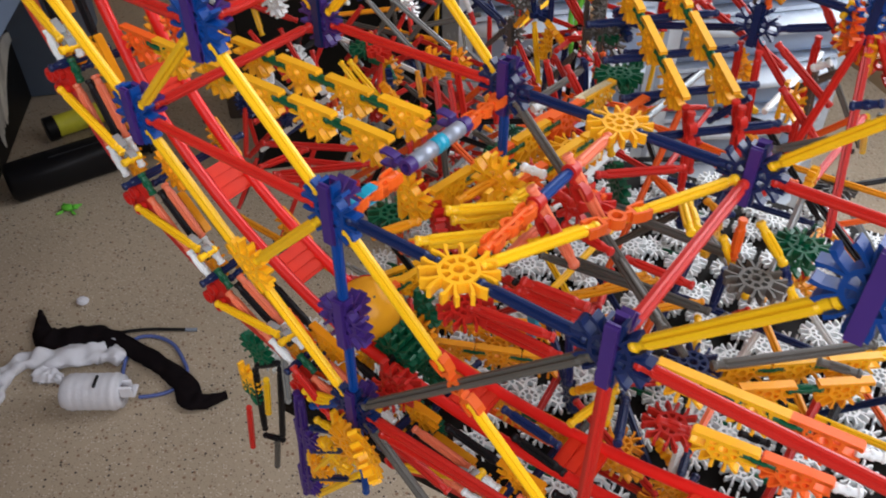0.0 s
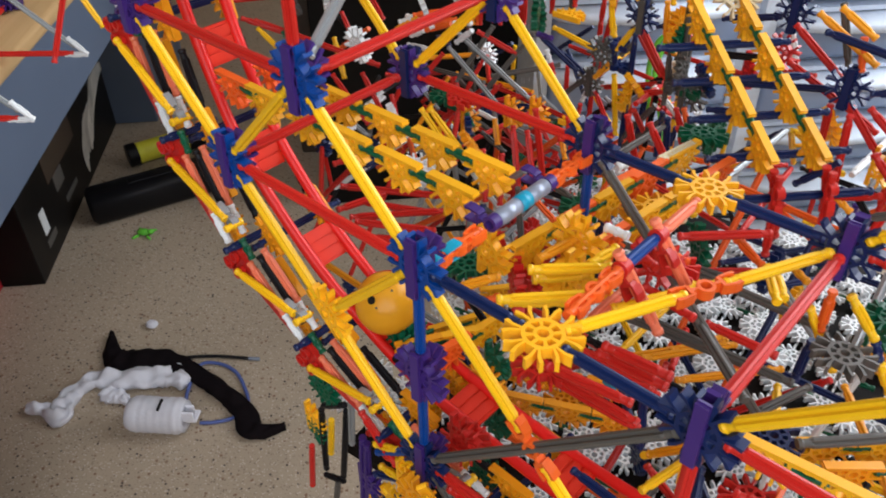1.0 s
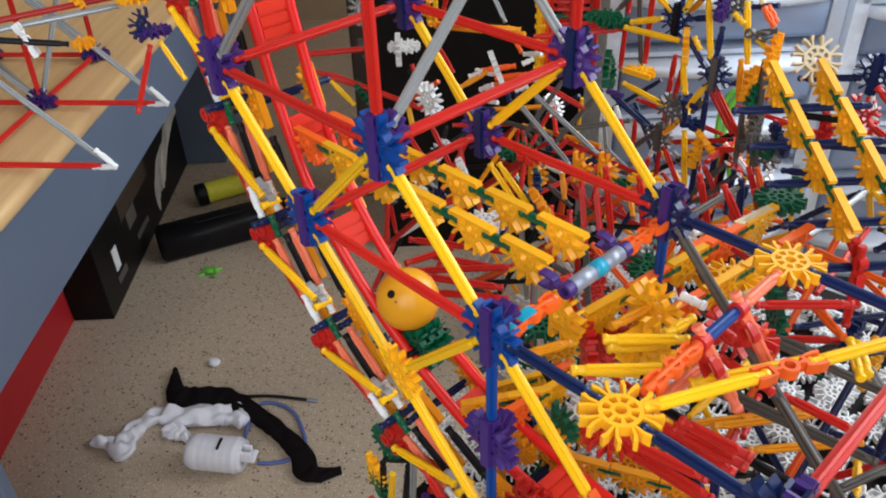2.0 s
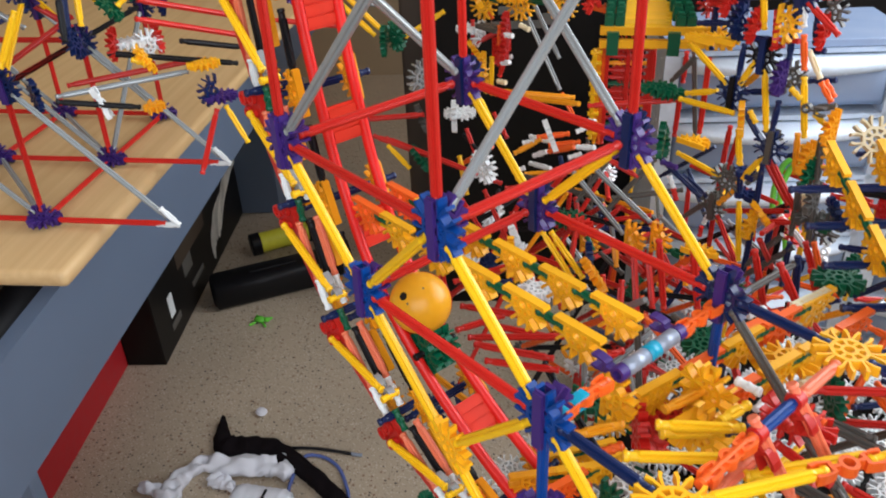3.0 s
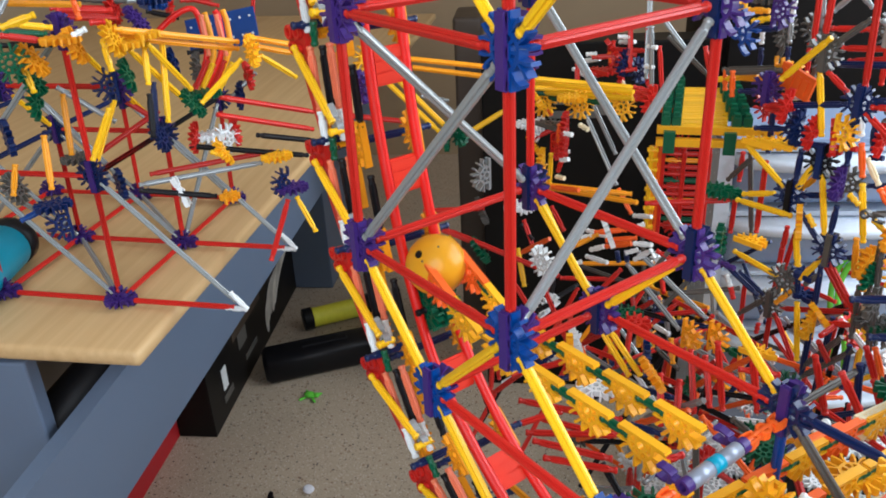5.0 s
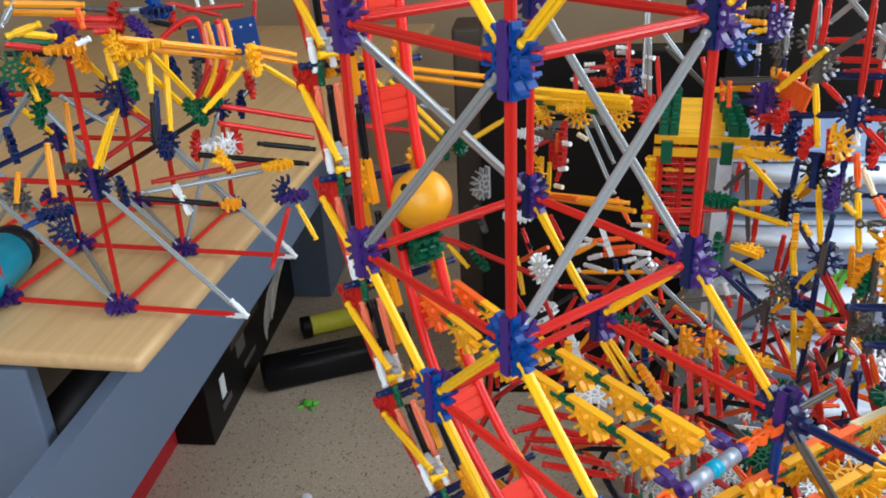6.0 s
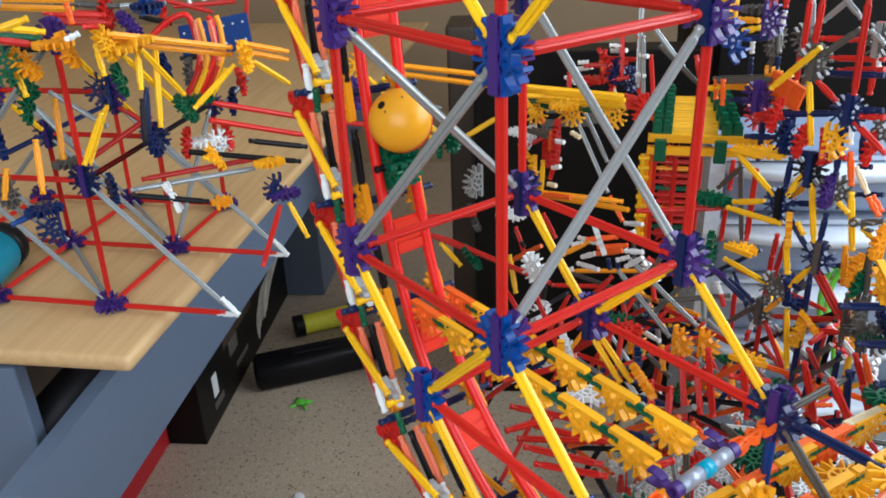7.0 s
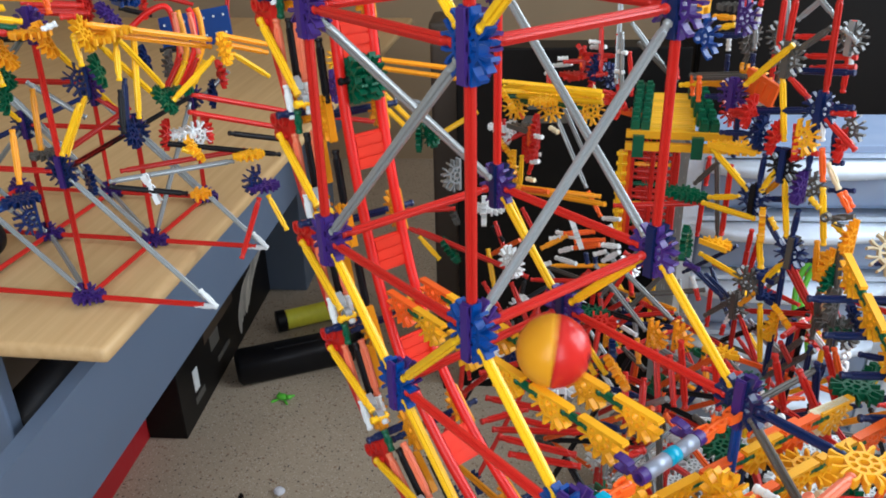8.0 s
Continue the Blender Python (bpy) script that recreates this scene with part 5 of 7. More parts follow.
rod(nest, "red", (-0.223, 0.188, 0.735), (-0.186, 0.243, 0.75), 0.004)
rod(nest, "red", (-0.304, 0.35, 0.723), (-0.279, 0.337, 0.679), 0.004)
rod(nest, "smoke", (-0.254, 0.399, 0.727), (-0.238, 0.451, 0.788), 0.004)
rod(nest, "smoke", (-0.226, 0.416, 0.719), (-0.201, 0.474, 0.781), 0.004)
rod(nest, "smoke", (-0.216, 0.398, 0.686), (-0.18, 0.407, 0.663), 0.004)
rod(nest, "smoke", (-0.186, 0.285, 0.706), (-0.161, 0.33, 0.734), 0.004)
rod(nest, "smoke", (-0.228, 0.426, 0.736), (-0.164, 0.48, 0.751), 0.004)
rod(nest, "grey", (-0.269, 0.421, 0.779), (-0.179, 0.446, 0.714), 0.004)
rod(nest, "grey", (-0.274, 0.409, 0.767), (-0.197, 0.423, 0.7), 0.004)
rod(nest, "grey", (-0.356, 0.292, 0.722), (-0.301, 0.314, 0.678), 0.004)
rod(nest, "black", (-0.201, 0.227, 0.75), (-0.191, 0.254, 0.769), 0.004)
rod(nest, "black", (-0.331, 0.305, 0.705), (-0.313, 0.341, 0.723), 0.004)
rod(nest, "black", (-0.277, 0.378, 0.725), (-0.207, 0.423, 0.71), 0.004)
rod(nest, "black", (-0.14, 0.198, 0.745), (-0.122, 0.228, 0.759), 0.004)
rod(nest, "navy", (-0.212, 0.42, 0.709), (-0.172, 0.448, 0.709), 0.004)
rod(nest, "navy", (-0.201, 0.474, 0.781), (-0.146, 0.486, 0.743), 0.004)
rod(nest, "navy", (-0.169, 0.183, 0.76), (-0.151, 0.207, 0.765), 0.004)
rod(nest, "amber", (-0.163, 0.381, 0.746), (-0.15, 0.372, 0.722), 0.004)
rod(nest, "amber", (-0.143, 0.396, 0.747), (-0.13, 0.387, 0.723), 0.004)
rod(nest, "amber", (-0.181, 0.381, 0.724), (-0.165, 0.369, 0.694), 0.004)
rod(nest, "amber", (-0.122, 0.417, 0.718), (-0.102, 0.404, 0.685), 0.004)
conn(nest, "amber", (-0.158, 0.378, 0.736), Y, Z, "5")
conn(nest, "amber", (-0.137, 0.393, 0.737), Y, Z, "5")
conn(nest, "amber", (-0.103, 0.254, 0.771), (0.5, 0.7, 0.6), Z, "8")
conn(nest, "green", (-0.125, 0.395, 0.729), Z, X, "2")
rod(nest, "green", (-0.178, 0.33, 0.752), (-0.163, 0.328, 0.734), 0.004)
conn(nest, "navy", (-0.139, 0.289, 0.755), SIDE, Z, "4")
conn(nest, "purple", (-0.475, 0.201, 0.971), Y, Z, "5")
conn(nest, "smoke", (-0.44, 0.335, 0.797), (0.6, 0.75, 0.35), Z, "5")
rod(nest, "grey", (-0.68, 0.413, 0.879), (-0.649, 0.451, 0.869), 0.004)
conn(nest, "red", (-0.161, 0.292, 0.782), Z, X, "4")
conn(nest, "white", (-0.185, 0.187, 0.781), X, Z, "4")
under = thing("toy_underdeck", "tangle of amber, red and grey plastic rods below the deck", "construction toy", (0.12, 0.176, 0.6))
rod(under, "red", (0.117, 0.085, 0.8), (0.173, 0.087, 0.8), 0.004)
rod(under, "red", (0.118, 0.09, 0.79), (0.175, 0.092, 0.79), 0.004)
rod(under, "red", (0.097, 0.074, 0.78), (0.173, 0.076, 0.78), 0.004)
rod(under, "red", (0.096, 0.087, 0.76), (0.169, 0.089, 0.76), 0.004)
conn(under, "red", (0.102, 0.075, 0.78), Z, X, "8")
rail_run(under, (0.006, 0.144, 0.66), (0.109, 0.201, 0.66), 5, ('amber',))
rail_run(under, (0.032, 0.125, 0.66), (0.131, 0.173, 0.66), 5, ('amber',))
rail_run(under, (0.096, 0.111, 0.66), (0.224, 0.119, 0.66), 5, ('amber', 'orange'))
rail_run(under, (-0.054, 0.142, 0.66), (-0.027, 0.2, 0.66), 3, ('yellow',))
rail_run(under, (-0.057, 0.206, 0.66), (-0.005, 0.271, 0.66), 3, ('yellow', 'amber'))
rod(under, "amber", (0.109, 0.193, 0.7), (0.16, 0.26, 0.7), 0.004)
rod(under, "amber", (0.132, 0.209, 0.68), (0.186, 0.274, 0.68), 0.004)
rod(under, "smoke", (0.091, 0.175, 0.75), (0.219, 0.194, 0.75), 0.004)
rod(under, "smoke", (0.117, 0.253, 0.75), (0.217, 0.256, 0.75), 0.004)
rod(under, "smoke", (0.241, 0.099, 0.8), (0.312, 0.173, 0.8), 0.004)
rod(under, "smoke", (0.2, 0.177, 0.72), (0.221, 0.234, 0.72), 0.004)
rod(under, "smoke", (0.282, 0.181, 0.76), (0.314, 0.188, 0.76), 0.004)
rod(under, "smoke", (0.011, 0.27, 0.8), (0.214, 0.109, 0.8), 0.004)
rail_run(under, (0.235, 0.155, 0.74), (0.317, 0.228, 0.74), 5, ('yellow',))
rail_run(under, (0.249, 0.144, 0.74), (0.323, 0.208, 0.74), 5, ('amber',))
rail_run(under, (0.221, 0.084, 0.8), (0.323, 0.093, 0.8), 5, ('yellow', 'yellow', 'orange'))
rail_run(under, (0.248, 0.079, 0.77), (0.32, 0.09, 0.77), 4, ('yellow', 'orange'))
rod(under, "white", (0.323, 0.093, 0.8), (0.332, 0.096, 0.8), 0.004)
rod(under, "white", (0.32, 0.091, 0.77), (0.332, 0.095, 0.77), 0.004)
rod(under, "yellow", (0.171, 0.091, 0.7), (0.184, 0.143, 0.7), 0.004)
rod(under, "yellow", (0.182, 0.135, 0.7), (0.192, 0.105, 0.7), 0.004)
rod(under, "yellow", (0.197, 0.241, 0.7), (0.213, 0.2, 0.7), 0.004)
rod(under, "yellow", (0.206, 0.2, 0.81), (0.235, 0.2, 0.765), 0.004)
rod(under, "orange", (0.217, 0.2, 0.829), (0.218, 0.2, 0.789), 0.004)
rod(under, "navy", (0.216, 0.2, 0.788), (0.214, 0.2, 0.743), 0.004)
rod(under, "yellow", (0.224, 0.2, 0.83), (0.25, 0.2, 0.801), 0.004)
rod(under, "navy", (0.248, 0.2, 0.803), (0.253, 0.2, 0.792), 0.004)
rod(under, "yellow", (0.252, 0.2, 0.794), (0.268, 0.2, 0.768), 0.004)
conn(under, "smoke", (0.238, 0.18, 0.8), Z, X, "8")
conn(under, "green", (0.247, 0.25, 0.784), Z, X, "8")
conn(under, "green", (0.242, 0.25, 0.775), Y, Z, "5")
conn(under, "red", (0.229, 0.117, 0.72), Z, X, "8")
conn(under, "red", (0.063, 0.05, 0.7), Z, X, "8")
conn(under, "red", (0.061, 0.047, 0.71), Y, Z, "5")
rod(under, "red", (0.219, 0.1, 0.74), (0.248, 0.105, 0.74), 0.004)
rod(under, "red", (0.107, 0.215, 0.6), (0.117, 0.147, 0.6), 0.004)
rod(under, "red", (0.098, 0.285, 0.62), (0.112, 0.212, 0.62), 0.004)
rod(under, "red", (0.101, 0.303, 0.65), (0.117, 0.244, 0.65), 0.004)
conn(under, "green", (0.01, 0.133, 0.62), X, Z, "8")
conn(under, "green", (0.025, 0.133, 0.62), Y, Z, "8")
conn(under, "green", (0.076, 0.064, 0.66), Y, Z, "8")
conn(under, "amber", (0.082, -0.012, 0.72), Y, Z, "8")
conn(under, "yellow", (0.101, -0.021, 0.74), (0.6, 0.75, 0.35), Z, "5")
conn(under, "amber", (0.072, 0.161, 0.65), Z, X, "8")
conn(under, "yellow", (0.014, 0.081, 0.68), X, Z, "5")
conn(under, "yellow", (0.214, 0.188, 0.6), (0.5, 0.7, 0.6), Z, "8")
conn(under, "amber", (0.184, 0.172, 0.6), Z, X, "8")
conn(under, "navy", (0.124, 0.196, 0.6), SIDE, Z, "8")
conn(under, "navy", (0.223, 0.153, 0.74), Z, X, "8")
conn(under, "cream", (0.124, 0.253, 0.62), X, Z, "2")
conn(under, "cyan", (0.135, 0.102, 0.76), X, Z, "1")
rod(under, "navy", (0.195, 0.124, 0.72), (0.21, 0.081, 0.72), 0.004)
rod(under, "navy", (0.237, 0.151, 0.62), (0.23, 0.189, 0.62), 0.004)
rod(under, "black", (0.132, 0.155, 0.7), (0.158, 0.182, 0.7), 0.004)
rod(under, "black", (0.256, 0.248, 0.66), (0.28, 0.227, 0.66), 0.004)
rod(under, "black", (0.254, 0.188, 0.66), (0.284, 0.193, 0.66), 0.004)
rod(under, "navy", (0.126, 0.08, 0.7), (0.18, 0.076, 0.7), 0.004)
rod(under, "black", (0.14, 0.072, 0.69), (0.19, 0.067, 0.69), 0.004)
rail_run(under, (0.066, 0.087, 0.84), (0.089, 0.273, 0.84), 6, ('yellow', 'orange'))
rail_run(under, (0.095, 0.08, 0.84), (0.118, 0.266, 0.84), 6, ('yellow', 'orange', 'yellow'))
rail_run(under, (0.072, 0.179, 0.84), (0.089, 0.273, 0.84), 3, ('orange', 'cream'))
rod(under, "yellow", (0.1, 0.05, 0.87), (0.138, 0.086, 0.87), 0.004)
rod(under, "yellow", (0.103, 0.021, 0.87), (0.149, 0.068, 0.87), 0.004)
rod(under, "amber", (0.059, 0.037, 0.84), (0.075, 0.071, 0.84), 0.004)
rod(under, "yellow", (0.15, 0.052, 0.87), (0.189, 0.118, 0.87), 0.004)
conn(under, "yellow", (0.095, 0.115, 0.85), Y, Z, "8")
conn(under, "yellow", (0.106, 0.095, 0.84), Y, Z, "5")
conn(under, "yellow", (0.102, 0.197, 0.83), Z, X, "8")
conn(under, "red", (0.071, 0.088, 0.82), SIDE, Z, "8")
conn(under, "red", (0.129, 0.151, 0.83), Y, Z, "8")
conn(under, "red", (0.034, 0.126, 0.8), (0.6, 0.75, 0.35), Z, "5")
conn(under, "green", (0.006, 0.263, 0.75), Z, X, "8")
conn(under, "green", (0.08, 0.3, 0.833), Z, X, "8")
conn(under, "yellow", (0.052, 0.246, 0.78), (0.5, 0.7, 0.6), Z, "8")
rod(under, "red", (-0.018, 0.159, 0.78), (-0.012, 0.185, 0.78), 0.004)
rod(under, "red", (-0.127, 0.128, 0.75), (-0.062, 0.166, 0.75), 0.004)
rod(under, "red", (-0.114, 0.128, 0.74), (-0.058, 0.168, 0.74), 0.004)
rod(under, "red", (-0.156, 0.146, 0.73), (-0.094, 0.214, 0.73), 0.004)
rod(under, "red", (-0.159, 0.136, 0.74), (-0.144, 0.189, 0.74), 0.004)
rod(under, "red", (-0.08, 0.343, 0.75), (-0.043, 0.369, 0.75), 0.004)
rod(under, "red", (-0.073, 0.3, 0.806), (-0.058, 0.3, 0.731), 0.004)
rod(under, "red", (-0.039, 0.3, 0.81), (-0.025, 0.3, 0.749), 0.004)
rod(under, "smoke", (0.019, 0.263, 0.8), (0.026, 0.354, 0.8), 0.004)
rod(under, "smoke", (0.071, 0.21, 0.78), (0.159, 0.227, 0.78), 0.004)
rod(under, "smoke", (-0.04, 0.281, 0.75), (-0.005, 0.272, 0.75), 0.004)
rod(under, "navy", (-0.144, 0.285, 0.72), (-0.103, 0.302, 0.72), 0.004)
rod(under, "navy", (-0.114, 0.237, 0.72), (-0.079, 0.25, 0.72), 0.004)
rod(under, "white", (0.102, 0.123, 0.86), (0.125, 0.124, 0.86), 0.004)
rod(under, "white", (0.076, 0.179, 0.86), (0.081, 0.197, 0.86), 0.004)
rod(under, "red", (0.033, 0.3, 0.831), (0.071, 0.3, 0.778), 0.004)
rod(under, "red", (0.058, 0.3, 0.837), (0.075, 0.3, 0.801), 0.004)
rod(under, "red", (-0.012, 0.35, 0.801), (0.009, 0.35, 0.742), 0.004)
rod(under, "navy", (0.026, 0.35, 0.812), (0.033, 0.35, 0.755), 0.004)
rod(under, "yellow", (0.098, 0.25, 0.819), (0.107, 0.25, 0.795), 0.004)
flank = thing("toy_flank", "side frame of purple and yellow plastic with a black loop", "construction toy", (-0.02, 0.039, 0.442))
rod(flank, "purple", (-0.019, 0.03, 0.66), (-0.032, 0.03, 0.507), 0.004)
rod(flank, "purple", (-0.015, 0.03, 0.657), (-0.023, 0.03, 0.516), 0.004)
rod(flank, "blue", (-0.007, 0.03, 0.649), (0.039, 0.03, 0.689), 0.004)
rod(flank, "navy", (-0.012, 0.03, 0.619), (0.047, 0.03, 0.659), 0.004)
rod(flank, "navy", (-0.017, 0.03, 0.586), (0.045, 0.03, 0.638), 0.004)
rod(flank, "navy", (-0.024, 0.03, 0.542), (0.042, 0.03, 0.599), 0.004)
rod(flank, "blue", (0.045, 0.03, 0.638), (0.043, 0.03, 0.578), 0.004)
rod(flank, "yellow", (-0.009, 0.03, 0.658), (0.022, 0.03, 0.674), 0.004)
rod(flank, "yellow", (-0.006, 0.03, 0.637), (0.023, 0.03, 0.64), 0.004)
rod(flank, "yellow", (-0.018, 0.03, 0.554), (0.021, 0.03, 0.621), 0.004)
rod(flank, "yellow", (-0.004, 0.03, 0.612), (0.03, 0.03, 0.597), 0.004)
rod(flank, "yellow", (-0.015, 0.03, 0.595), (-0.019, 0.03, 0.562), 0.004)
rod(flank, "yellow", (-0.017, 0.03, 0.522), (0.043, 0.03, 0.608), 0.004)
rod(flank, "yellow", (0.038, 0.03, 0.652), (0.037, 0.03, 0.611), 0.004)
rod(flank, "yellow", (0.051, 0.03, 0.643), (0.043, 0.03, 0.608), 0.004)
conn(flank, "yellow", (0.024, 0.03, 0.647), Y, Z, "5")
conn(flank, "yellow", (0.013, 0.03, 0.604), Y, Z, "8")
conn(flank, "amber", (-0.01, 0.03, 0.57), Y, Z, "5")
conn(flank, "purple", (-0.02, 0.03, 0.605), Y, Z, "5")
conn(flank, "purple", (-0.027, 0.03, 0.538), Y, Z, "5")
conn(flank, "green", (-0.101, 0.06, 0.624), Y, Z, "8")
conn(flank, "yellow", (-0.126, 0.06, 0.57), Y, Z, "5")
conn(flank, "green", (-0.127, 0.06, 0.554), Y, Z, "4")
rod(flank, "red", (-0.134, 0.06, 0.525), (-0.146, 0.06, 0.445), 0.004)
rod(flank, "black", (-0.11, 0.06, 0.596), (-0.117, 0.06, 0.497), 0.004)
rod(flank, "black", (-0.074, 0.06, 0.621), (-0.092, 0.06, 0.508), 0.004)
rod(flank, "black", (-0.11, 0.06, 0.596), (-0.072, 0.06, 0.626), 0.004)
rod(flank, "black", (-0.123, 0.06, 0.488), (-0.088, 0.06, 0.507), 0.004)
rod(flank, "yellow", (-0.097, 0.06, 0.591), (-0.106, 0.06, 0.53), 0.004)
rod(flank, "grey", (-0.065, 0.06, 0.654), (-0.073, 0.06, 0.571), 0.004)
rod(flank, "smoke", (-0.1, 0.06, 0.501), (-0.112, 0.06, 0.442), 0.004)
rod(flank, "red", (0.09, 0, 0.73), (0.175, 0, 0.739), 0.004)
rod(flank, "red", (0.06, 0.02, 0.698), (0.134, 0.02, 0.675), 0.004)
rod(flank, "red", (-0.021, 0.03, 0.689), (0.019, 0.03, 0.65), 0.004)
rod(flank, "orange", (-0.042, 0.05, 0.718), (-0.012, 0.05, 0.69), 0.004)
rod(flank, "orange", (-0.059, 0.05, 0.659), (0.008, 0.05, 0.667), 0.004)
rod(flank, "red", (-0.04, 0.05, 0.626), (0.007, 0.05, 0.66), 0.004)
mesh2 = thing("toy_crossbeams", "crossing beams of orange, yellow and red plastic rods", "construction toy", (0.082, 0.288, 0.58))
rod(mesh2, "orange", (0.065, 0.03, 0.87), (0.068, 0.059, 0.87), 0.004)
rod(mesh2, "amber", (0.087, 0.08, 0.85), (0.094, 0.119, 0.85), 0.004)
rod(mesh2, "yellow", (0.1, 0.055, 0.86), (0.127, 0.086, 0.86), 0.004)
rod(mesh2, "yellow", (0.095, 0.042, 0.85), (0.123, 0.067, 0.85), 0.004)
rod(mesh2, "orange", (0.072, 0.046, 0.83), (0.079, 0.066, 0.83), 0.004)
rod(mesh2, "salmon", (0.149, 0.032, 0.87), (0.149, 0.077, 0.87), 0.004)
rod(mesh2, "orange", (0.145, 0.041, 0.88), (0.148, 0.06, 0.88), 0.004)
conn(mesh2, "yellow", (0.053, 0.082, 0.84), Y, Z, "5")
conn(mesh2, "yellow", (0.092, 0.126, 0.83), Y, Z, "8")
conn(mesh2, "yellow", (0.09, 0.122, 0.84), X, Z, "5")
rod(mesh2, "yellow", (0.118, 0.084, 0.86), (0.122, 0.115, 0.86), 0.004)
rod(mesh2, "cream", (0.136, 0.13, 0.87), (0.142, 0.15, 0.87), 0.004)
rod(mesh2, "yellow", (0.179, 0.206, 0.82), (0.2, 0.177, 0.82), 0.004)
rod(mesh2, "yellow", (0.175, 0.206, 0.82), (0.198, 0.171, 0.82), 0.004)
rod(mesh2, "red", (0.124, 0.127, 0.85), (0.146, 0.12, 0.85), 0.004)
rod(mesh2, "red", (0.126, 0.137, 0.82), (0.17, 0.13, 0.82), 0.004)
rod(mesh2, "red", (0.118, 0.191, 0.82), (0.167, 0.239, 0.82), 0.004)
rod(mesh2, "red", (0.154, 0.175, 0.78), (0.209, 0.177, 0.78), 0.004)
rod(mesh2, "red", (0.145, 0.053, 0.84), (0.192, 0.056, 0.84), 0.004)
rod(mesh2, "red", (0.149, 0.05, 0.85), (0.194, 0.054, 0.85), 0.004)
rod(mesh2, "red", (0.11, 0.061, 0.8), (0.17, 0.07, 0.8), 0.004)
rod(mesh2, "smoke", (0.115, 0.216, 0.78), (0.222, 0.221, 0.78), 0.004)
rod(mesh2, "smoke", (0.112, 0.174, 0.76), (0.222, 0.183, 0.76), 0.004)
rod(mesh2, "orange", (0.13, 0.15, 0.84), (0.153, 0.149, 0.84), 0.004)
rod(mesh2, "orange", (0.138, 0.245, 0.8), (0.171, 0.225, 0.8), 0.004)
rod(mesh2, "amber", (0.088, 0.201, 0.68), (0.147, 0.28, 0.68), 0.004)
rod(mesh2, "amber", (0.135, 0.212, 0.68), (0.193, 0.28, 0.68), 0.004)
rod(mesh2, "amber", (0.172, 0.268, 0.78), (0.194, 0.255, 0.78), 0.004)
rod(mesh2, "amber", (0.122, 0.213, 0.7), (0.148, 0.261, 0.7), 0.004)
rod(mesh2, "navy", (0.14, 0.325, 0.7), (0.175, 0.375, 0.7), 0.004)
rod(mesh2, "navy", (0.125, 0.084, 0.86), (0.131, 0.096, 0.86), 0.004)
conn(mesh2, "red", (0.074, 0.105, 0.82), Z, X, "5")
conn(mesh2, "red", (0.059, 0.11, 0.8), Y, Z, "5")
conn(mesh2, "red", (0.141, 0.138, 0.84), Z, X, "4")
conn(mesh2, "green", (0.007, 0.12, 0.78), Z, X, "8")
conn(mesh2, "green", (0.117, 0.244, 0.78), SIDE, Z, "8")
conn(mesh2, "green", (0.029, 0.122, 0.7), Y, Z, "5")
conn(mesh2, "white", (0.05, 0.335, 0.6), Z, X, "8")
conn(mesh2, "white", (-0.006, 0.206, 0.62), Z, X, "8")
conn(mesh2, "white", (0.127, 0.423, 0.58), Z, X, "8")
conn(mesh2, "navy", (-0.004, 0.127, 0.68), (0.5, 0.7, 0.6), Z, "8")
conn(mesh2, "amber", (0.01, 0.099, 0.68), Y, Z, "8")
conn(mesh2, "amber", (0.029, 0.116, 0.68), Y, Z, "8")
conn(mesh2, "amber", (0.039, 0.167, 0.66), Y, Z, "8")
rail_run(mesh2, (-0.017, 0.069, 0.72), (0.017, 0.123, 0.72), 2, ('amber', 'yellow'))
rail_run(mesh2, (0.009, 0.077, 0.72), (0.02, 0.151, 0.72), 3, ('orange', 'yellow'))
rod(mesh2, "amber", (0.097, 0.42, 0.898), (0.157, 0.42, 0.865), 0.004)
rod(mesh2, "amber", (0.112, 0.42, 0.906), (0.15, 0.42, 0.885), 0.004)
rod(mesh2, "orange", (0.137, 0.42, 0.89), (0.144, 0.42, 0.856), 0.004)
rod(mesh2, "smoke", (0.107, 0.45, 0.9), (0.127, 0.45, 0.845), 0.004)
rod(mesh2, "red", (0.073, 0.45, 0.873), (0.126, 0.45, 0.835), 0.004)
rod(mesh2, "red", (0.129, 0.42, 0.832), (0.132, 0.42, 0.754), 0.004)
rod(mesh2, "red", (0.136, 0.42, 0.839), (0.178, 0.42, 0.795), 0.004)
rod(mesh2, "red", (0.125, 0.45, 0.82), (0.167, 0.45, 0.798), 0.004)
rod(mesh2, "red", (-0.178, 0.6, 0.79), (-0.195, 0.6, 0.678), 0.004)
rod(mesh2, "red", (-0.124, 0.55, 0.786), (-0.08, 0.55, 0.733), 0.004)
rod(mesh2, "smoke", (-0.041, 0.5, 0.851), (-0.046, 0.5, 0.743), 0.004)
rod(mesh2, "smoke", (-0.053, 0.5, 0.797), (-0.05, 0.5, 0.729), 0.004)
rod(mesh2, "navy", (-0.05, 0.5, 0.729), (-0.049, 0.5, 0.667), 0.004)
rod(mesh2, "smoke", (-0.057, 0.5, 0.733), (-0.097, 0.5, 0.67), 0.004)
rod(mesh2, "red", (-0.015, 0.45, 0.766), (0.005, 0.45, 0.724), 0.004)
rod(mesh2, "orange", (-0.007, 0.45, 0.769), (0.009, 0.45, 0.732), 0.004)
rod(mesh2, "amber", (-0.065, 0.5, 0.845), (-0.059, 0.5, 0.795), 0.004)
conn(mesh2, "navy", (-0.011, 0.5, 0.773), (0.6, 0.75, 0.35), Z, "8")
conn(mesh2, "smoke", (-0.033, 0.5, 0.76), Z, X, "8")
conn(mesh2, "green", (0.049, 0.4, 0.778), X, Z, "8")
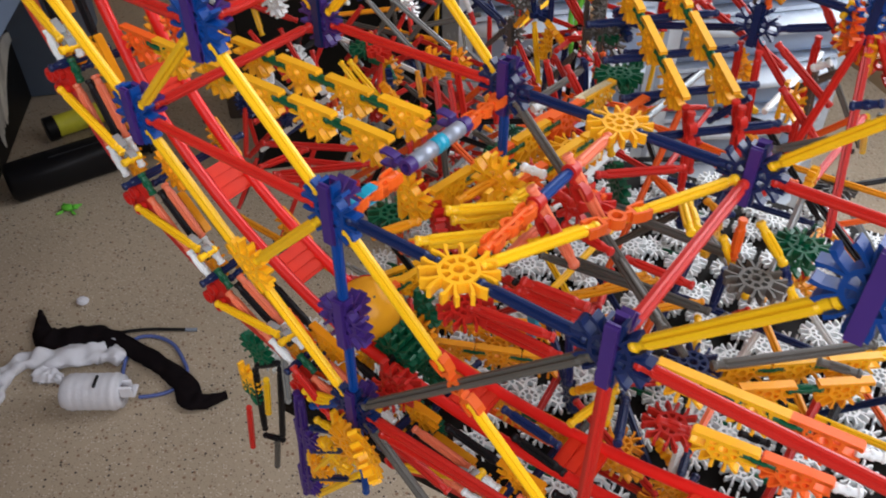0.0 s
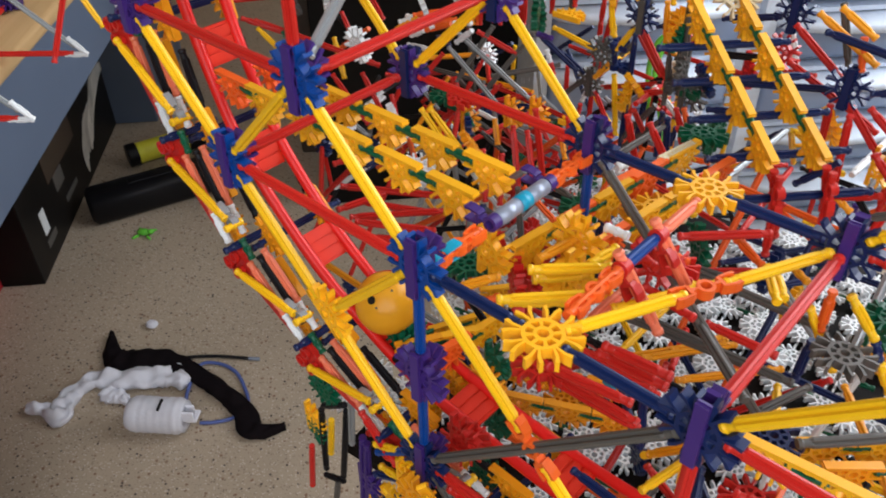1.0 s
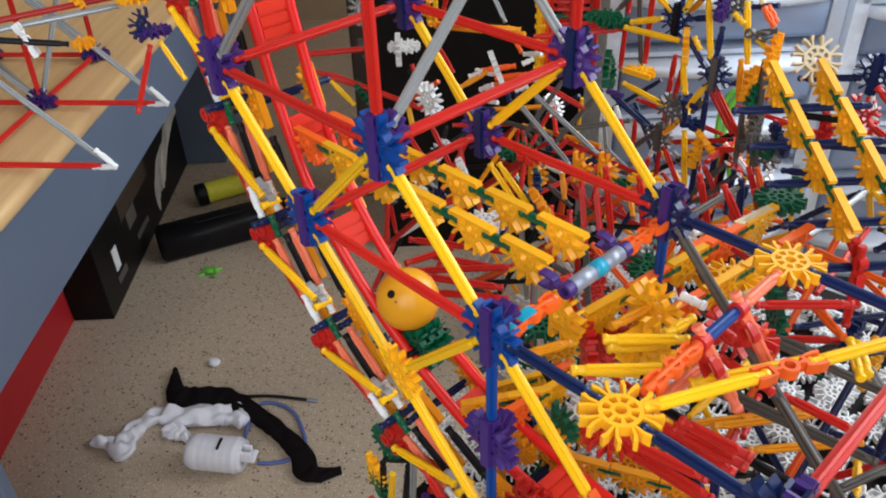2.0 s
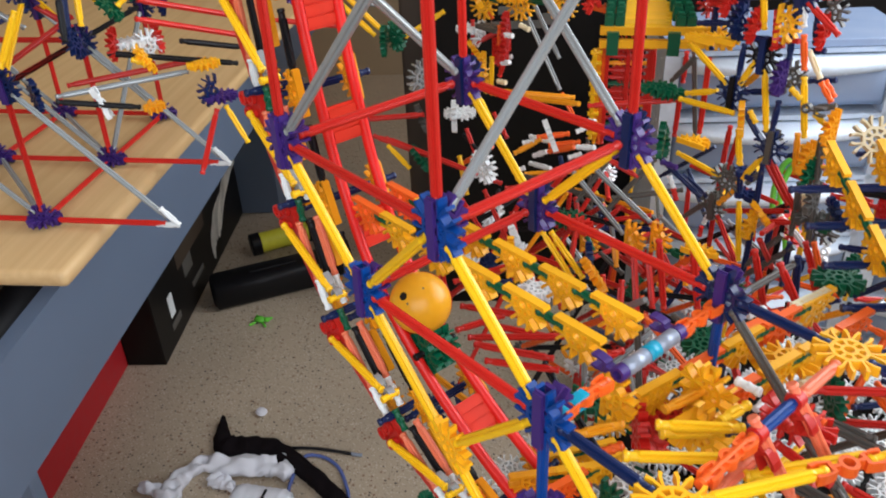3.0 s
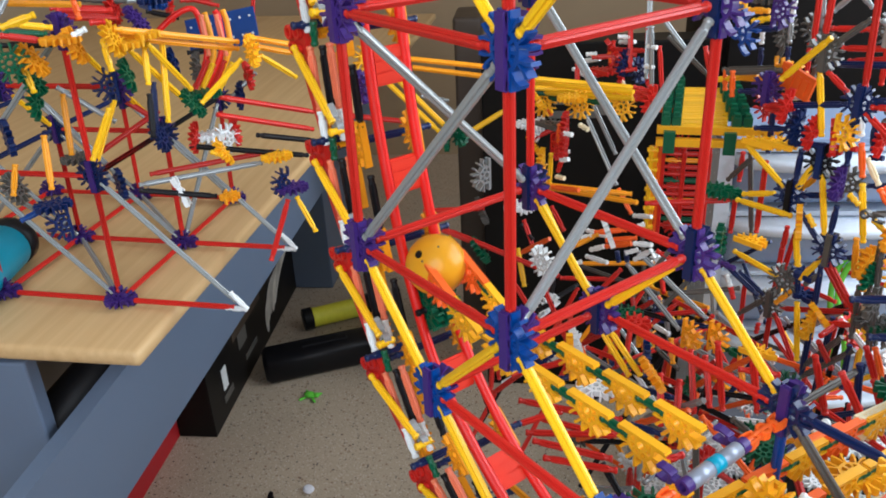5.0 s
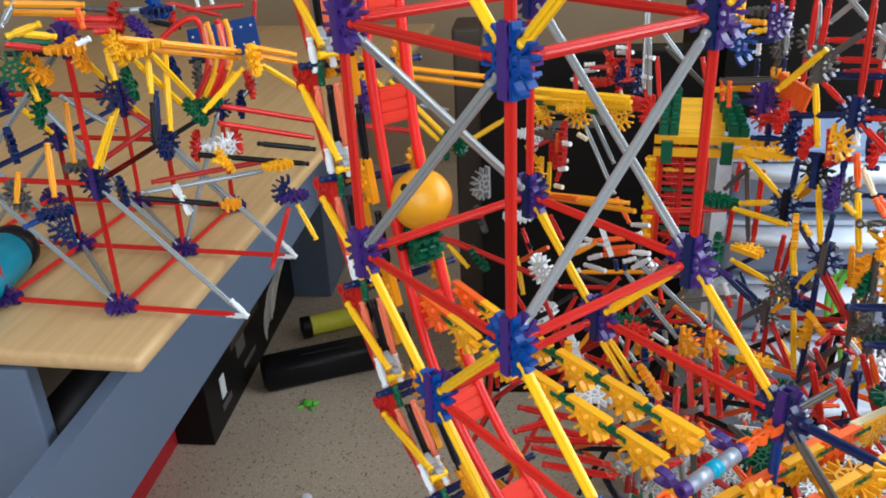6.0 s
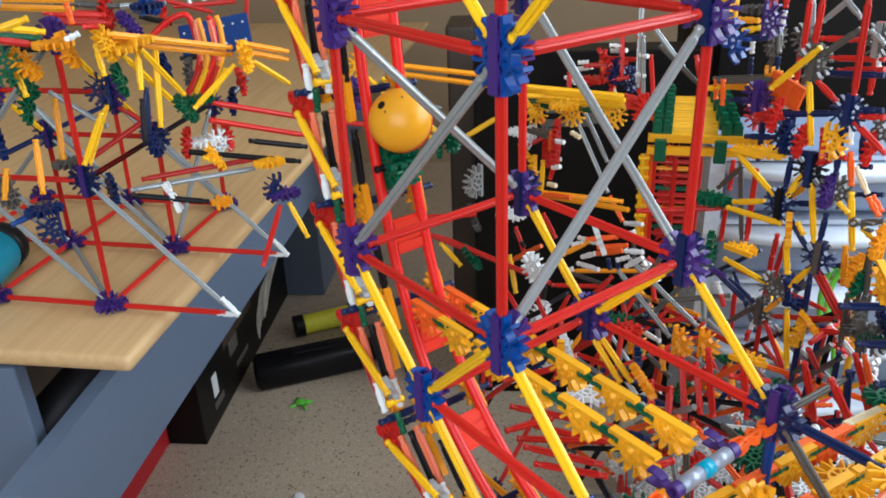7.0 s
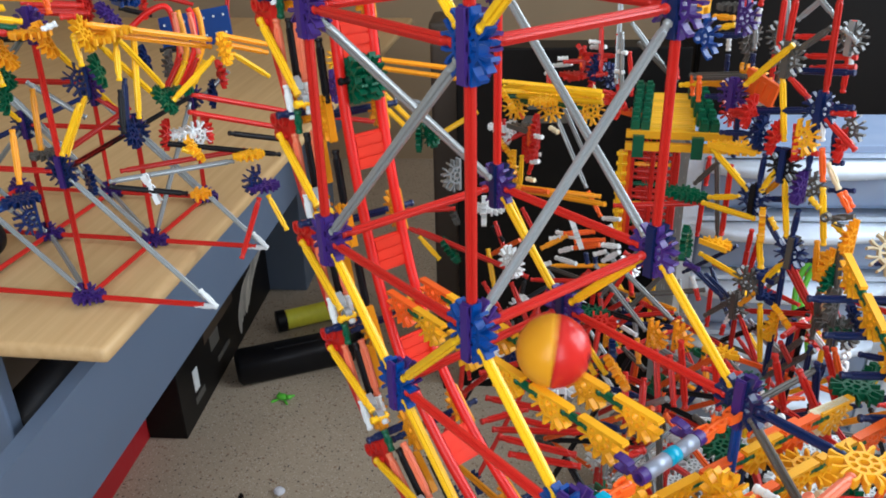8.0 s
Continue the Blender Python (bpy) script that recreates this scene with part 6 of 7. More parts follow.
hub(mesh2, (0.138, 0.42, 0.845), "navy", "navy")
hub(mesh2, (0.058, 0.5, 0.86), "navy", "navy")
rod(mesh2, "navy", (0.013, 0.45, 0.799), (0.128, 0.45, 0.828), 0.004)
rod(mesh2, "navy", (-0.01, 0.5, 0.837), (0.051, 0.5, 0.855), 0.004)
rod(mesh2, "navy", (0.026, 0.42, 0.787), (0.071, 0.42, 0.799), 0.004)
rod(mesh2, "black", (0.013, 0.45, 0.826), (0.068, 0.45, 0.837), 0.004)
rod(mesh2, "red", (-0.045, 0.55, 0.764), (0.01, 0.55, 0.768), 0.004)
rod(mesh2, "red", (0.008, 0.6, 0.756), (0.066, 0.6, 0.765), 0.004)
conn(mesh2, "red", (0.028, 0.5, 0.797), SIDE, Z, "5")
conn(mesh2, "red", (0.054, 0.5, 0.822), Y, Z, "8")
rod(mesh2, "white", (0.043, 0.55, 0.825), (0.06, 0.55, 0.778), 0.004)
conn(mesh2, "yellow", (0.126, 0.45, 0.794), (0.6, 0.75, 0.35), Z, "5")
conn(haul, "yellow", (-0.476, 0.470, 0.898), (0.35, -0.85, 0.2), X, "8")
conn(haul, "yellow", (-0.411, 0.470, 0.909), (0.35, -0.85, 0.2), X, "8")
conn(haul, "yellow", (-0.345, 0.470, 0.920), (0.35, -0.85, 0.2), X, "8")
rod(haul, "yellow", (-0.501, 0.470, 0.919), (-0.326, 0.470, 0.941), 0.002)
rod(haul, "yellow", (-0.496, 0.465, 0.910), (-0.322, 0.465, 0.935), 0.002)
rod(haul, "green", (-0.501, 0.475, 0.900), (-0.336, 0.475, 0.923), 0.002)
rod(haul, "red", (-0.326, 0.470, 0.941), (-0.296, 0.470, 0.943), 0.002)
rod(haul, "red", (-0.322, 0.465, 0.935), (-0.292, 0.465, 0.940), 0.002)
conn(haul, "red", (-0.300, 0.470, 0.936), X, Z, "4")
rod(works, "red", (-0.486, 0.600, 0.956), (-0.481, 0.600, 0.914), 0.002)
rod(works, "red", (-0.483, 0.600, 0.944), (-0.420, 0.600, 0.952), 0.002)
rod(works, "red", (-0.473, 0.590, 0.936), (-0.443, 0.590, 0.939), 0.002)
rod(works, "white", (-0.461, 0.590, 0.959), (-0.430, 0.590, 0.964), 0.002)
rod(works, "white", (-0.540, 0.600, 0.919), (-0.499, 0.600, 0.929), 0.002)
rod(works, "red", (-0.542, 0.600, 0.920), (-0.547, 0.600, 0.874), 0.002)
rod(works, "white", (-0.545, 0.590, 0.910), (-0.520, 0.590, 0.904), 0.002)
conn(works, "red", (-0.476, 0.600, 0.931), Y, Z, "4")
conn(works, "red", (-0.452, 0.590, 0.915), (0.87, 0.5, 0), Z, "5")
rod(works, "cream", (-0.449, 0.585, 0.912), (-0.442, 0.585, 0.905), 0.002)
rod(works, "white", (-0.447, 0.585, 0.937), (-0.444, 0.585, 0.928), 0.002)
conn(works, "navy", (-0.448, 0.620, 0.918), Y, Z, "8")
rod(works, "red", (-0.508, 0.600, 0.903), (-0.467, 0.600, 0.920), 0.002)
rod(works, "grey", (-0.399, 0.580, 0.991), (-0.392, 0.580, 0.908), 0.002)
rod(works, "red", (-0.414, 0.590, 0.986), (-0.408, 0.590, 0.916), 0.002)
rod(works, "white", (-0.402, 0.580, 0.964), (-0.389, 0.580, 0.964), 0.002)
rod(works, "white", (-0.406, 0.580, 0.938), (-0.391, 0.580, 0.939), 0.002)
rod(works, "smoke", (-0.390, 0.600, 0.976), (-0.321, 0.600, 0.935), 0.002)
rod(works, "red", (-0.401, 0.600, 0.963), (-0.391, 0.600, 0.902), 0.002)
rod(works, "red", (-0.318, 0.580, 0.978), (-0.307, 0.580, 0.943), 0.002)
conn(works, "red", (-0.385, 0.420, 0.898), (0.87, 0.5, 0), Z, "5")
conn(works, "red", (-0.386, 0.420, 0.874), (0.87, 0.5, 0), Z, "5")
rod(works, "orange", (-0.395, 0.420, 0.901), (-0.396, 0.420, 0.874), 0.002)
rod(works, "yellow", (-0.398, 0.410, 0.866), (-0.400, 0.410, 0.821), 0.002)
rod(works, "white", (-0.378, 0.410, 0.861), (-0.372, 0.410, 0.863), 0.002)
rod(works, "white", (-0.375, 0.410, 0.894), (-0.366, 0.410, 0.895), 0.002)
rod(works, "cream", (-0.348, 0.410, 0.909), (-0.343, 0.410, 0.908), 0.002)
rod(works, "cream", (-0.386, 0.410, 0.837), (-0.377, 0.410, 0.838), 0.002)
rod(works, "red", (-0.395, 0.430, 0.863), (-0.407, 0.430, 0.831), 0.002)
conn(works, "yellow", (-0.425, 0.420, 0.843), (0.87, 0.5, 0), Z, "5")
conn(works, "yellow", (-0.427, 0.420, 0.827), Y, Z, "4")
conn(works, "smoke", (-0.436, 0.440, 0.884), Z, X, "5")
rod(works, "amber", (-0.392, 0.400, 0.824), (-0.252, 0.400, 0.848), 0.002)
rod(works, "orange", (-0.377, 0.390, 0.832), (-0.329, 0.390, 0.842), 0.002)
rod(works, "grey", (-0.430, 0.500, 0.887), (-0.370, 0.500, 0.804), 0.002)
rod(works, "orange", (-0.370, 0.500, 0.804), (-0.343, 0.500, 0.773), 0.002)
rod(works, "white", (-0.343, 0.500, 0.773), (-0.311, 0.500, 0.782), 0.002)
rod(nest, "white", (-0.320, 0.400, 0.766), (-0.296, 0.400, 0.780), 0.002)
rod(nest, "orange", (-0.297, 0.400, 0.779), (-0.256, 0.400, 0.798), 0.002)
rod(nest, "white", (-0.256, 0.400, 0.798), (-0.228, 0.400, 0.806), 0.002)
rod(nest, "white", (-0.346, 0.420, 0.777), (-0.309, 0.420, 0.781), 0.002)
rod(nest, "white", (-0.346, 0.420, 0.742), (-0.307, 0.420, 0.747), 0.002)
rod(nest, "white", (-0.270, 0.420, 0.765), (-0.244, 0.420, 0.788), 0.002)
rod(nest, "orange", (-0.444, 0.400, 0.715), (-0.386, 0.400, 0.758), 0.002)
rod(nest, "red", (-0.459, 0.420, 0.755), (-0.432, 0.420, 0.706), 0.002)
rod(nest, "black", (-0.466, 0.420, 0.745), (-0.438, 0.420, 0.729), 0.002)
rod(nest, "red", (-0.408, 0.420, 0.791), (-0.381, 0.420, 0.761), 0.002)
rod(nest, "navy", (-0.296, 0.420, 0.769), (-0.291, 0.420, 0.752), 0.002)
rod(nest, "navy", (-0.282, 0.420, 0.774), (-0.279, 0.420, 0.758), 0.002)
conn(nest, "green", (-0.193, 0.450, 0.867), Z, X, "8")
conn(nest, "green", (-0.149, 0.400, 0.839), (0.87, 0.5, 0), Z, "8")
rod(mesh2, "red", (0.160, 0.400, 0.845), (0.215, 0.400, 0.805), 0.002)
rod(mesh2, "red", (0.150, 0.400, 0.836), (0.156, 0.400, 0.761), 0.002)
rod(mesh2, "red", (0.182, 0.440, 0.842), (0.187, 0.440, 0.737), 0.002)
rod(mesh2, "smoke", (0.191, 0.420, 0.824), (0.199, 0.420, 0.752), 0.002)
rod(mesh2, "orange", (0.202, 0.380, 0.878), (0.228, 0.380, 0.881), 0.002)
conn(mesh2, "amber", (0.220, 0.380, 0.872), Y, Z, "8")
conn(mesh2, "amber", (0.231, 0.380, 0.866), X, Z, "5")
rod(mesh2, "amber", (0.203, 0.400, 0.881), (0.229, 0.400, 0.885), 0.002)
rod(mesh2, "orange", (0.215, 0.380, 0.859), (0.232, 0.380, 0.868), 0.002)
conn(mesh2, "orange", (0.211, 0.380, 0.881), (0.87, 0.5, 0), Z, "5")
rod(mesh2, "red", (0.184, 0.400, 0.884), (0.201, 0.400, 0.862), 0.002)
conn(mesh2, "red", (0.238, 0.380, 0.859), Y, Z, "4")
rod(mesh2, "yellow", (0.208, 0.380, 0.897), (0.204, 0.380, 0.883), 0.002)
rod(mesh2, "white", (0.196, 0.380, 0.842), (0.206, 0.380, 0.849), 0.002)
rod(mesh2, "smoke", (0.200, 0.300, 0.814), (0.241, 0.300, 0.840), 0.002)
rod(mesh2, "red", (0.159, 0.340, 0.793), (0.203, 0.340, 0.813), 0.002)
rod(mesh2, "navy", (0.164, 0.360, 0.817), (0.135, 0.360, 0.783), 0.002)
rod(mesh2, "navy", (0.157, 0.400, 0.854), (0.203, 0.400, 0.869), 0.002)
rod(mesh2, "navy", (0.242, 0.260, 0.883), (0.262, 0.260, 0.892), 0.002)
rod(mesh2, "red", (0.181, 0.360, 0.832), (0.220, 0.360, 0.796), 0.002)
rod(mesh2, "red", (0.073, 0.460, 0.835), (0.132, 0.460, 0.809), 0.002)
rod(mesh2, "amber", (0.170, 0.340, 0.800), (0.187, 0.340, 0.790), 0.002)
rod(mesh2, "red", (0.194, 0.420, 0.849), (0.233, 0.420, 0.832), 0.002)
conn(mesh2, "yellow", (0.178, 0.420, 0.789), Y, Z, "5")
rod(mesh2, "navy", (0.214, 0.400, 0.892), (0.222, 0.400, 0.864), 0.002)
rod(mesh2, "red", (0.104, 0.380, 0.782), (0.129, 0.380, 0.747), 0.002)
rod(mesh2, "smoke", (0.210, 0.440, 0.821), (0.167, 0.440, 0.781), 0.002)
# ---- the storage drawers against the back ----


def drawer_tower(a, b, width, count, height, label):
    th = thing("drawer_tower", label, "storage drawers", R(a, b, 0))
    depth, w = 0.15, width / 2
    m = Matrix.Translation(R(a, b, 0)) @ TURN_ROOM
    for x in (-w, w):
        put("post", Shape().box((x, 0.0, height / 2), (0.012, depth / 2, height / 2)).mesh("post", "rim"), th, m)
    step = height / count
    for k in range(count):
        z0, z1 = k * step + 0.012, (k + 1) * step - 0.02
        rings = []
        for z, out in ((z0, 0.0), (z0 + 0.012, 0.012), ((z0 + z1) / 2, 0.03), (z1 - 0.012, 0.04), (z1, 0.036)):
            ring = [((-w + 0.016) * math.cos(j * math.pi / 10), -depth / 2 - out * math.sin(j * math.pi / 10), z) for j in range(11)]
            ring += [(w - 0.016, depth / 2 - 0.02, z), (-w + 0.016, depth / 2 - 0.02, z)]
            rings.append(ring)
        drawer = put("drawer", Shape().loft(rings).mesh("drawer", "drawer", True), th, m)
        lip = Shape().loft([[((-w + 0.012) * math.cos(j * math.pi / 10), -depth / 2 - (0.048 + e) * math.sin(j * math.pi / 10) - 0.002, z1 + h2) for j in range(11)] + [(w - 0.012, -depth / 2 + 0.01, z1 + h2), (-w + 0.012, -depth / 2 + 0.01, z1 + h2)] for h2, e in ((-0.012, 0.0), (-0.004, 0.008), (0.006, 0.006))])
        rim = new("rim", lip.mesh("rim", "rim", True))
        rim.parent = drawer
        shelf = Shape().box((0, 0, z1 + 0.012), (w, depth / 2, 0.004))
        put("shelf", shelf.mesh("shelf", "rim"), th, m)
    put("top", Shape().box((0, 0, height + 0.006), (w + 0.012, depth / 2 + 0.01, 0.006)).mesh("top", "drawer", False, 0.002), th, m)
    return th


drawer_tower(0.655, 0.885, 0.35, 7, 0.765, "tower of frosted white plastic drawers full of toy parts")
drawer_tower(0.635, 1.26, 0.35, 7, 0.735, "tower of frosted blue-white plastic drawers with bowed fronts")
cupboard = thing("dark_cupboard", "tall dark cupboard standing behind the toy machine", "cupboard", R(1.275, 1.325, 0))
m = Matrix.Translation(R(1.285, 1.325, 0)) @ TURN_ROOM
put("body", Shape().box((0, 0, 0.8), (0.525, 0.215, 0.8)).mesh("body", "ebony", True, 0.005), cupboard, m)
for x in (-0.262, 0.262):
    put("door", Shape().box((x, -0.226, 0.8), (0.258, 0.009, 0.77)).mesh("door", "ebony", True, 0.003), cupboard, m)
slim = thing("brown_box", "slim dark brown box standing beside the dark cabinet", "box", R(1.325, 0.255, 0))
m = Matrix.Translation(R(1.325, 0.255, 0)) @ TURN_ROOM
put("body", Shape().box((0, 0, 0.40), (0.032, 0.075, 0.40)).mesh("body", "brown", True, 0.01), slim, m)
put("lid", Shape().box((0, 0, 0.825), (0.034, 0.077, 0.024)).mesh("lid", "brown", True, 0.01), slim, m)
cabinet = thing("dark_cabinet", "low black cabinet with pale lettering on its front", "cabinet", R(1.2, 0.54, 0))
s = Shape().box((0, -0.16, 0.42), (0.24, 0.04, 0.42))
put("body", s.mesh("body", "carton", False, 0.004), cabinet, Matrix.Translation(R(1.2, 0.54, 0)) @ TURN_ROOM)
for x, z, w, h in ((-0.06, 0.72, 0.03, 0.008), (-0.05, 0.69, 0.05, 0.008), (0.02, 0.70, 0.02, 0.012)):
    s = Shape().box((x, -0.2015, z), (w, 0.001, h))
    put("lettering", s.mesh("lettering", "smoke"), cabinet, Matrix.Translation(R(1.2, 0.54, 0)) @ TURN_ROOM, "pale unreadable lettering bar")

# ---- the floor of the machine: white snowflake connectors joined by green rods ----
base = thing("snowflake_mat", "base mat of white snowflake connectors joined by green rods", "construction toy", (0.2, 0.35, 0.55))
for i in range(-4, 16):
    for j in range(0, 12):
        x, y = 0.03 + i * 0.0405 - j * 0.004, 0.13 + j * 0.0405 + i * 0.006
        if (i * 7 + j * 5) % 11 == 0:
            continue
        p = Vector((x, y, 0.55))
        conn(base, "white", p, Z, (1, 0.1, 0), "8")
        if (i + 2 * j) % 3 == 0:
            conn(base, "white", p + Vector((0.019, 0.022, 0.009)), Z, (1, 0.5, 0), "8")
        if (i + j) % 2 == 0:
            rod(base, "green", p, p + Vector((0.0405, 0.006, 0)), 0.006)

# added black sheet: stands in for the deep shade seen between the snowflakes
board = Shape().box((0, 0, 0), (0.37, 0.27, 0.006))
solo("base_board", board.mesh("base_board", "ebony", False, 0.002), pose(0.24, 0.38, 0.534, 0, 0, 6), "added black board standing in for the dark between the mat's connectors", "board")

# ---- more of the machine ----
bar2 = thing("clipped_bar", "cross bar of orange and blue rods held by pink-red clips", "construction toy", L(2, 1, -1))


def on_bar2(y):
    return Vector((0.15, y, 0.890))


rod(bar2, "orange", on_bar2(0.018), on_bar2(0.062), 0.0)
conn(bar2, "orange", on_bar2(0.040), Z, Y, "2")
rod(bar2, "blue", on_bar2(0.060), on_bar2(0.100), 0.0)
rod(bar2, "salmon", on_bar2(0.098), on_bar2(0.138), 0.0)
for y in (0.064, 0.098):
    conn(bar2, "red", on_bar2(y), Y, (0.5, 0, -0.8), "1")
    rod(bar2, "salmon", on_bar2(y) + Vector((-0.004, 0, 0.008)), on_bar2(y) + Vector((0.022, 0.006, -0.034)), 0.0)

side = thing("side_track", "second ball track of yellow connectors with red ends", "construction toy", (0.1, 0.31, 0.8))
for e in (Vector((0.148, 0.26, 0.850)), Vector((0.172, 0.287, 0.850))):
    far = e + Vector((-0.119, 0.09, 0.058))
    rail_run(side, far, e, 4, ("yellow",))
    rods(side, "red", e + Vector((0.006, -0.004, 0.0)), e + Vector((0.012, -0.008, -0.06)), e, e + Vector((0.01, 0.01, -0.055)), trim=0.0)
    conn(side, "red", e + Vector((0.008, -0.005, -0.012)), (0.6, 0.8, 0), (0.1, -0.1, -1), "1")
for k in range(5):
    p = Vector((0.148, 0.26, 0.828)) + Vector((-0.119, 0.09, 0.058)) * (k * 0.22)
    rod(side, "navy", p + Vector((-0.02, -0.022, 0)), p + Vector((0.05, 0.055, 0)), 0.0)
conn(side, "cream", (0.052, 0.377, 0.909), (0.5, -0.6, 0.6), Z, "8")
hub(side, L(3, 5, -1), "blue", "navy")
rods(side, "red", L(3, 5, -1), L(4, 5, -2.4), L(3, 5, -1), L(2.6, 4.4, -3), L(3, 5, -1), L(3.4, 4.2, -3), L(3, 5, -1), L(4.4, 4.6, -3))
rods(side, "navy", L(3, 5, -1), L(1.4, 5.4, -1), L(3, 5, -1), L(5, 4.6, -1))
rods(side, "orange", L(3, 5, -1), L(3, 5.1, 0.4))

# the lattices of rods that fill the machine under the deck and behind the tower


def lattice(seed, label, spans, keep, shades, discs, most, disc_share, at, slants=True):
    """A seeded grid of rods and connectors with small errors, as one thing."""
    rng = random.Random(seed)
    th = thing("toy_lattice", label, "construction toy", at, "lattices of the machine")
    nodes = {}
    (i0, i1), (j0, j1), (k0, k1) = spans
    for i in range(i0, i1):
        for j in range(j0, j1):
            for k in range(k0, k1):
                x, y, z = L(i, j, k)
                if x < -0.14 and y < 0.75 and z > 0.72:
                    continue  # the room round the stair bridge stays open
                if rng.random() < keep:
                    nodes[i, j, k] = L(i, j, k) + Vector([rng.uniform(-0.012, 0.012) for _ in range(3)])
    steps = ((2, 0, 0), (0, 2, 0), (0, 0, 2), (1, 0, 1), (0, 1, 1), (1, 1, 0), (1, -1, 0), (1, 0, -1), (0, 1, -1), (0, 0, 1), (2, 0, 2), (0, 2, 2))
    if not slants:
        steps = ((2, 0, 0), (0, 2, 0), (0, 0, 2), (0, 0, 2), (1, 0, 1), (1, 0, -1), (0, 0, 1))
    made = 0
    for (i, j, k), p in nodes.items():
        for a, b, c in rng.sample(steps, 4):
            q = nodes.get((i + a, j + b, k + c))
            if q and made < most:
                rod(th, rng.choice(shades), p, q, 0.008)
                made += 1
        if rng.random() < disc_share:
            conn(th, rng.choice(discs), p, rng.choice((X, Y, Z)), rng.choice((X, Y, Z, (1, 1, 0.3))), rng.choice(("8", "8", "5", "4")))
    return th


MIXED = ("red", "red", "red", "amber", "yellow", "smoke", "grey", "navy", "navy", "black", "orange", "white")
lattice(11, "dense lattice of red, amber, grey and navy plastic rods", ((-3, 6), (2, 9), (-5, -2)), 0.62, MIXED, ("white", "amber", "yellow", "red", "green", "navy", "smoke", "purple", "white"), 230, 0.16, (0.15, 0.35, 0.45))
lattice(5, "thicket of red, dark grey and white plastic rods", ((-6, 0), (4, 9), (-7, -2)), 0.7, ("red", "red", "red", "red", "smoke", "black", "grey", "amber", "white", "navy", "orange"), ("white", "white", "red", "green", "smoke", "navy", "yellow"), 280, 0.22, (-0.25, 0.45, 0.45))
lattice(23, "open lattice of navy, red, yellow and grey plastic rods", ((-6, 0), (8, 11), (-6, -3)), 0.55, ("navy", "red", "red", "yellow", "grey", "smoke", "red"), ("navy", "smoke", "yellow", "green", "white"), 50, 0.08, (-0.02, 0.6, 0.5), False)

# ---- the legs on which the machine stands ----
stand = thing("toy_stand", "stand of red plastic columns under the toy machine", "construction toy", (0.1, 0.3, 0))
for x, y in ((-0.05, 0.55), (0.05, 0.80), (0.45, 0.25), (0.45, 0.80), (0.60, 0.40), (0.12, 0.24)):
    top = 0.525
    n = 3
    for k in range(n):
        p, q = Vector((x, y, 0.012 + k * (top - 0.012) / n)), Vector((x, y, 0.012 + (k + 1) * (top - 0.012) / n))
        rod(stand, "red", p, q)
        conn(stand, "purple", p, Z, X, "8")

# ---- more on the desk and by the drawers ----
hoops = thing("curved_track", "curved red and yellow tube track on the desk", "construction toy", (-0.69, 0.11, 0.9))
tube("tube", [(-0.71, 0.067, 1.019), (-0.705, 0.091, 1.036), (-0.699, 0.111, 1.04), (-0.694, 0.116, 1.016), (-0.688, 0.113, 0.984), (-0.687, 0.088, 0.945)], 0.0036, "scarlet", hoops)
tube("tube", [(-0.69, 0.133, 1.037), (-0.687, 0.136, 1.027), (-0.682, 0.13, 0.988), (-0.683, 0.101, 0.943)], 0.0036, "scarlet", hoops)
tube("tube", [(-0.692, 0.121, 1.036), (-0.686, 0.122, 1.012), (-0.682, 0.119, 0.984), (-0.680, 0.095, 0.945)], 0.0036, "amber", hoops)
tube("tube", [(-0.687, 0.142, 1.037), (-0.684, 0.144, 1.020), (-0.678, 0.138, 0.988), (-0.678, 0.108, 0.943)], 0.0036, "amber", hoops)
panel_blue = thing("blue_panel", "blue plastic panel with studs among the desk toys", "construction toy", (-0.785, 0.155, 0.98))
m = frame_to((-0.772, 0.171, 0.996), (0.75, -0.55, 0.55), (0.3, 0.95, 0))
put("plate", Shape().box((0, 0, 0), (0.046, 0.024, 0.002)).mesh("plate", "blue"), panel_blue, m)
for i in range(7):
    for j in range(2):
        put("stud", Shape().box((0, 0, 0), (0.0012, 0.0012, 0.0012)).mesh("stud", "white"), panel_blue, m @ pose(-0.039 + i * 0.013, -0.012 + j * 0.024, 0.003))
bottle = thing("cyan_bottle", "turquoise bottle with a black cap lying on the desk", "bottle", R(0.16, -0.26, DESK))
m = Matrix.Translation(R(0.165, -0.245, DESK + 0.030)) @ TURN_ROOM @ pose(0, 0, 0, 0, 0, 8)
for y0, y1, r, c, n in ((-0.16, 0.022, 0.030, "cyan", "body"), (0.022, 0.045, 0.031, "black", "cap")):
    s = Shape().loft([[(r * q * math.cos(k * math.pi / 12), y, r * q * math.sin(k * math.pi / 12)) for k in range(24)] for y, q in ((y0, 0.9), (y0 + 0.004, 1), (y1 - 0.004, 1), (y1, 0.88))])
    put(n, s.mesh(n, c, True), bottle, m)
wires = thing("lime_wire", "loop of lime green wire hanging by the drawers", "wire", (-0.18, 0.73, 0.55))
tube("wire", [(-0.165, 0.713, 0.56), (-0.175, 0.713, 0.614), (-0.189, 0.73, 0.653), (-0.189, 0.745, 0.682), (-0.179, 0.753, 0.688), (-0.165, 0.755, 0.67)], 0.004, "lime", wires)
tube("wire", [(-0.14, 0.705, 0.55), (-0.15, 0.711, 0.591), (-0.178, 0.728, 0.641), (-0.181, 0.746, 0.677), (-0.17, 0.75, 0.69)], 0.004, "lime", wires)
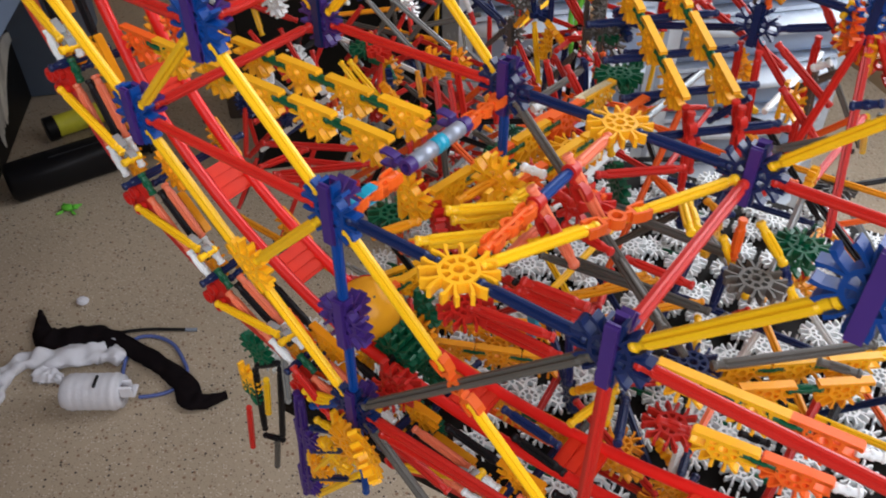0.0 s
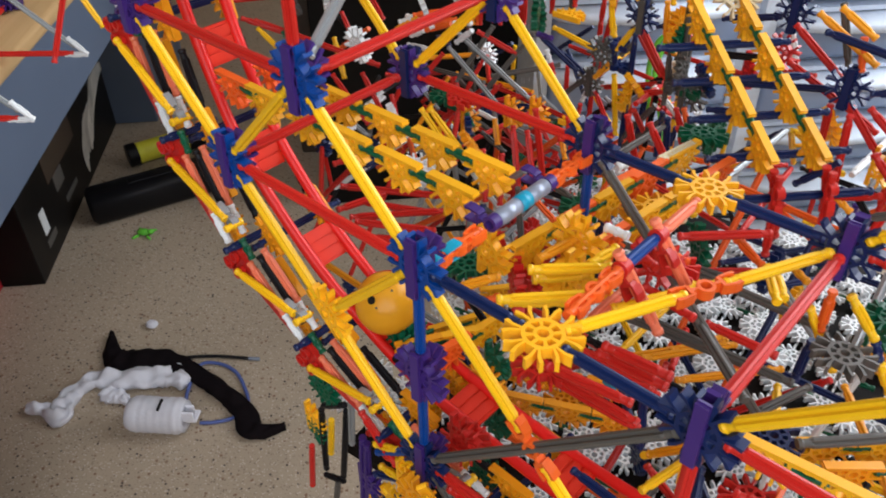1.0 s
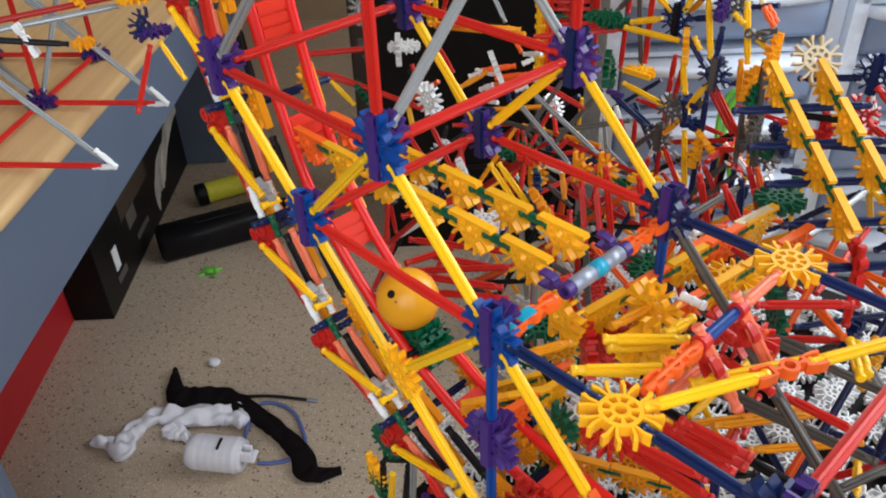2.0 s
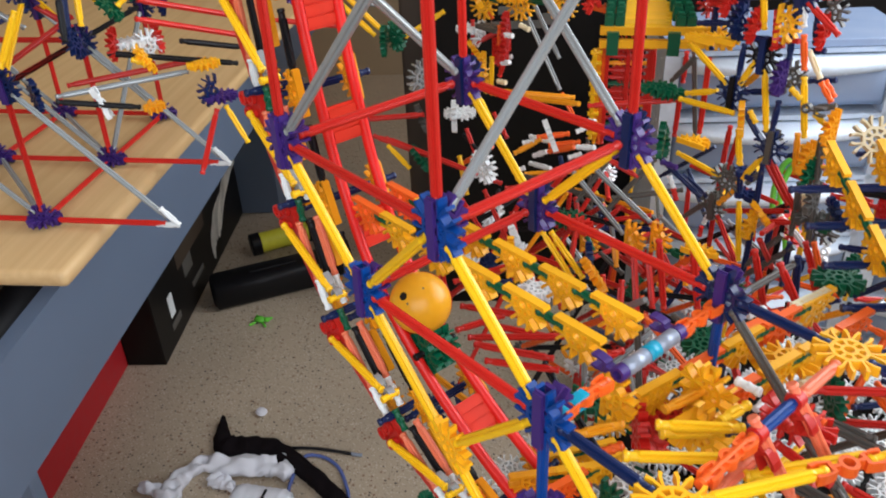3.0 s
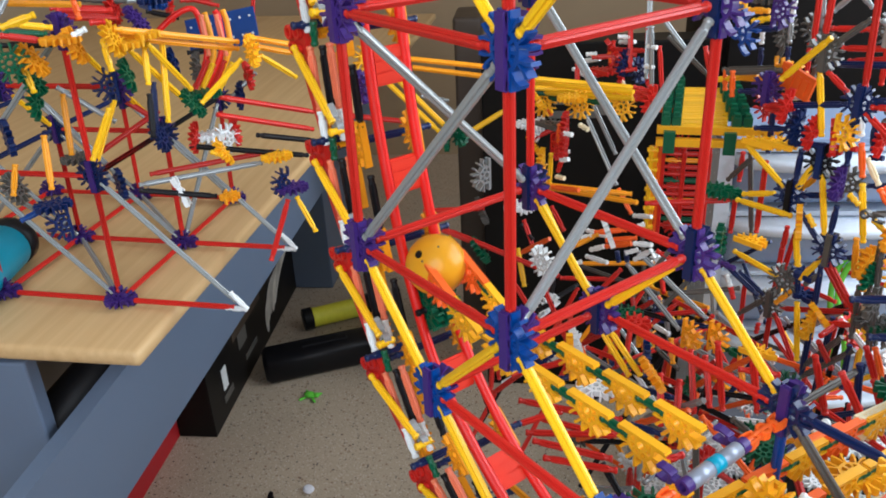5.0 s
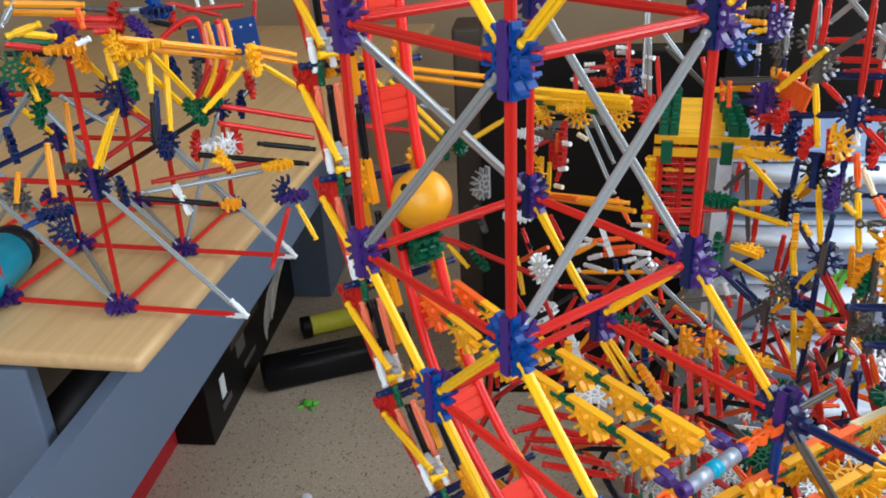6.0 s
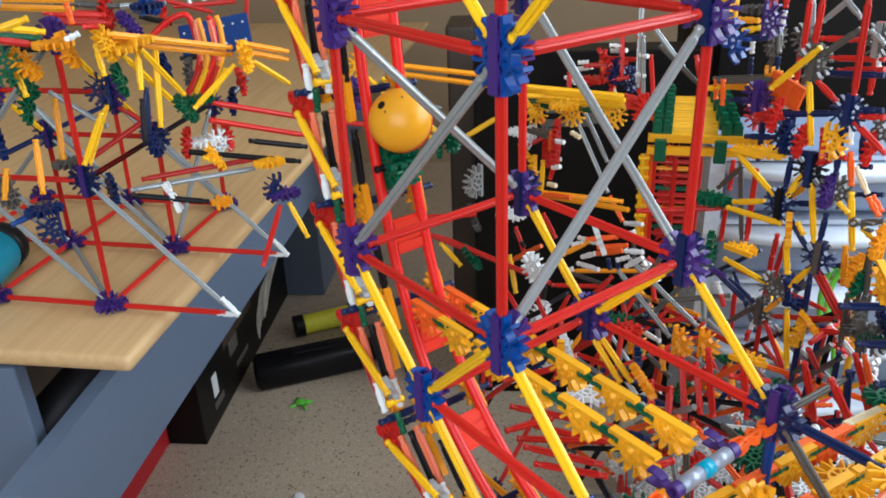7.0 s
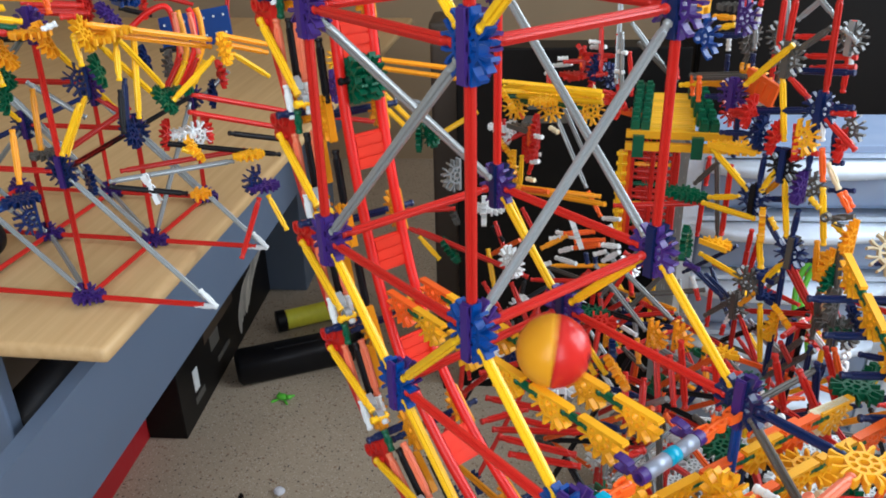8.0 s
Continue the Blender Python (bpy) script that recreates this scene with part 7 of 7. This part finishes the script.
tube("wire", [(-0.12, 0.75, 0.60), (-0.15, 0.745, 0.66), (-0.155, 0.75, 0.70), (-0.14, 0.755, 0.69)], 0.0035, "red", wires)

# the stair bridge: a sloping deck of yellow rods between green stepped blocks, two beams before it, a red ladder under it
SPAN, RISE = Vector((0.76, 0.65, 0)), Vector((-0.046, 0.062, 0.028))
FOOT = Vector((-0.362, 0.556, 0.872))
for k in range(11):
    p = FOOT + RISE * (0.08 + k * 0.092)
    rod(bridge, "yellow", p + SPAN * 0.020, p + SPAN * 0.088, 0.002)
for k in range(2):
    # two stout beams across the front, knobbed at their far end
    p = FOOT - RISE * (0.10 + 0.06 * k) - Z * (0.013 * k - 0.003)
    s = Shape().box((0, 0, 0.062), (0.0048, 0.0045, 0.062))
    for q in range(3 + k):
        s.box((0, 0, 0.128 + 0.0085 * q), (0.0060, 0.0055, 0.0026)).box((0, 0, 0.124 + 0.0085 * q), (0.003, 0.003, 0.0045))
    put("beam", s.mesh("beam", "yellow"), bridge, frame_to(p + SPAN * 0.002, SPAN, Z))
block = Shape().box((0, 0, 0), (0.0055, 0.0075, 0.0085)).box((0, 0, 0.0103), (0.0035, 0.0045, 0.002)).mesh("block", "green")
for u in (0.012, 0.096):
    for k in range(5):
        for row in range(2):
            p = FOOT + SPAN * (u + 0.0125 * row - 0.004 * k * (1 if u > 0.05 else 0)) + RISE * (k * 0.24) + Z * 0.008
            put("block", block, bridge, frame_to(p, Z, SPAN))
for u in (0.018, 0.090):
    put("clip", Shape().box((0, 0, 0), (0.007, 0.004, 0.014)).mesh("clip", "green"), bridge, frame_to(FOOT + SPAN * u - RISE * 0.2 - Z * 0.008, Z, SPAN))
for k in range(13):
    p = FOOT - Z * (0.030 + 0.0092 * k) + RISE * 0.1
    rod(bridge, ("red", "red", "amber", "red", "red", "green")[k % 6], p + SPAN * 0.010, p + SPAN * 0.064, 0.002)
    if k % 3 == 0:
        conn(bridge, "red", p + SPAN * 0.037, SPAN.cross(Z), Z, "4")
for u, shade in ((0.002, "amber"), (0.008, "orange"), (0.012, "red"), (0.038, "red"), (0.064, "red"), (0.069, "red")):
    p = FOOT + SPAN * u - Z * 0.024 + RISE * 0.05
    rod(bridge, shade, p, p - Z * 0.135, 0.003)
for k in range(9):
    p = FOOT - SPAN * 0.008 - Z * (0.03 + 0.0135 * k)
    rod(bridge, "yellow", p, p + SPAN * 0.014, 0.0)
rod(bridge, "yellow", FOOT - SPAN * 0.003 - Z * 0.022, FOOT - SPAN * 0.003 - Z * 0.15, 0.003)
rod(bridge, "yellow", FOOT + SPAN * 0.100 - Z * 0.01, FOOT + SPAN * 0.100 + Vector((0.05, 0.02, -0.055)))


def motions():
    """Chain, carrier, track gate and ball."""
    times = [k * 0.25 for k in range(33)]
    for k, ob in enumerate(LINKS):
        walk(ob, [(t, along_rail(link_place(k, t))) for t in times])
    walk(carrier, [(t, along_rail(0.741 - 0.0605 * t) @ pose(0, 0, 0.004)) for t in times])
    hinge = Vector((-0.115, MID, TRACK_Z))
    walk(gate, [(t, Matrix.Translation(hinge) @ pose(0, 0, 0, 0, a, 0)) for t, a in ((0, 0), (4.8, 0), (5.1, 38), (5.55, 44), (5.8, 22), (6.0, 6), (6.2, 0), (8, 0))])

    # yellow side to the viewer while it rides up; then it drops to the track and rolls off
    face = frame_to((0, 0, 0), (0.60, -0.72, 0.48), (-0.3, 0.1, 1)).to_3x3().to_4x4()
    rows = []
    for t in times[:29]:
        rows.append((t, Matrix.Translation((along_rail(0.705 - 0.0603 * t) @ pose(0, 0, 0.0185)).translation) @ face))
    for t, x, z, roll in ROLL_OFF:
        rows.append((t, Matrix.Translation((x, MID, z)) @ Matrix.Rotation(radians(roll), 4, "Y") @ face))
    walk(ball, rows)


ROLL_OFF = [(7.1, -0.207, 1.004, 5), (7.2, -0.198, 0.980, 25), (7.3, -0.180, 0.938, 85), (7.4, -0.159, 0.921, 170), (7.5, -0.137, 0.917, 240), (7.6, -0.115, 0.915, 310), (7.7, -0.088, 0.912, 375), (7.8, -0.060, 0.910, 445), (7.9, -0.040, 0.908, 515), (8.0, -0.021, 0.906, 585)]
motions()
